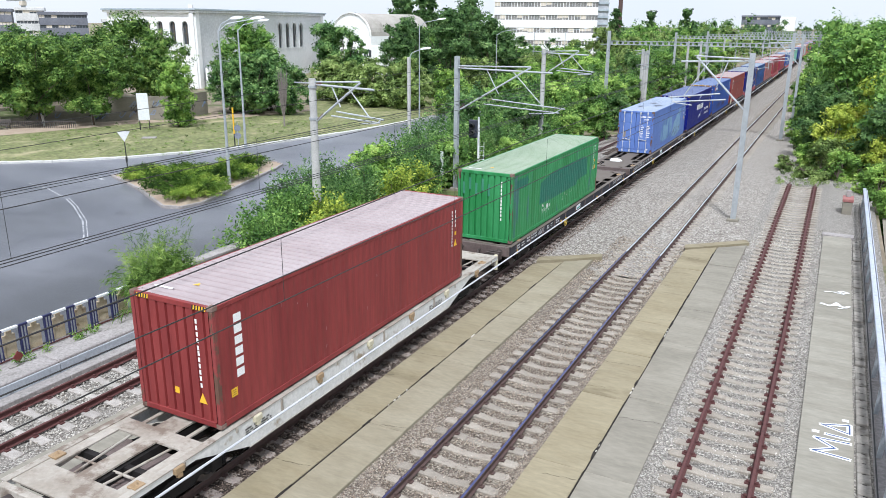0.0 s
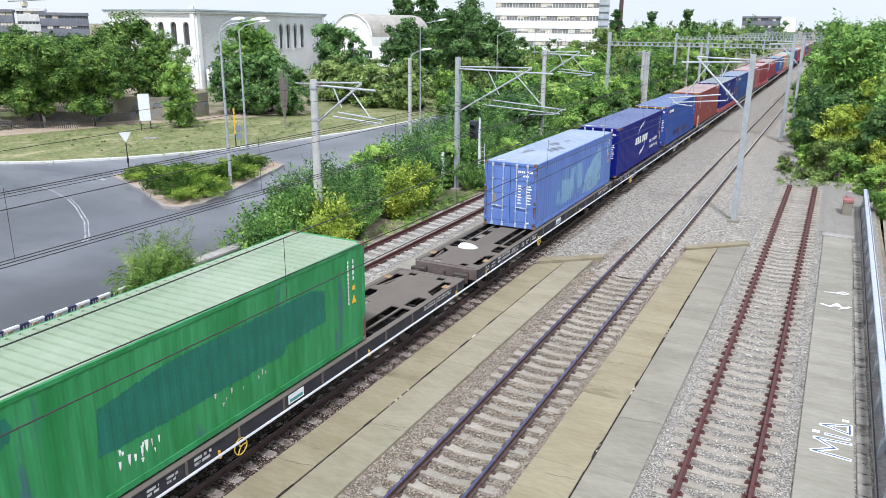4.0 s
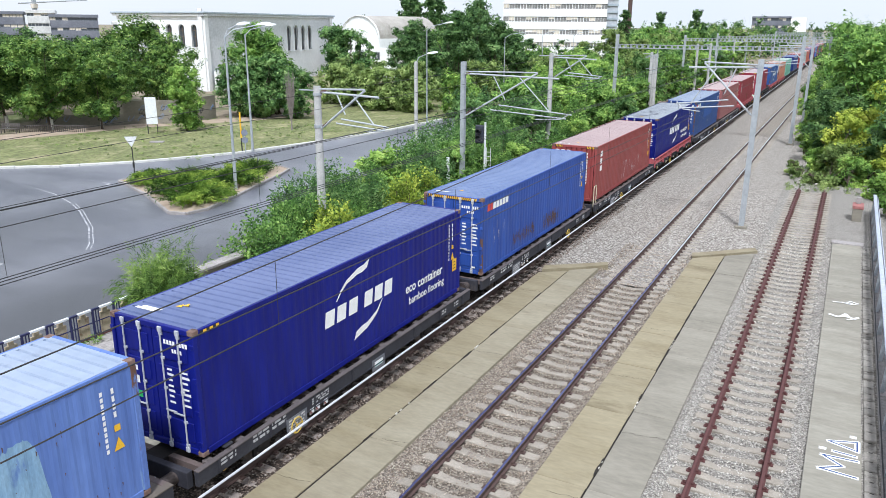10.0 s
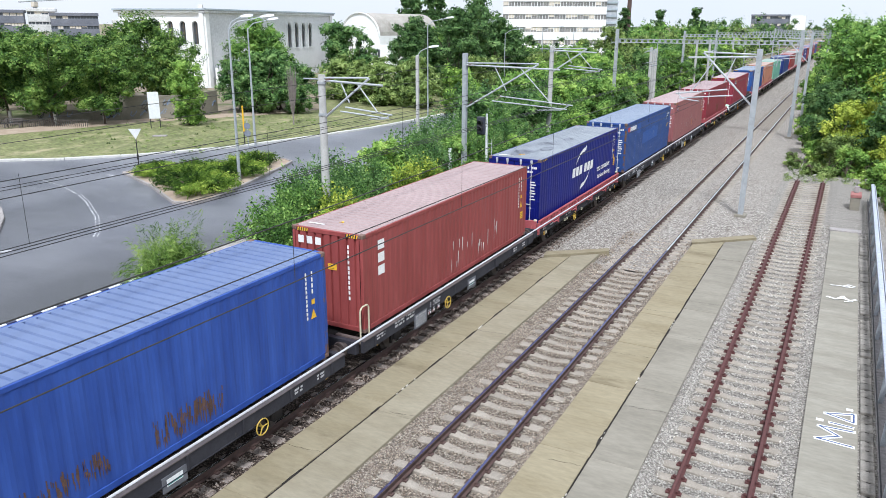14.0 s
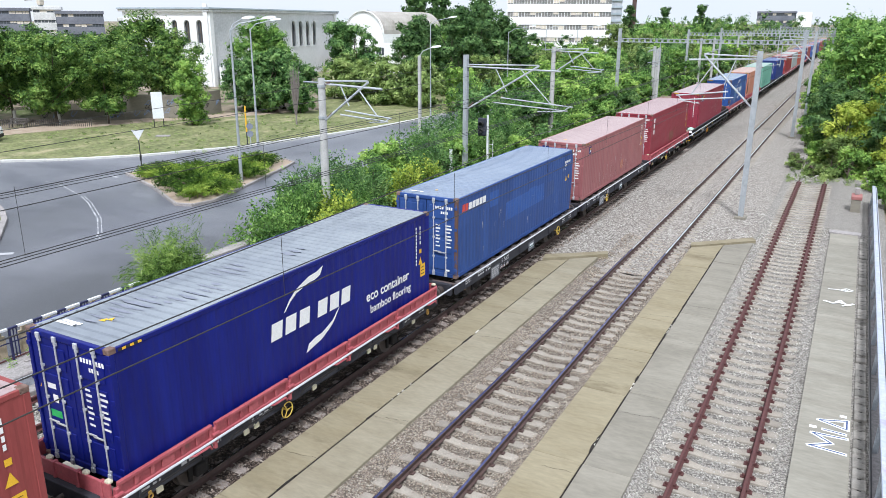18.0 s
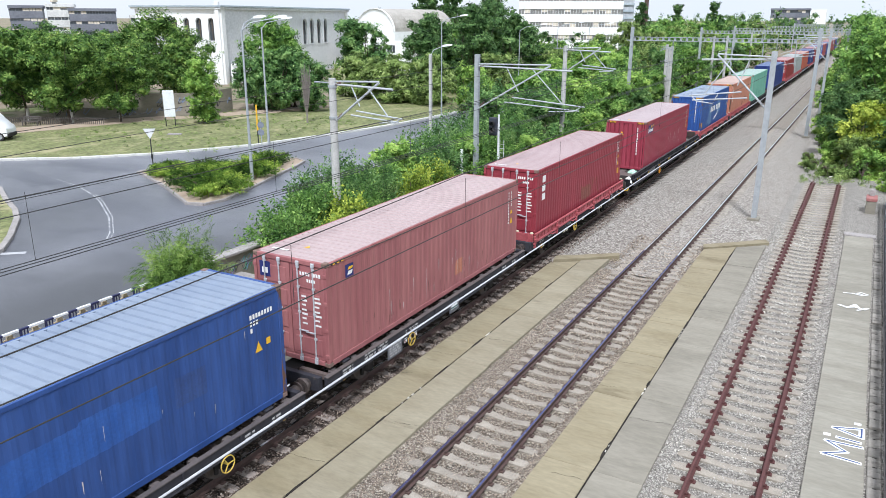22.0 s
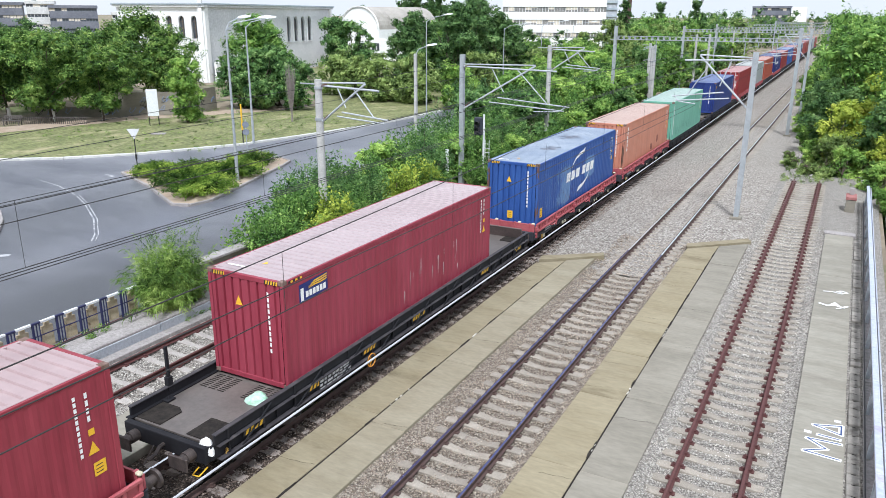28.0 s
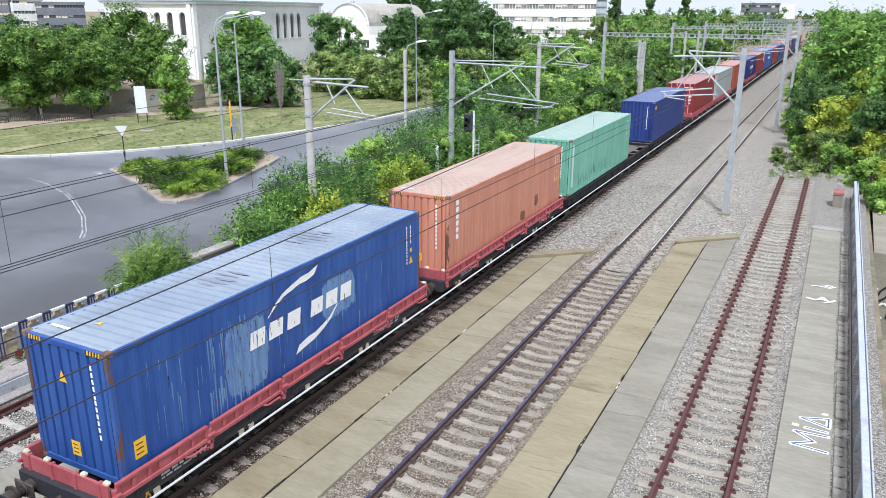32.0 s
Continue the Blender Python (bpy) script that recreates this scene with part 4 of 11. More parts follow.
def container_shapes():
    hw, hl = CW / 2, CL / 2
    post = 0.10
    d = CONTAINER_MESHES
    d["side_wall"] = {sx: corrugated("y", CL - 0.24, 0.15, CH - 0.10, 0.275, 0.008, sx * (hw - 0.012), sx) for sx in (-1, 1)}
    d["end_wall"] = corrugated("x", CW - 0.24, 0.15, CH - 0.12, 0.245, 0.055, -hl + 0.015, -1, 0.72, 0.05)
    d["far_wall"] = corrugated("x", CW - 0.24, 0.15, CH - 0.12, 0.245, 0.055, hl - 0.015, 1, 0.72, 0.05)
    d["roof"] = corrugated("r", CL - 0.2, -hw + 0.13, hw - 0.13, 0.275, 0.042, CH - 0.012, 1, 0.70, 0.075)
    for sx in (-1, 1):
        d["roof"].box(min(sx * (hw - 0.062), sx * (hw - 0.135)), -CL / 2 + 0.11, CH - 0.07, max(sx * (hw - 0.062), sx * (hw - 0.135)), CL / 2 - 0.11, CH - 0.011)
    d["posts"] = [Shape().box(sx * hw - (0 if sx < 0 else post), sy * hl - (0 if sy < 0 else 0.13), 0.118, sx * hw + (post if sx < 0 else 0), sy * hl + (0.13 if sy < 0 else 0), CH - 0.118, 0.012) for sx in (-1, 1) for sy in (-1, 1)]
    d["castings"] = []
    for sx in (-1, 1):
        for sy in (-1, 1):
            for z in (0, CH - 0.118):
                c = Shape().box(sx * hw - (-0.004 if sx < 0 else 0.158) - (0.008 if sx < 0 else 0), sy * hl - (0 if sy < 0 else 0.178), z, sx * hw + (0.158 if sx < 0 else 0.004), sy * hl + (0.178 if sy < 0 else 0), z + 0.118, 0.014)
                d["castings"].append(c)
    d["top_rails"] = [Shape().box(sx * hw - (0.0 if sx < 0 else 0.06), -hl + 0.17, CH - 0.11, sx * hw + (0.06 if sx < 0 else 0.0), hl - 0.17, CH - 0.014, 0.008) for sx in (-1, 1)]
    d["bottom_rails"] = [Shape().box(sx * hw - (0.0 if sx < 0 else 0.05), -hl + 0.17, 0.02, sx * hw + (0.05 if sx < 0 else 0.0), hl - 0.17, 0.17, 0.008) for sx in (-1, 1)]
    d["headers"] = [Shape().box(-hw + 0.15, y0, CH - 0.13, hw - 0.15, y1, CH - 0.006, 0.01) for y0, y1 in ((-hl, -hl + 0.10), (hl - 0.10, hl))]
    d["sills"] = [Shape().box(-hw + 0.15, y0, 0.02, hw - 0.15, y1, 0.16, 0.01) for y0, y1 in ((-hl, -hl + 0.12), (hl - 0.12, hl))]
    # door leaf with pressed horizontal panels, hinge blocks
    d["door"], d["bars"], d["hinges"] = {}, {}, {}
    for sx in (-1, 1):
        x0, x1 = (-hw + 0.105, -0.012) if sx < 0 else (0.012, hw - 0.105)
        s = Shape().box(x0, -hl + 0.03, 0.17, x1, -hl + 0.09, CH - 0.14, 0.008)
        for k in range(4):
            z0 = 0.28 + k * 0.615
            s.box(x0 + 0.11, -hl + 0.008, z0, x1 - 0.11, -hl + 0.032, z0 + 0.47, 0.014)
        d["door"][sx] = s
        b = []
        for fx in (0.27, 0.72):
            x = x0 + (x1 - x0) * fx
            q = Shape().cyl((x, -hl - 0.025, 0.10), (x, -hl - 0.025, CH - 0.08), 0.019, n=8)
            for z in (0.2, 0.75, 1.45, 2.15, CH - 0.2):
                q.box(x - 0.045, -hl - 0.03, z - 0.03, x + 0.045, -hl + 0.012, z + 0.03, 0.006)
            for z in (0.10, CH - 0.10):
                q.box(x - 0.05, -hl - 0.045, z - 0.06, x + 0.05, -hl + 0.0, z + 0.06, 0.008)
            h = Shape().box(x - 0.02, -hl - 0.05, 0.93, x + 0.30 * (1 if fx < 0.5 else -1), -hl - 0.03, 0.97, 0.005) if fx < 0.5 else Shape().box(x - 0.30, -hl - 0.05, 0.90, x + 0.02, -hl - 0.03, 0.94, 0.005)
            b.append((q, h))
        d["bars"][sx] = b
        hx = -hw + 0.02 if sx < 0 else hw - 0.02
        d["hinges"][sx] = [Shape().box(hx - 0.03 if sx < 0 else hx - 0.08, -hl - 0.018, z - 0.05, hx + 0.08 if sx < 0 else hx + 0.03, -hl + 0.02, z + 0.05, 0.008) for z in (0.32, 1.05, 1.8, 2.55)]


container_shapes()
GALV = material("zinc_locking_bar", (0.50, 0.52, 0.55, 1), (0.62, 0.64, 0.66, 1), 6.0, 0.45, metal=0.3, stain=(0.25, 0.15, 0.10, 1), stain_scale=3.0, stain_at=0.66)
CASTING_RUST = material("rusty_corner", (0.13, 0.075, 0.055, 1), (0.22, 0.15, 0.125, 1), 7.0, 0.85, stain=(0.07, 0.04, 0.03, 1), stain_scale=6.0, stain_at=0.55)


def bar_side(cont, y, z, w, h, mat, name="marking_bar", x=None, lean=0.0):
    """A painted bar on the side wall that faces the other tracks; y along from the near end, z above the base."""
    x = CW / 2 - 0.007 if x is None else x
    a, b = -CL / 2 + y, -CL / 2 + y + w
    s = Shape().add([(x, a, z), (x, b, z), (x, b + lean, z + h), (x, a + lean, z + h)], [(0, 1, 2, 3)])
    s.add([(x - 0.002, a, z), (x - 0.002, b, z), (x - 0.002, b + lean, z + h), (x - 0.002, a + lean, z + h)], [(3, 2, 1, 0)])
    return part(name, s, mat, cont)


def poly_side(cont, pts, mat, name="emblem"):
    """A painted flat shape on that side; pts: (along, up)."""
    x = CW / 2 - 0.007
    s = Shape().add([(x, -CL / 2 + a, b) for a, b in pts], [tuple(range(len(pts)))])
    return part(name, s, mat, cont)


SIDE_WAVE = wave(CL - 0.24, 0.275, 0.008, 0.30, 0.20)


def side_depth(y):
    """How far out the pressed side wall stands at a place along it."""
    y -= 0.12
    for (a, d), (b, e) in zip(SIDE_WAVE, SIDE_WAVE[1:]):
        if a <= y <= b:
            return CW / 2 - 0.012 + d + (e - d) * (y - a) / max(b - a, 1e-6)
    return CW / 2 - 0.012


def patch_side(cont, pts, mat, name="faded_patch", lift=0.002, ragged=0.03):
    """Paint that follows the pressings of that side; pts: the outline (along, up)."""
    rng = random.Random(len(pts) * 7 + int(pts[0][0] * 100))
    lo, hi = min(p[0] for p in pts), max(p[0] for p in pts)
    knots = [0.12 + a for a, d in SIDE_WAVE]
    ys = [lo + 0.002] + [k + f * (n - k) for k, n in zip(knots, knots[1:]) for f in (0.0, 0.5) if lo + 0.01 < k + f * (n - k) < hi - 0.01] + [hi - 0.002]
    s = Shape()
    for y in ys:
        zs = []
        for (a, z), (b, w) in zip(pts, pts[1:] + pts[:1]):
            if (a <= y < b) or (b <= y < a):
                zs.append(z + (w - z) * (y - a) / (b - a))
        z0, z1 = (min(zs), max(zs)) if zs else (pts[0][1], pts[0][1] + 0.01)
        x = side_depth(y) + lift
        s.v += [(x, -CL / 2 + y, z0 + rng.uniform(-ragged, ragged)), (x, -CL / 2 + y, z1 + rng.uniform(-ragged, ragged))]
    s.f += [(2 * i, 2 * i + 2, 2 * i + 3, 2 * i + 1) for i in range(len(ys) - 1)]
    return part(name, s, mat, cont)


def bar_end(cont, x, z, w, h, mat, name="marking_bar", proud=0.006):
    y = -CL / 2 - proud
    s = Shape().add([(x, y, z), (x + w, y, z), (x + w, y, z + h), (x, y, z + h)], [(0, 1, 2, 3)])
    return part(name, s, mat, cont)


def warning_sign(cont, y, z, on_end=False, x=0.0):
    """A yellow triangle with a dark bolt."""
    s = Shape()
    if on_end:
        q = -CL / 2 + 0.010
        s.add([(x, q, z), (x + 0.24, q, z), (x + 0.12, q, z + 0.26)], [(0, 1, 2)])
    else:
        q = CW / 2 - 0.006
        s.add([(q, -CL / 2 + y, z), (q, -CL / 2 + y + 0.24, z), (q, -CL / 2 + y + 0.12, z + 0.26)], [(0, 1, 2)])
    return part("warning_sign", s, YELLOW, cont, "yellow warning triangle")


def stripes(cont, mat2, full=False):
    """Yellow and black height stripes on the near header."""
    hl = CL / 2
    for x0 in ([-CW / 2 + 0.17 + 0.4 * k for k in range(5)] if full else (-CW / 2 + 0.17, CW / 2 - 0.57)):
        for q, mat, name in ((0, BLACK, "hazard_backing"), (1, YELLOW, "hazard_stripe")):
            s = Shape()
            for i in range(q, 10, 2):
                x = x0 + i * 0.04
                s.add([(x, -hl - 0.004, CH - 0.12), (x + 0.04, -hl - 0.004, CH - 0.12), (x + 0.06, -hl - 0.004, CH - 0.02), (x + 0.02, -hl - 0.004, CH - 0.02)], [(0, 1, 2, 3)])
            part(name, s, mat, cont)


def code_column_end(cont, x, z0, z1, mat=None):
    """An upright row of small characters on the near end, as plain bars."""
    n, s, y = 11, Shape(), -CL / 2 + 0.012
    for i in range(n):
        z = z1 - (i + 1) * (z1 - z0) / n
        if i in (4, 10):
            z -= 0.02
        s.add([(x, y, z), (x + 0.058, y, z), (x + 0.058, y, z + (z1 - z0) / n * 0.72), (x, y, z + (z1 - z0) / n * 0.72)], [(0, 1, 2, 3)])
    tagged(part("code_marking", s, mat or WHITE, cont, "white upright row of bars"), kind="stuff")


def code_column_side(cont, y, z0, z1, mat=None, n=11):
    s, x, a = Shape(), CW / 2 - 0.006, -CL / 2 + y
    for i in range(n):
        z, h = z1 - (i + 1) * (z1 - z0) / n, (z1 - z0) / n * 0.72
        s.add([(x, a, z), (x, a + 0.06, z), (x, a + 0.06, z + h), (x, a, z + h)], [(0, 1, 2, 3)])
    tagged(part("code_marking", s, mat or WHITE, cont, "white upright row of bars"), kind="stuff")


def code_rows_doors(cont, x0=0.36, top=CH - 0.42):
    """Rows of small writing on the right door, as plain bars."""
    hw = 0.36
    rows = [(0, 0.70, 0.10), (0.17, 0.3, 0.09), (0.60, 0.22, 0.05), (0.72, 0.26, 0.06), (0.84, 0.2, 0.05), (0.98, 0.22, 0.05), (1.10, 0.26, 0.06), (1.22, 0.2, 0.05), (1.36, 0.24, 0.05)]
    for k, (dz, w, h) in enumerate(rows):
        if k < 2:
            n = 8 if k == 0 else 4
            for i in range(n):
                if k == 0 and i == 4:
                    continue
                bar_end(cont, x0 + i * w / n + (0.22 if k else 0), top - dz, w / n * 0.72, h, WHITE, proud=0.006 - 0.012)
        else:
            bar_end(cont, x0 + 0.02, top - dz, w * 0.7, h, WHITE, proud=-0.006)
            bar_end(cont, x0 + 0.40, top - dz, w, h, WHITE, proud=-0.006)


def container(name, label, ref, body, roof, near="blank", frame_mat=None, faded=None):
    """A forty-foot high-cube container standing on its wagon."""
    c = thing("shipping_container", pose(0, ref + CL / 2, DECK), label, "container", "containers of the train")
    d = CONTAINER_MESHES
    fm = frame_mat or body
    part("side_wall", d["side_wall"][-1], body, c)
    part("side_wall", d["side_wall"][1], body, c)
    part("roof", d["roof"], roof, c, "faded ribbed roof")
    for p in d["posts"]:
        part("corner_post", p, fm, c)
    for p in d["castings"]:
        part("corner_casting", p, CASTING_RUST, c, "rusty corner casting")
    for p in d["top_rails"]:
        part("top_rail", p, body, c)
    for p in d["bottom_rails"]:
        part("bottom_rail", p, body, c)
    for p in d["headers"]:
        part("end_header", p, body, c)
    for p in d["sills"]:
        part("end_sill", p, body, c)
    part("end_wall", d["far_wall"], body, c)
    if near == "doors":
        for sx in (-1, 1):
            door = part("door", d["door"][sx], body, c)
            for q, h in d["bars"][sx]:
                part("locking_bar", q, GALV, door, "pale zinc locking bar", smooth=40)
                part("door_handle", h, GALV, door, "pale zinc handle")
            for h in d["hinges"][sx]:
                part("hinge", h, body, door)
        code_rows_doors(c)
    else:
        part("end_wall", d["end_wall"], body, c)
        code_column_end(c, CW / 2 - 0.52, 0.95, CH - 0.3)
    # gooseneck floor and cross members
    part("floor", Shape().box(-CW / 2 + 0.06, -CL / 2 + 0.13, 0.06, CW / 2 - 0.06, CL / 2 - 0.13, 0.14), DARK, c)
    return c


TRAIN = []  # (object, where it stands at the clip's start along the line, height)


def build_containers():
    spec = [
        ("brick_red", 10.88, "weathered brick-red container with white blocks of lettering, ribbed end", (128, 52, 52), (140, 60, 58), (186, 164, 164), (196, 178, 178), "blank", (86, 44, 36), 0.74),
        ("green", 27.5, "faded green container with a patched dark green panel, ribbed end", (38, 118, 62), (58, 136, 84), (168, 190, 158), (190, 205, 180), "blank", (62, 108, 104), 0.62),
        ("pale_blue", 53.0, "sun-bleached blue container with pale rubbed patches, door end", (84, 110, 172), (98, 124, 182), (176, 193, 218), (194, 208, 230), "doors", (140, 168, 190), 0.66),
        ("navy", 66.45, "clean navy blue container with white emblem and lettering, door end", (8, 17, 104), (12, 24, 116), (104, 120, 168), (126, 140, 184), "doors", None, 0.7),
        ("rusty_blue", 80.3, "blue container with rust streaks along its lower side, door end", (36, 62, 128), (46, 74, 142), (116, 138, 186), (136, 156, 198), "doors", (66, 58, 66), 0.72),
        ("dull_red", 94.05, "dull brick-red container with white upright lettering, ribbed end", (140, 66, 64), (152, 76, 74), (186, 156, 154), (196, 166, 164), "blank", (108, 48, 42), 0.74),
        ("navy", 107.65, "navy blue container with white emblem on a red wagon, door end", (10, 19, 100), (15, 27, 112), (156, 164, 174), (182, 190, 197), "doors", None, 0.7),
        ("mid_blue", 121.66, "mid-blue container with a repainted blue patch, door end", (42, 69, 124), (52, 80, 138), (152, 168, 192), (170, 184, 204), "doors", (84, 112, 156), 0.68),
        ("pink_red", 135.4, "faded pinkish red container with scuffed side, door end", (148, 92, 94), (158, 104, 103), (196, 166, 164), (204, 176, 174), "doors", (124, 62, 56), 0.72),
        ("dull_red", 149.42, "red container with white upright lettering on a red wagon, door end", (140, 52, 64), (150, 62, 72), (190, 158, 158), (198, 168, 168), "doors", None, 0.7),
        ("crimson", 166.4, "crimson container with a blue and yellow emblem, ribbed end", (143, 54, 69), (153, 64, 79), (192, 168, 170), (202, 180, 182), "blank", None, 0.7),
        ("blue_emblem", 183.45, "scuffed blue container with white emblem on a red wagon, ribbed end", (40, 72, 136), (54, 88, 150), (158, 174, 196), (184, 197, 213), "blank", (76, 84, 108), 0.66),
        ("orange", 197.6, "faded orange-brown container with white upright lettering, ribbed end", (184, 122, 100), (194, 134, 112), (206, 170, 154), (214, 180, 164), "blank", (150, 84, 66), 0.72),
        ("mint", 211.2, "mint green container with a white code panel, ribbed end", (106, 165, 144), (122, 176, 157), (184, 210, 200), (196, 218, 208), "blank", (60, 110, 100), 0.72),
        ("plain_blue", 230.2, "dark blue container with a small yellow plate, ribbed end", (38, 54, 112), (47, 64, 124), (112, 130, 176), (130, 148, 190), "blank", None, 0.7),
        ("red", 246.5, "red container on a red wagon, door end", (140, 50, 54), (152, 60, 62), (196, 140, 138), (206, 152, 150), "doors", None, 0.7),
        ("grey", 260.3, "light grey container among coloured ones", (150, 156, 156), (162, 168, 166), (200, 206, 204), (210, 214, 212), "blank", None, 0.7),
        ("orange_red", 274.1, "orange-red container far along the train", (160, 76, 60), (172, 88, 70), (206, 150, 136), (214, 160, 146), "blank", None, 0.7),
        ("navy", 287.9, "navy container with white emblem far along the train", (28, 40, 104), (36, 50, 116), (110, 124, 164), (126, 138, 176), "doors", None, 0.7),
        ("red", 301.7, "red container far along the train", (138, 52, 56), (150, 62, 64), (194, 136, 136), (204, 150, 148), "blank", None, 0.7),
        ("blue_white", 315.5, "blue container with white panels far along the train", (44, 80, 150), (56, 94, 162), (150, 170, 204), (166, 184, 214), "blank", None, 0.7),
        ("red", 329.3, "dull red container far along the train", (136, 54, 58), (148, 64, 66), (190, 134, 134), (200, 146, 146), "blank", None, 0.7),
        ("plain_blue", 343.1, "dark blue container at the train's far part", (38, 60, 118), (46, 70, 130), (112, 128, 170), (128, 144, 184), "blank", None, 0.7),
        ("red", 356.9, "red container at the train's far part", (140, 54, 58), (150, 64, 66), (190, 134, 134), (200, 146, 146), "blank", None, 0.7),
        ("red", 370.7, "brown-red container at the train's far part", (128, 56, 54), (140, 66, 62), (184, 134, 130), (194, 146, 142), "blank", None, 0.7),
        ("navy", 384.5, "navy container at the train's far part", (30, 42, 100), (38, 52, 112), (110, 124, 160), (126, 138, 172), "blank", None, 0.7),
        ("grey", 398.3, "grey container at the train's far part", (140, 146, 148), (152, 158, 160), (196, 200, 200), (206, 210, 210), "blank", None, 0.7),
        ("red", 412.1, "red container at the end of the visible train", (138, 54, 58), (148, 64, 66), (190, 134, 134), (200, 146, 146), "blank", None, 0.7),
    ]
    made = []
    for i, (key, ref, label, c1, c2, r1, r2, near, rust, at) in enumerate(spec):
        body = paint("container_paint_" + key, c1, c2, rust, at)
        if c1[0] > c1[2] + 20:  # red roofs are bleached to a pinkish grey
            r1, r2 = [tuple(0.75 * k + 0.25 * (sum(c) / 3 + 4) for k in c) for c in (r1, r2)]
        f = 0.74 if c1[0] > c1[2] + 20 else 0.61
        roof = material("container_roof_" + key, tuple(f * k for k in lin(*r1)[:3]) + (1,), tuple(f * k for k in lin(*r2)[:3]) + (1,), 0.4, 0.6, stain=tuple(0.42 * k for k in lin(*r1)[:3]) + (1,), stain_scale=0.5, stain_at=0.66, soft_edge=0.25, grain=0.05)
        c = container("shipping_container", label, ref, body, roof, near, material("rusty_post_" + key, lin(*c1), lin(*c2), 2.5, 0.75, stain=(0.120, 0.062, 0.042, 1), stain_scale=2.2, stain_at=0.50, stretch=(1, 1, 0.4), soft_edge=0.05) if key in ("pale_blue", "rusty_blue", "mid_blue", "blue_emblem", "green", "brick_red", "orange") else None)
        TRAIN.append((c, ref + CL / 2, DECK))
        made.append(c)
    return made


CONTAINERS = build_containers()
# ---------------------------------------------------------------- wagons
WHEELS = []
BUFFER_STEEL = material("greasy_buffer_steel", (0.055, 0.045, 0.042, 1), (0.11, 0.088, 0.08, 1), 6.0, 0.6, metal=0.4)
WHEEL_RIM = material("wheel_rim_steel", (0.10, 0.085, 0.075, 1), (0.15, 0.13, 0.115, 1), 6.0, 0.55, metal=0.5)


def wheelset_mesh():
    s = Shape()
    s.cyl((-1.0, 0, 0), (1.0, 0, 0), 0.085, n=10)
    for sx in (-1, 1):
        s.cyl((sx * 0.69, 0, 0), (sx * 0.825, 0, 0), 0.46, n=24)
        s.cyl((sx * 0.66, 0, 0), (sx * 0.69, 0, 0), 0.49, n=24)
        s.cyl((sx * 0.825, 0, 0), (sx * 0.84, 0, 0), 0.40, 0.36, n=24)
        s.cyl((sx * 0.84, 0, 0), (sx * 0.93, 0, 0), 0.12, n=12)
        for k in range(4):
            a = k * math.pi / 2
            s.cyl((sx * 0.825, 0.25 * math.cos(a), 0.25 * math.sin(a)), (sx * 0.85, 0.25 * math.cos(a), 0.25 * math.sin(a)), 0.035, n=6)
    return s.mesh("wheelset", WHEEL_RIM, 40)


WHEELSET = wheelset_mesh()


def bogie_mesh():
    s = Shape()
    for sx in (-1, 1):
        x0, x1 = (sx * 0.98 - 0.07, sx * 0.98 + 0.07)
        s.prism([(-1.25, 0.42), (-0.9, 0.36), (-0.45, 0.42), (-0.3, 0.30), (0.3, 0.30), (0.45, 0.42), (0.9, 0.36), (1.25, 0.42), (1.25, 0.62), (0.6, 0.66), (0.4, 0.72), (-0.4, 0.72), (-0.6, 0.66), (-1.25, 0.62)], 0, x0, x1)
        for sy in (-1, 1):
            s.box(sx * 1.0 - 0.13, sy * 0.9 - 0.17, 0.32, sx * 1.0 + 0.14, sy * 0.9 + 0.17, 0.60, 0.03)
            for dy in (-0.24, 0.24):
                for k in range(5):
                    s.ring((sx * 1.04, sy * 0.9 + dy, 0.38 + k * 0.055), "z", 0.075, 0.02, 10, 5)
    s.box(-0.98, -0.2, 0.45, 0.98, 0.2, 0.68, 0.03)
    return s.mesh("bogie", DARK)


BOGIE = bogie_mesh()


def buffers(parent, length, mat):
    for sy in (-1, 1):
        for sx in (-1, 1):
            y = sy * length / 2
            s = Shape().cyl((sx * 0.875, y, 0.98), (sx * 0.875, y + sy * 0.36, 0.98), 0.145, n=14)
            s.box(sx * 0.875 - 0.16, y + sy * 0.0 - 0.02, 0.82, sx * 0.875 + 0.16, y + 0.02, 1.14, 0.01)
            s.cyl((sx * 0.875, y + sy * 0.30, 0.98), (sx * 0.875, y + sy * 0.52, 0.98), 0.115, n=14)
            b = part("buffer", s, BUFFER_STEEL, parent, "greasy dark buffer", smooth=40)
            ya, yb = sorted((y + sy * 0.52, y + sy * 0.575))
            h = Shape().box(sx * 0.875 - 0.29, ya, 0.80, sx * 0.875 + 0.29, yb, 1.16, 0.03) if length > 16 else Shape().cyl((sx * 0.875, y + sy * 0.52, 0.98), (sx * 0.875, y + sy * 0.58, 0.98), 0.21, 0.23, n=18)
            part("buffer_head", h, BUFFER_STEEL, b, smooth=40)
        q = Shape().tube([(0, y, 0.98), (0, y + sy * 0.25, 0.97), (0.03, y + sy * 0.42, 0.86), (-0.02, y + sy * 0.58, 0.80)], 0.05, 7)
        q.box(-0.12, y - 0.03, 0.85, 0.12, y + sy * 0.12, 1.10, 0.01) if sy > 0 else q.box(-0.12, y + sy * 0.12, 0.85, 0.12, y + 0.03, 1.10, 0.01)
        q.cyl((-0.35, y + sy * 0.1, 0.85), (-0.30, y + sy * 0.5, 0.55), 0.025, n=6)
        part("coupling", q, BUFFER_STEEL, parent, "screw coupling and hose")


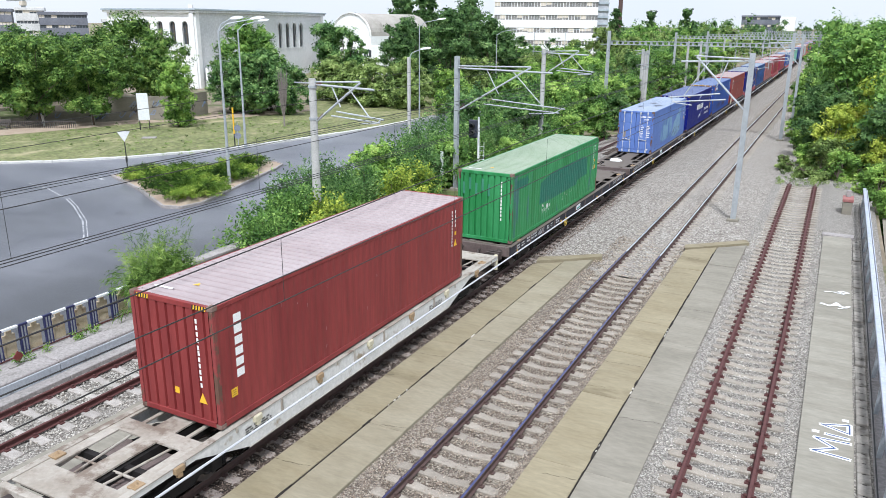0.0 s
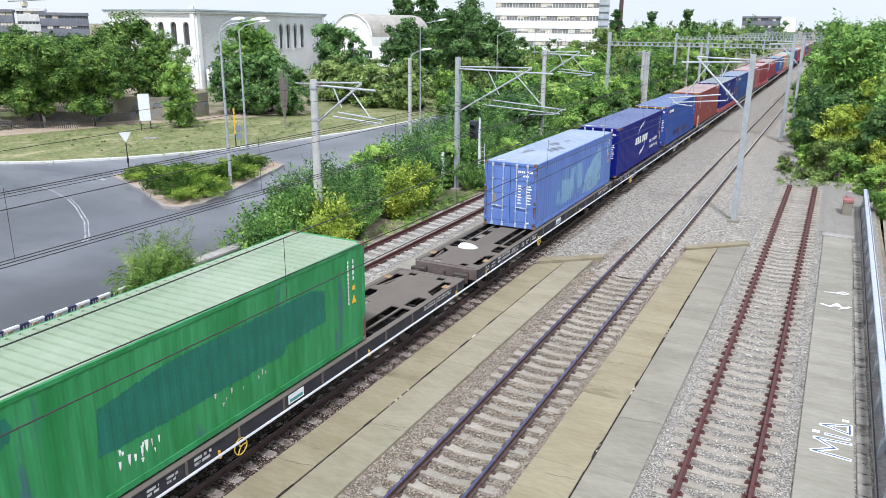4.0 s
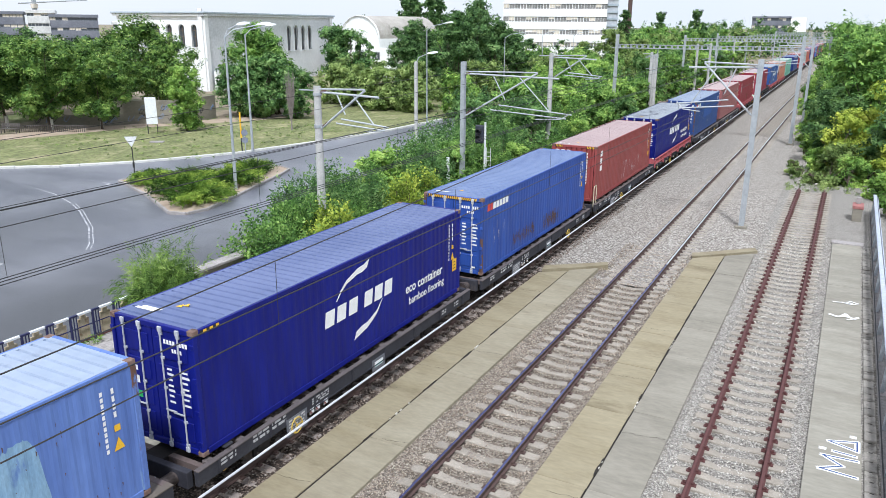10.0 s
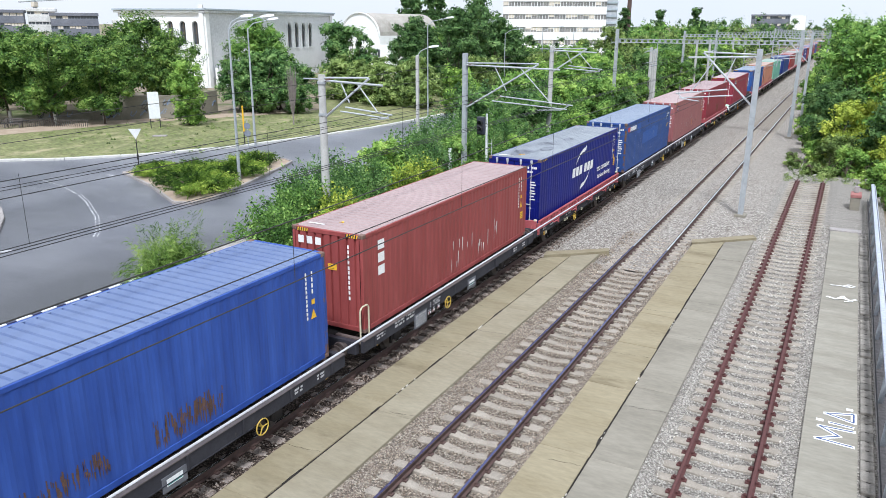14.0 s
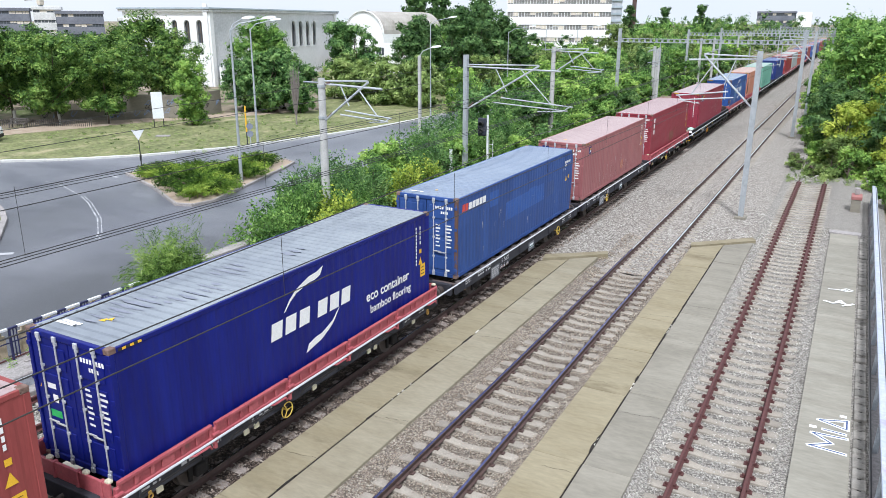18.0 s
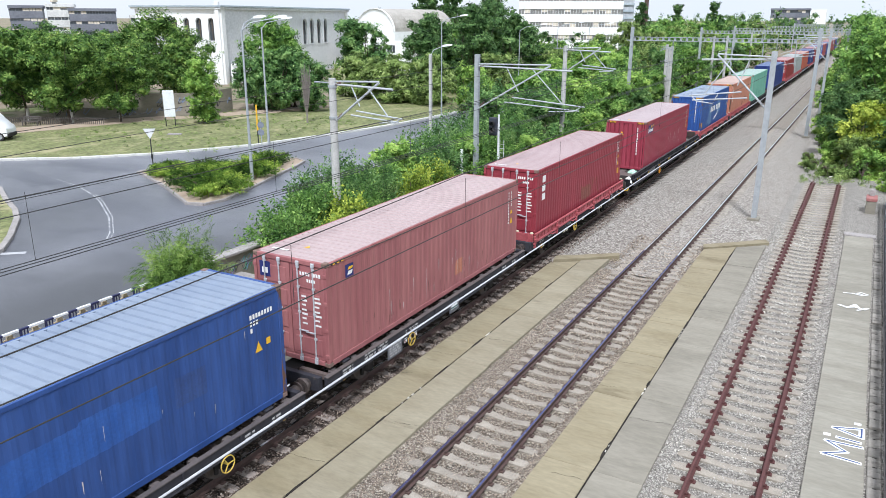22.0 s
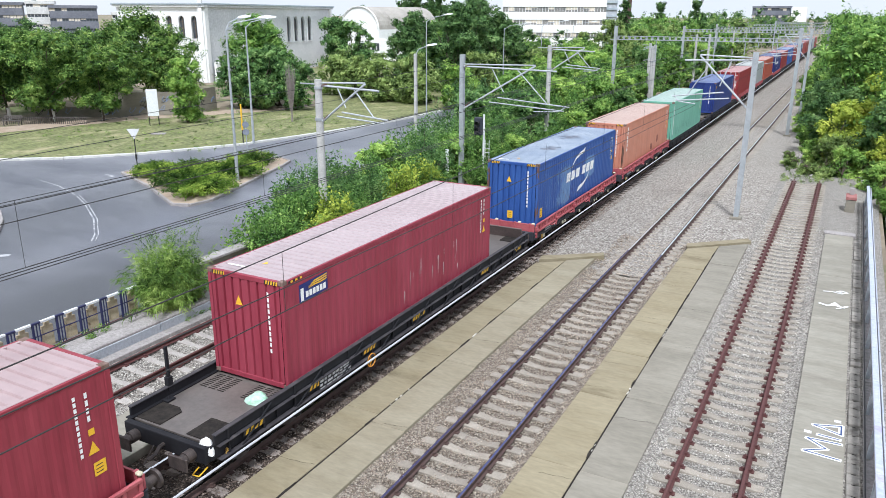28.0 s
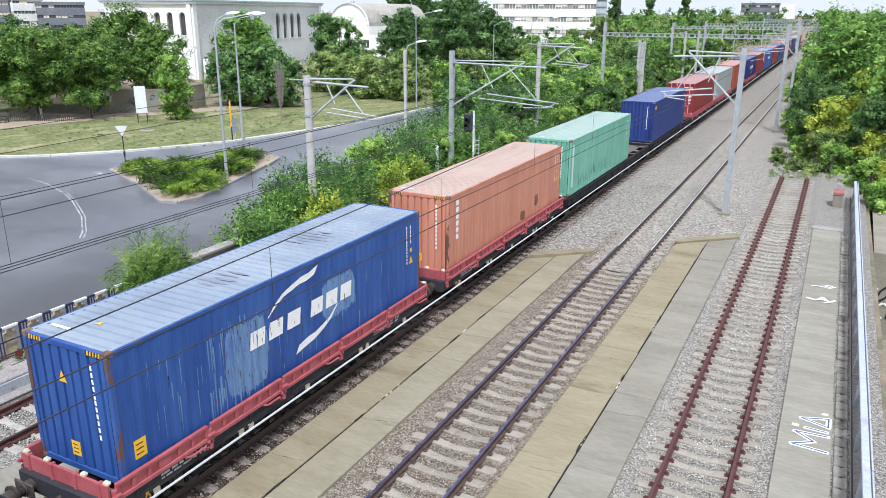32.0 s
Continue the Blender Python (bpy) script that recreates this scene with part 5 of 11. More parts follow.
def running_gear(wagon, length, bogies):
    if bogies:
        for sy in (-1, 1):
            yb = sy * (length / 2 - 2.35)
            b = part("bogie", BOGIE, None, wagon, "dark bogie with coil springs", at=pose(0, yb, 0))
            for d in (-0.9, 0.9):
                w = part("wheelset", WHEELSET, None, b, "steel wheelset", at=pose(0, d, 0.46))
                WHEELS.append((w, d))
    else:
        for sy in (-1, 1):
            y = sy * (length / 2 - 2.4)
            w = part("wheelset", WHEELSET, None, wagon, "steel wheelset", at=pose(0, y, 0.46))
            WHEELS.append((w, y))
            for sx in (-1, 1):
                part("axle_box", Shape().box(sx * 1.0 - 0.09, y - 0.16, 0.32, sx * 1.0 + 0.12, y + 0.16, 0.62, 0.03), DARK, wagon)
                for sg in (-1, 1):
                    horn = [(y + sg * 0.28, 0.25), (y + sg * 0.20, 0.25), (y + sg * 0.13, 0.78), (y + sg * 0.3, 0.78)]
                    part("axle_guard", Shape().prism(horn[::-sg], 0, sx * 0.98 - 0.03, sx * 0.98 + 0.03), DARK, wagon)
                s = Shape()
                for k in range(5):
                    s.box(sx * 1.04 - 0.05, y - 0.6 + k * 0.07, 0.64 + k * 0.021, sx * 1.04 + 0.05, y + 0.6 - k * 0.07, 0.661 + k * 0.021)
                part("leaf_spring", s, DARK, wagon)


WHEEL_YELLOW = material("dull_yellow_wheel_paint", (0.50, 0.34, 0.05, 1), (0.58, 0.41, 0.08, 1), 6.0, 0.65)


def brake_wheel(wagon, y, mat, x=1.36, z=0.72):
    s = Shape().ring((x, y, z), "x", 0.20, 0.015, 18, 6)
    for k in range(3):
        a = k * 2.094
        s.cyl((x, y, z), (x, y + 0.2 * math.cos(a), z + 0.2 * math.sin(a)), 0.014, n=5)
    s.cyl((x - 0.25, y, z), (x + 0.02, y, z), 0.025, n=8)
    part("brake_wheel", s, WHEEL_YELLOW if mat is YELLOW else mat, wagon, "yellow spoked brake wheel", smooth=40)


HOOK_OCHRE = material("worn_ochre_hook", (0.46, 0.27, 0.05, 1), (0.54, 0.33, 0.08, 1), 6.0, 0.7)


def lashing_ring(wagon, y, mat):
    part("lashing_hook", Shape().ring((1.35, y, 0.82), "x", 0.055, 0.018, 10, 5).box(1.31, y - 0.025, 0.86, 1.37, y + 0.025, 0.95, 0.008), HOOK_OCHRE, wagon, "yellow hook")


def data_bars(wagon, y, z, x, rows, w, mat=None, h=0.055):
    """A block of small lettering on the side beam as plain bars."""
    rng = random.Random(int(y * 100) + rows)
    s = Shape()
    for r in range(rows):
        a = 0.0
        while a < w:
            e = rng.uniform(0.07, 0.24)
            s.add([(x, y + a, z - r * h * 1.6), (x, y + min(a + e, w), z - r * h * 1.6), (x, y + min(a + e, w), z - r * h * 1.6 + h), (x, y + a, z - r * h * 1.6 + h)], [(0, 1, 2, 3)])
            a += e + rng.uniform(0.03, 0.08)
    tagged(part("data_marking", s, mat or WORN_WHITE, wagon, "rows of small white bars"), kind="stuff")


def frame_wagon(ref0, ref1, mat, deck_mat, label, skeleton=True, bogies=True, wheel_mat=None, side_drop=0.0, deck_full=False, side_mat=None, holes=None, sill=1.27):
    """A container wagon: side sills, headstocks, cross beams, plated or open deck."""
    length = ref1 - ref0
    w = thing("container_wagon", pose(0, (ref0 + ref1) / 2, 0), label, "wagon", "wagons of the train")
    h = length / 2
    zt = DECK - 0.06
    for sx in (-1, 1):
        x = sx * sill
        e, u, v = (0.14, 2.5, 4.1) if side_drop else (0.34, 1.6, 3.6)  # depth at the ends, and where the belly begins
        poly = [(-h, zt - e), (-h + u, zt - e), (-h + v, zt - 0.34 - side_drop), (h - v, zt - 0.34 - side_drop), (h - u, zt - e), (h, zt - e), (h, zt), (-h, zt)]
        b = part("side_sill", Shape().prism(poly, 0, x - 0.05, x + 0.05), side_mat or mat, w)
        part("flange", Shape().box(x - 0.11 if sill < 1.3 else x - 0.06, -h, zt, x + 0.07, h, zt + 0.025), FLANGE if sill > 1.3 else deck_mat if side_mat else mat, b)
        if sill > 1.3:
            for k in range(13):
                y = -h + 0.5 + k * (length - 1.0) / 12
                xa, xb = sorted((sx * 1.15, sx * 1.34))
                part("outrigger", Shape().box(xa, y - 0.10, zt - 0.12, xb, y + 0.10, zt - 0.012, 0.01), FLANGE, b)
        part("flange", Shape().box(x - 0.11, -h + v, zt - 0.365 - side_drop, x + 0.07, h - v, zt - 0.342 - side_drop), mat, b)
        n = max(4, int(length / 1.5))
        ribs = [-h + 0.6 + i * (length - 1.2) / (n - 1) for i in range(n)]
        for y in ribs:
            part("rib", Shape().box(x + 0.05 if sx > 0 else x - 0.085, y - 0.025, zt - (0.33 if abs(y) < h - v or not side_drop else 0.13), x + 0.085 if sx > 0 else x - 0.05, y + 0.025, zt), mat, b)
    for sy in (-1, 1):
        part("headstock", Shape().box(-1.27, sy * h - 0.14, zt - 0.38, 1.27, sy * h + 0.02, zt + 0.02, 0.012), mat, w)
    part("centre_sill", Shape().box(-0.28, -h + 0.1, zt - 0.50, 0.28, h - 0.1, zt - 0.08), DARK, w)
    n = int(length / 1.25)
    for i in range(n + 1):
        y = -h + 0.35 + i * (length - 0.7) / n
        part("cross_beam", Shape().box(-1.22, y - 0.07, zt - 0.24, 1.22, y + 0.07, zt - 0.09), DARK if skeleton and not deck_full else deck_mat, w)
    if deck_full:
        part("deck", Shape().box(-1.2, -h + 0.1, zt - 0.05, 1.2, h - 0.1, zt - 0.005), deck_mat, w, "worn plated deck")
    elif skeleton:
        # plated deck, cut by long slots beside the sills and small ones behind the headstocks
        slanted = holes is None
        holes = holes or [(0.80, 1.14, 0.55, 2.05), (0.42, 0.72, 0.22, 0.50), (0.72, 1.14, 2.35, 3.25), (0.40, 0.72, 3.45, h - 0.5), (0.80, 1.15, 3.45, h - 0.5)]
        gx = sorted({-1.2, 1.2} | {v for q in holes for v in (q[0], q[1], -q[0], -q[1])})
        ge = sorted({0.12, h} | {v for q in holes for v in q[2:]})
        gy = [-h + e for e in ge] + [h - e for e in ge[-2::-1]]
        def is_open(x, y):
            return any(q[0] < abs(x) < q[1] and q[2] < h - abs(y) < q[3] for q in holes)
        s = Shape()
        shift = {(0.80, 2.05): -0.28, (0.72, 2.35): 0.22} if slanted else {}
        for z in (zt + 0.004, zt - 0.035):
            for y in gy:
                for x in gx:
                    d = shift.get((round(abs(x), 3), round(h - abs(y), 3)), 0.0)
                    s.v.append((x, y - d * (1 if y > 0 else -1), z))
        nx, m = len(gx), len(gx) * len(gy)
        kept = {(i, j) for i in range(nx - 1) for j in range(len(gy) - 1) if not is_open((gx[i] + gx[i + 1]) / 2, (gy[j] + gy[j + 1]) / 2)}
        for i, j in kept:
            q = [j * nx + i, j * nx + i + 1, (j + 1) * nx + i + 1, (j + 1) * nx + i]
            s.f += [tuple(q), tuple(m + k for k in q[::-1])]
            for (di, dj), (u, v) in (((0, -1), (0, 1)), ((1, 0), (1, 2)), ((0, 1), (2, 3)), ((-1, 0), (3, 0))):
                if (i + di, j + dj) not in kept:
                    s.f.append((q[v], q[u], m + q[u], m + q[v]))
        part("deck_plate", s, deck_mat, w, "worn brown deck plate cut by long slots")
        for sx in (-1, 1):
            for sy in (-1, 1):
                part("slot_beam", Shape().cyl((sx * 0.98, sy * (h - 0.45), zt - 0.16), (sx * 1.10, sy * (h - 1.85), zt - 0.10), 0.05, n=6), deck_mat, w)
    for sx in (-1, 1):
        for y in (-h + 1.1, h - 1.1):
            s = Shape().box(sx * 1.16 - 0.12, y - 0.13, zt + 0.0, sx * 1.16 + 0.12, y + 0.13, zt + 0.05, 0.01)
            s.cyl((sx * 1.16, y, zt + 0.05), (sx * 1.16, y, zt + 0.11), 0.05, 0.02, n=8)
            part("twist_lock", s, wheel_mat or mat, w, "container twist lock")
    buffers(w, length, mat)
    running_gear(w, length, bogies)
    # brake tank and pipe under the frame
    part("brake_tank", Shape().cyl((-0.5, -0.6, 0.62), (0.5, -0.6, 0.62), 0.17, n=14), DARK, w, smooth=40)
    part("brake_pipe", Shape().tube([(0.45, -h, 0.72), (0.45, h, 0.72)], 0.025, 5), DARK, w)
    TRAIN.append((w, (ref0 + ref1) / 2, 0.0))
    return w


def hung_plates(w):
    """The number board, the small red and white tags and the coloured label that hang below the side sill."""
    p = part("number_board", Shape().box(1.432, -3.6, 0.52, 1.452, -2.82, 0.99, 0.004), BOARD_GREY, w, "grey board with rows of white bars")
    data_bars(p, -3.52, 0.90, 1.4535, 5, 0.62, h=0.05)
    for y in (-2.70, -2.46, -2.12):
        t = part("tag", Shape().box(1.43, y, 0.72, 1.445, y + 0.17, 0.86, 0.003), FENCE_WHITE, w, "white tag with a red corner")
        part("tag_corner", Shape().prism([(y + 0.01, 0.73), (y + 0.11, 0.73), (y + 0.01, 0.84)], 0, 1.4455, 1.4475), RED_PAINT, t)
    p = part("label_board", Shape().box(1.432, 0.15, 0.66, 1.452, 0.80, 1.02, 0.004), BOARD_GREY, w, "grey board with a pale label")
    part("label", Shape().box(1.4525, 0.26, 0.78, 1.4545, 0.68, 0.94), FENCE_WHITE, p, "pale printed label")
    part("label_stripe", Shape().box(1.455, 0.28, 0.80, 1.4565, 0.66, 0.85), LABEL_TEAL, p, "teal stripe")


def red_sides(w, length, mat):
    """Low red side boards with stake pockets, standing above the frame."""
    h = length / 2
    for sx in (-1, 1):
        n = 5
        for i in range(n):
            y0, y1 = -h + 0.08 + i * (length - 0.16) / n, -h + 0.08 + (i + 1) * (length - 0.16) / n
            def out(lo, hi):
                return sorted((sx * lo, sx * hi))
            xa, xb = out(1.300, 1.325)
            b = part("side_board", Shape().box(xa, y0 + 0.05, DECK - 0.10, xb, y1 - 0.05, DECK + 0.30, 0.006), mat, w, "red pressed side board")
            xa, xb = out(1.327, 1.385)
            part("board_rail", Shape().box(xa, y0 + 0.05, DECK + 0.225, xb, y1 - 0.05, DECK + 0.305, 0.012), mat, b, "paler worn top rail")
            xa, xb = out(1.327, 1.375)
            part("board_rail", Shape().box(xa, y0 + 0.05, DECK - 0.105, xb, y1 - 0.05, DECK + 0.005, 0.02), mat, b)
            xa, xb = out(1.327, 1.362)
            for q in range(7):
                yq = y0 + 0.08 + (y1 - y0 - 0.16) * q / 6
                wd = 0.16 if q == 3 else 0.05
                part("board_rib", Shape().box(xa, yq - wd, DECK + 0.007, xb, yq + wd, DECK + 0.223, 0.012), mat, b)
            part("board_handle", Shape().tube([(sx * 1.36, y1 - 0.75, DECK - 0.11), (sx * 1.40, y1 - 0.62, DECK - 0.15), (sx * 1.40, y1 - 0.2, DECK - 0.15), (sx * 1.37, y1 - 0.12, DECK - 0.26)], 0.028, 6), mat, b, "bent red handle")
            part("handrail", Shape().tube([(sx * 1.40, y0 + 0.35, DECK - 0.34), (sx * 1.40, y0 + 0.5, DECK - 0.24), (sx * 1.40, y1 - 0.5, DECK - 0.24), (sx * 1.40, y1 - 0.3, DECK - 0.34)], 0.02, 5), DARK, w)
            for q in range(2 if i % 2 else 1):
                part("tag", Shape().box(sx * 1.345 - 0.02, y0 + 0.9 + q * 0.34, DECK - 0.48, sx * 1.345 + 0.02, y0 + 1.06 + q * 0.34, DECK - 0.36, 0.004), CREAM_PAINT, w, "small pale tag")
            xa, xb = out(1.30, 1.40)
            k = part("stake", Shape().box(xa, y0 - 0.04, DECK - 0.30, xb, y0 + 0.04, DECK + 0.20, 0.012), mat, w, "red stake with a locking knob")
            part("stake_knob", Shape().cyl((sx * 1.40, y0 - 0.10, DECK + 0.06), (sx * 1.40, y0 + 0.10, DECK + 0.06), 0.045, n=8).box(xa, y0 - 0.09, DECK - 0.16, xb, y0 + 0.09, DECK - 0.06, 0.02), mat, k)
    for sy in (-1, 1):
        b = part("end_board", Shape().box(-1.28, sy * (h - 0.02) - 0.03, DECK - 0.08, 1.28, sy * (h - 0.02) + 0.03, DECK + 0.30, 0.008), mat, w, "red end board")
        for x in (-1.2, 1.2, -0.55, 0.55):
            part("corner_lock", Shape().box(x - 0.075, sy * (h - 0.06) - 0.06, DECK + 0.27, x + 0.075, sy * (h - 0.06) + 0.06, DECK + 0.36, 0.03), CREAM_PAINT, b, "cream corner lock")
        for i in range(4):
            x = -1.05 + i * 0.7
            part("end_stake", Shape().box(x - 0.04, sy * (h - 0.02) - 0.06, DECK - 0.2, x + 0.04, sy * (h - 0.02) + 0.06, DECK + 0.32, 0.01), mat, b)


FRAME_WHITE = material("dirty_white_wagon", (0.560, 0.560, 0.535, 1), (0.650, 0.645, 0.615, 1), 1.2, 0.6, stain=(0.300, 0.245, 0.170, 1), stain_scale=1.6, stain_at=0.58)
DECK_SAND = material("sandy_deck", (0.290, 0.255, 0.210, 1), (0.420, 0.390, 0.340, 1), 1.2, 0.85, stain=(0.190, 0.150, 0.118, 1), stain_scale=1.4, stain_at=0.52, grain=0.10)
FRAME_BROWN = material("brown_wagon_frame", (0.10, 0.075, 0.07, 1), (0.15, 0.115, 0.105, 1), 1.5, 0.7, stain=(0.05, 0.04, 0.04, 1), stain_scale=1.5, stain_at=0.58)
DECK_BROWN = material("brown_deck", (0.123, 0.103, 0.085, 1), (0.142, 0.120, 0.101, 1), 0.5, 0.75, stain=(0.099, 0.077, 0.061, 1), stain_scale=0.5, stain_at=0.6, soft_edge=0.3, grain=0.05)
FRAME_GREY = material("dark_grey_wagon_frame", (0.028, 0.028, 0.036, 1), (0.044, 0.044, 0.052, 1), 1.5, 0.75, stain=(0.09, 0.074, 0.066, 1), stain_scale=1.6, stain_at=0.62, spec=0.25)
FRAME_BLACK = material("black_wagon_frame", (0.012, 0.012, 0.015, 1), (0.020, 0.020, 0.023, 1), 1.5, 0.7, stain=(0.050, 0.044, 0.046, 1), stain_scale=1.6, stain_at=0.62, spec=0.22)
DECK_BLACK = material("wet_black_deck", (0.104, 0.092, 0.085, 1), (0.146, 0.128, 0.115, 1), 1.0, 0.5, stain=(0.222, 0.196, 0.173, 1), stain_scale=0.7, stain_at=0.58)
CREAM_PAINT = material("cream_paint", (0.50, 0.46, 0.32, 1), (0.58, 0.54, 0.40, 1), 6.0, 0.6)
FRAME_RED = material("faded_red_wagon", (0.34, 0.068, 0.082, 1), (0.42, 0.105, 0.115, 1), 1.8, 0.6, stain=(0.22, 0.09, 0.08, 1), stain_scale=1.6, stain_at=0.6)


RUST_PLATE = material("rusty_plate", (0.13, 0.10, 0.095, 1), (0.19, 0.15, 0.14, 1), 2.0, 0.85, stain=(0.09, 0.06, 0.05, 1), stain_scale=2.0, stain_at=0.55)
LOCK_ORANGE = material("orange_wheel_paint", (0.62, 0.24, 0.02, 1), (0.68, 0.29, 0.03, 1), 6.0, 0.6)
BOARD_GREY = material("grey_number_board", (0.096, 0.102, 0.120, 1), (0.132, 0.138, 0.156, 1), 4.0, 0.6)
LABEL_TEAL = material("teal_label_ink", (0.05, 0.24, 0.24, 1), (0.07, 0.28, 0.28, 1), 4.0, 0.6)
LOCK_BRASS = material("ochre_lock", (0.28, 0.19, 0.10, 1), (0.34, 0.24, 0.14, 1), 6.0, 0.7)


# dusty black, paled further in colour for sky light caught on the flanges
BLACK_DUSTY_LIT = material("dusty_lit_black_steel", (0.040, 0.037, 0.042, 1), (0.072, 0.066, 0.070, 1), 3.0, 0.7, stain=(0.11, 0.095, 0.09, 1), stain_scale=3.0, stain_at=0.6, spec=0.3)


def flat_wagon_fittings(w, length):
    """Raised side rails, gratings, hatch plates and striped marks of the black flat wagon."""
    h, zt = length / 2, DECK - 0.06
    for sx in (-1, 1):
        x = sx * 1.33
        r = part("side_rail", Shape().box(x - 0.03, -h + 0.1, zt + 0.0, x + 0.03, h - 0.1, zt + 0.24, 0.008), FRAME_BLACK, w, "raised black side rail")
        part("rail_flange", Shape().box(x - 0.06, -h + 0.1, zt + 0.24, x + 0.06, h - 0.1, zt + 0.27, 0.006), BLACK_DUSTY_LIT, r, "dusty top flange, paler for the sky light on it")
        for z, out in ((zt - 0.045, 0.11), (zt - 0.375, 0.13)):
            part("rail_flange", Shape().box(min(x, x + sx * out), -h + 0.15, z, max(x, x + sx * out), h - 0.15, z + 0.022, 0.004), BLACK_DUSTY_LIT, r, "dusty lower flange, paler for the sky light on it")
        for k in range(9):
            y = -h + 1.4 + k * (length - 2.8) / 8
            part("brace", Shape().cyl((x + sx * 0.10, y - 0.55, zt - 0.36), (x + sx * 0.06, y + 0.55, zt + 0.20), 0.022, n=6), FRAME_BLACK, r)
        part("lower_rail", Shape().box(x + 0.02 - 0.03, -h + 0.4, zt - 0.50, x + 0.02 + 0.03, h - 0.4, zt - 0.40, 0.008), FRAME_BLACK, w, "hung lower rail")
        for k in range(16):
            y = -h + 0.5 + k * (length - 1.0) / 15
            part("stanchion", Shape().box(x + sx * 0.03 - 0.03, y - 0.03, zt - 0.45, x + sx * 0.03 + 0.03, y + 0.03, zt + 0.24, 0.006), FRAME_BLACK, r)
    part("side_stake", Shape().box(-1.38, -h + 1.29, zt, -1.31, -h + 1.37, 2.5, 0.008).box(-1.42, -h + 1.25, zt + 0.1, -1.28, -h + 1.41, zt + 0.5, 0.01), FRAME_BLACK, w, "upright dark stake")
    for sx in (-1, 1):
        s = Shape()
        for i in range(3):
            for k in range(9):
                a = -h + 2.05 + k * 0.085
                x0 = sx * (0.28 + i * 0.29)
                s.box(min(x0, x0 + sx * 0.22), a, zt - 0.004, max(x0, x0 + sx * 0.22), a + 0.04, zt + 0.0005)
        tagged(part("grating", s, TAR, w, "rows of dark drain slots"), kind="stuff")
        for sy in (-1, 1):
            x0, x1 = sorted((sx * 0.42, sx * 1.18))
            y0, y1 = sorted((sy * (h - 0.16), sy * (h - 0.95)))
            hp = part("hatch_plate", Shape().prism([(x0, y0), (x1, y0), (x1, y1), (x0, y1)] if sy > 0 else [(x0, y0), (x1, y0), (x1, y1 - 0.12), (x1 - 0.2, y1), (x0, y1)], 2, zt - 0.004, zt + 0.022), TAR, w, "black worn hatch plate")
    for y, n in ((-h + 1.0, 4), (-h + 3.4, 4), (-h + 5.9, 4), (-0.6, 5), (4.5, 4), (h - 1.6, 4)):
        s = Shape()
        for k in range(n):
            a = y + k * 0.16
            s.add([(1.395, a, zt - 0.20), (1.395, a + 0.09, zt - 0.20), (1.395, a + 0.15, zt - 0.08), (1.395, a + 0.06, zt - 0.08)], [(0, 1, 2, 3)])
        part("stripe_backing", Shape().box(1.33, y - 0.05, zt - 0.21, 1.393, y + n * 0.16 + 0.05, zt - 0.07), BLACK, w)
        part("hazard_stripe", s, YELLOW, w, "yellow slanted stripes")
    p = part("data_plate", Shape().box(1.34, -h + 3.8, zt - 0.42, 1.396, -h + 5.3, zt - 0.08, 0.004), FRAME_BLACK, w)
    data_bars(w, -h + 3.85, zt - 0.16, 1.399, 3, 0.85, h=0.07)
    data_bars(w, -h + 4.75, zt - 0.13, 1.399, 4, 0.5, h=0.05)
    for sx in (-1, 1):
        for k in range(2):
            x = sx * (0.45 + k * 0.42)
            part("end_socket", Shape().box(x - 0.15, -h - 0.05, zt - 0.26, x + 0.15, -h - 0.015, zt - 0.04, 0.01).box(x - 0.05, -h - 0.07, zt - 0.2, x + 0.05, -h - 0.045, zt - 0.1), DARK, w)
    lashing_ring(w, -h + 0.45, YELLOW)
    part("end_flap", Shape().box(-1.2, -0.03, 0.0, 1.2, 0.03, 0.52, 0.015), FRAME_BROWN, w, "raised brown end flap", at=pose(0, h - 0.25, zt, 22))
    part("step_handle", Shape().tube([(0.95, -h - 0.05, 0.62), (1.0, -h - 0.3, 0.58), (1.2, -h - 0.3, 0.60), (1.22, -h - 0.05, 0.70)], 0.016, 5), YELLOW, w, "yellow shunter's handle")


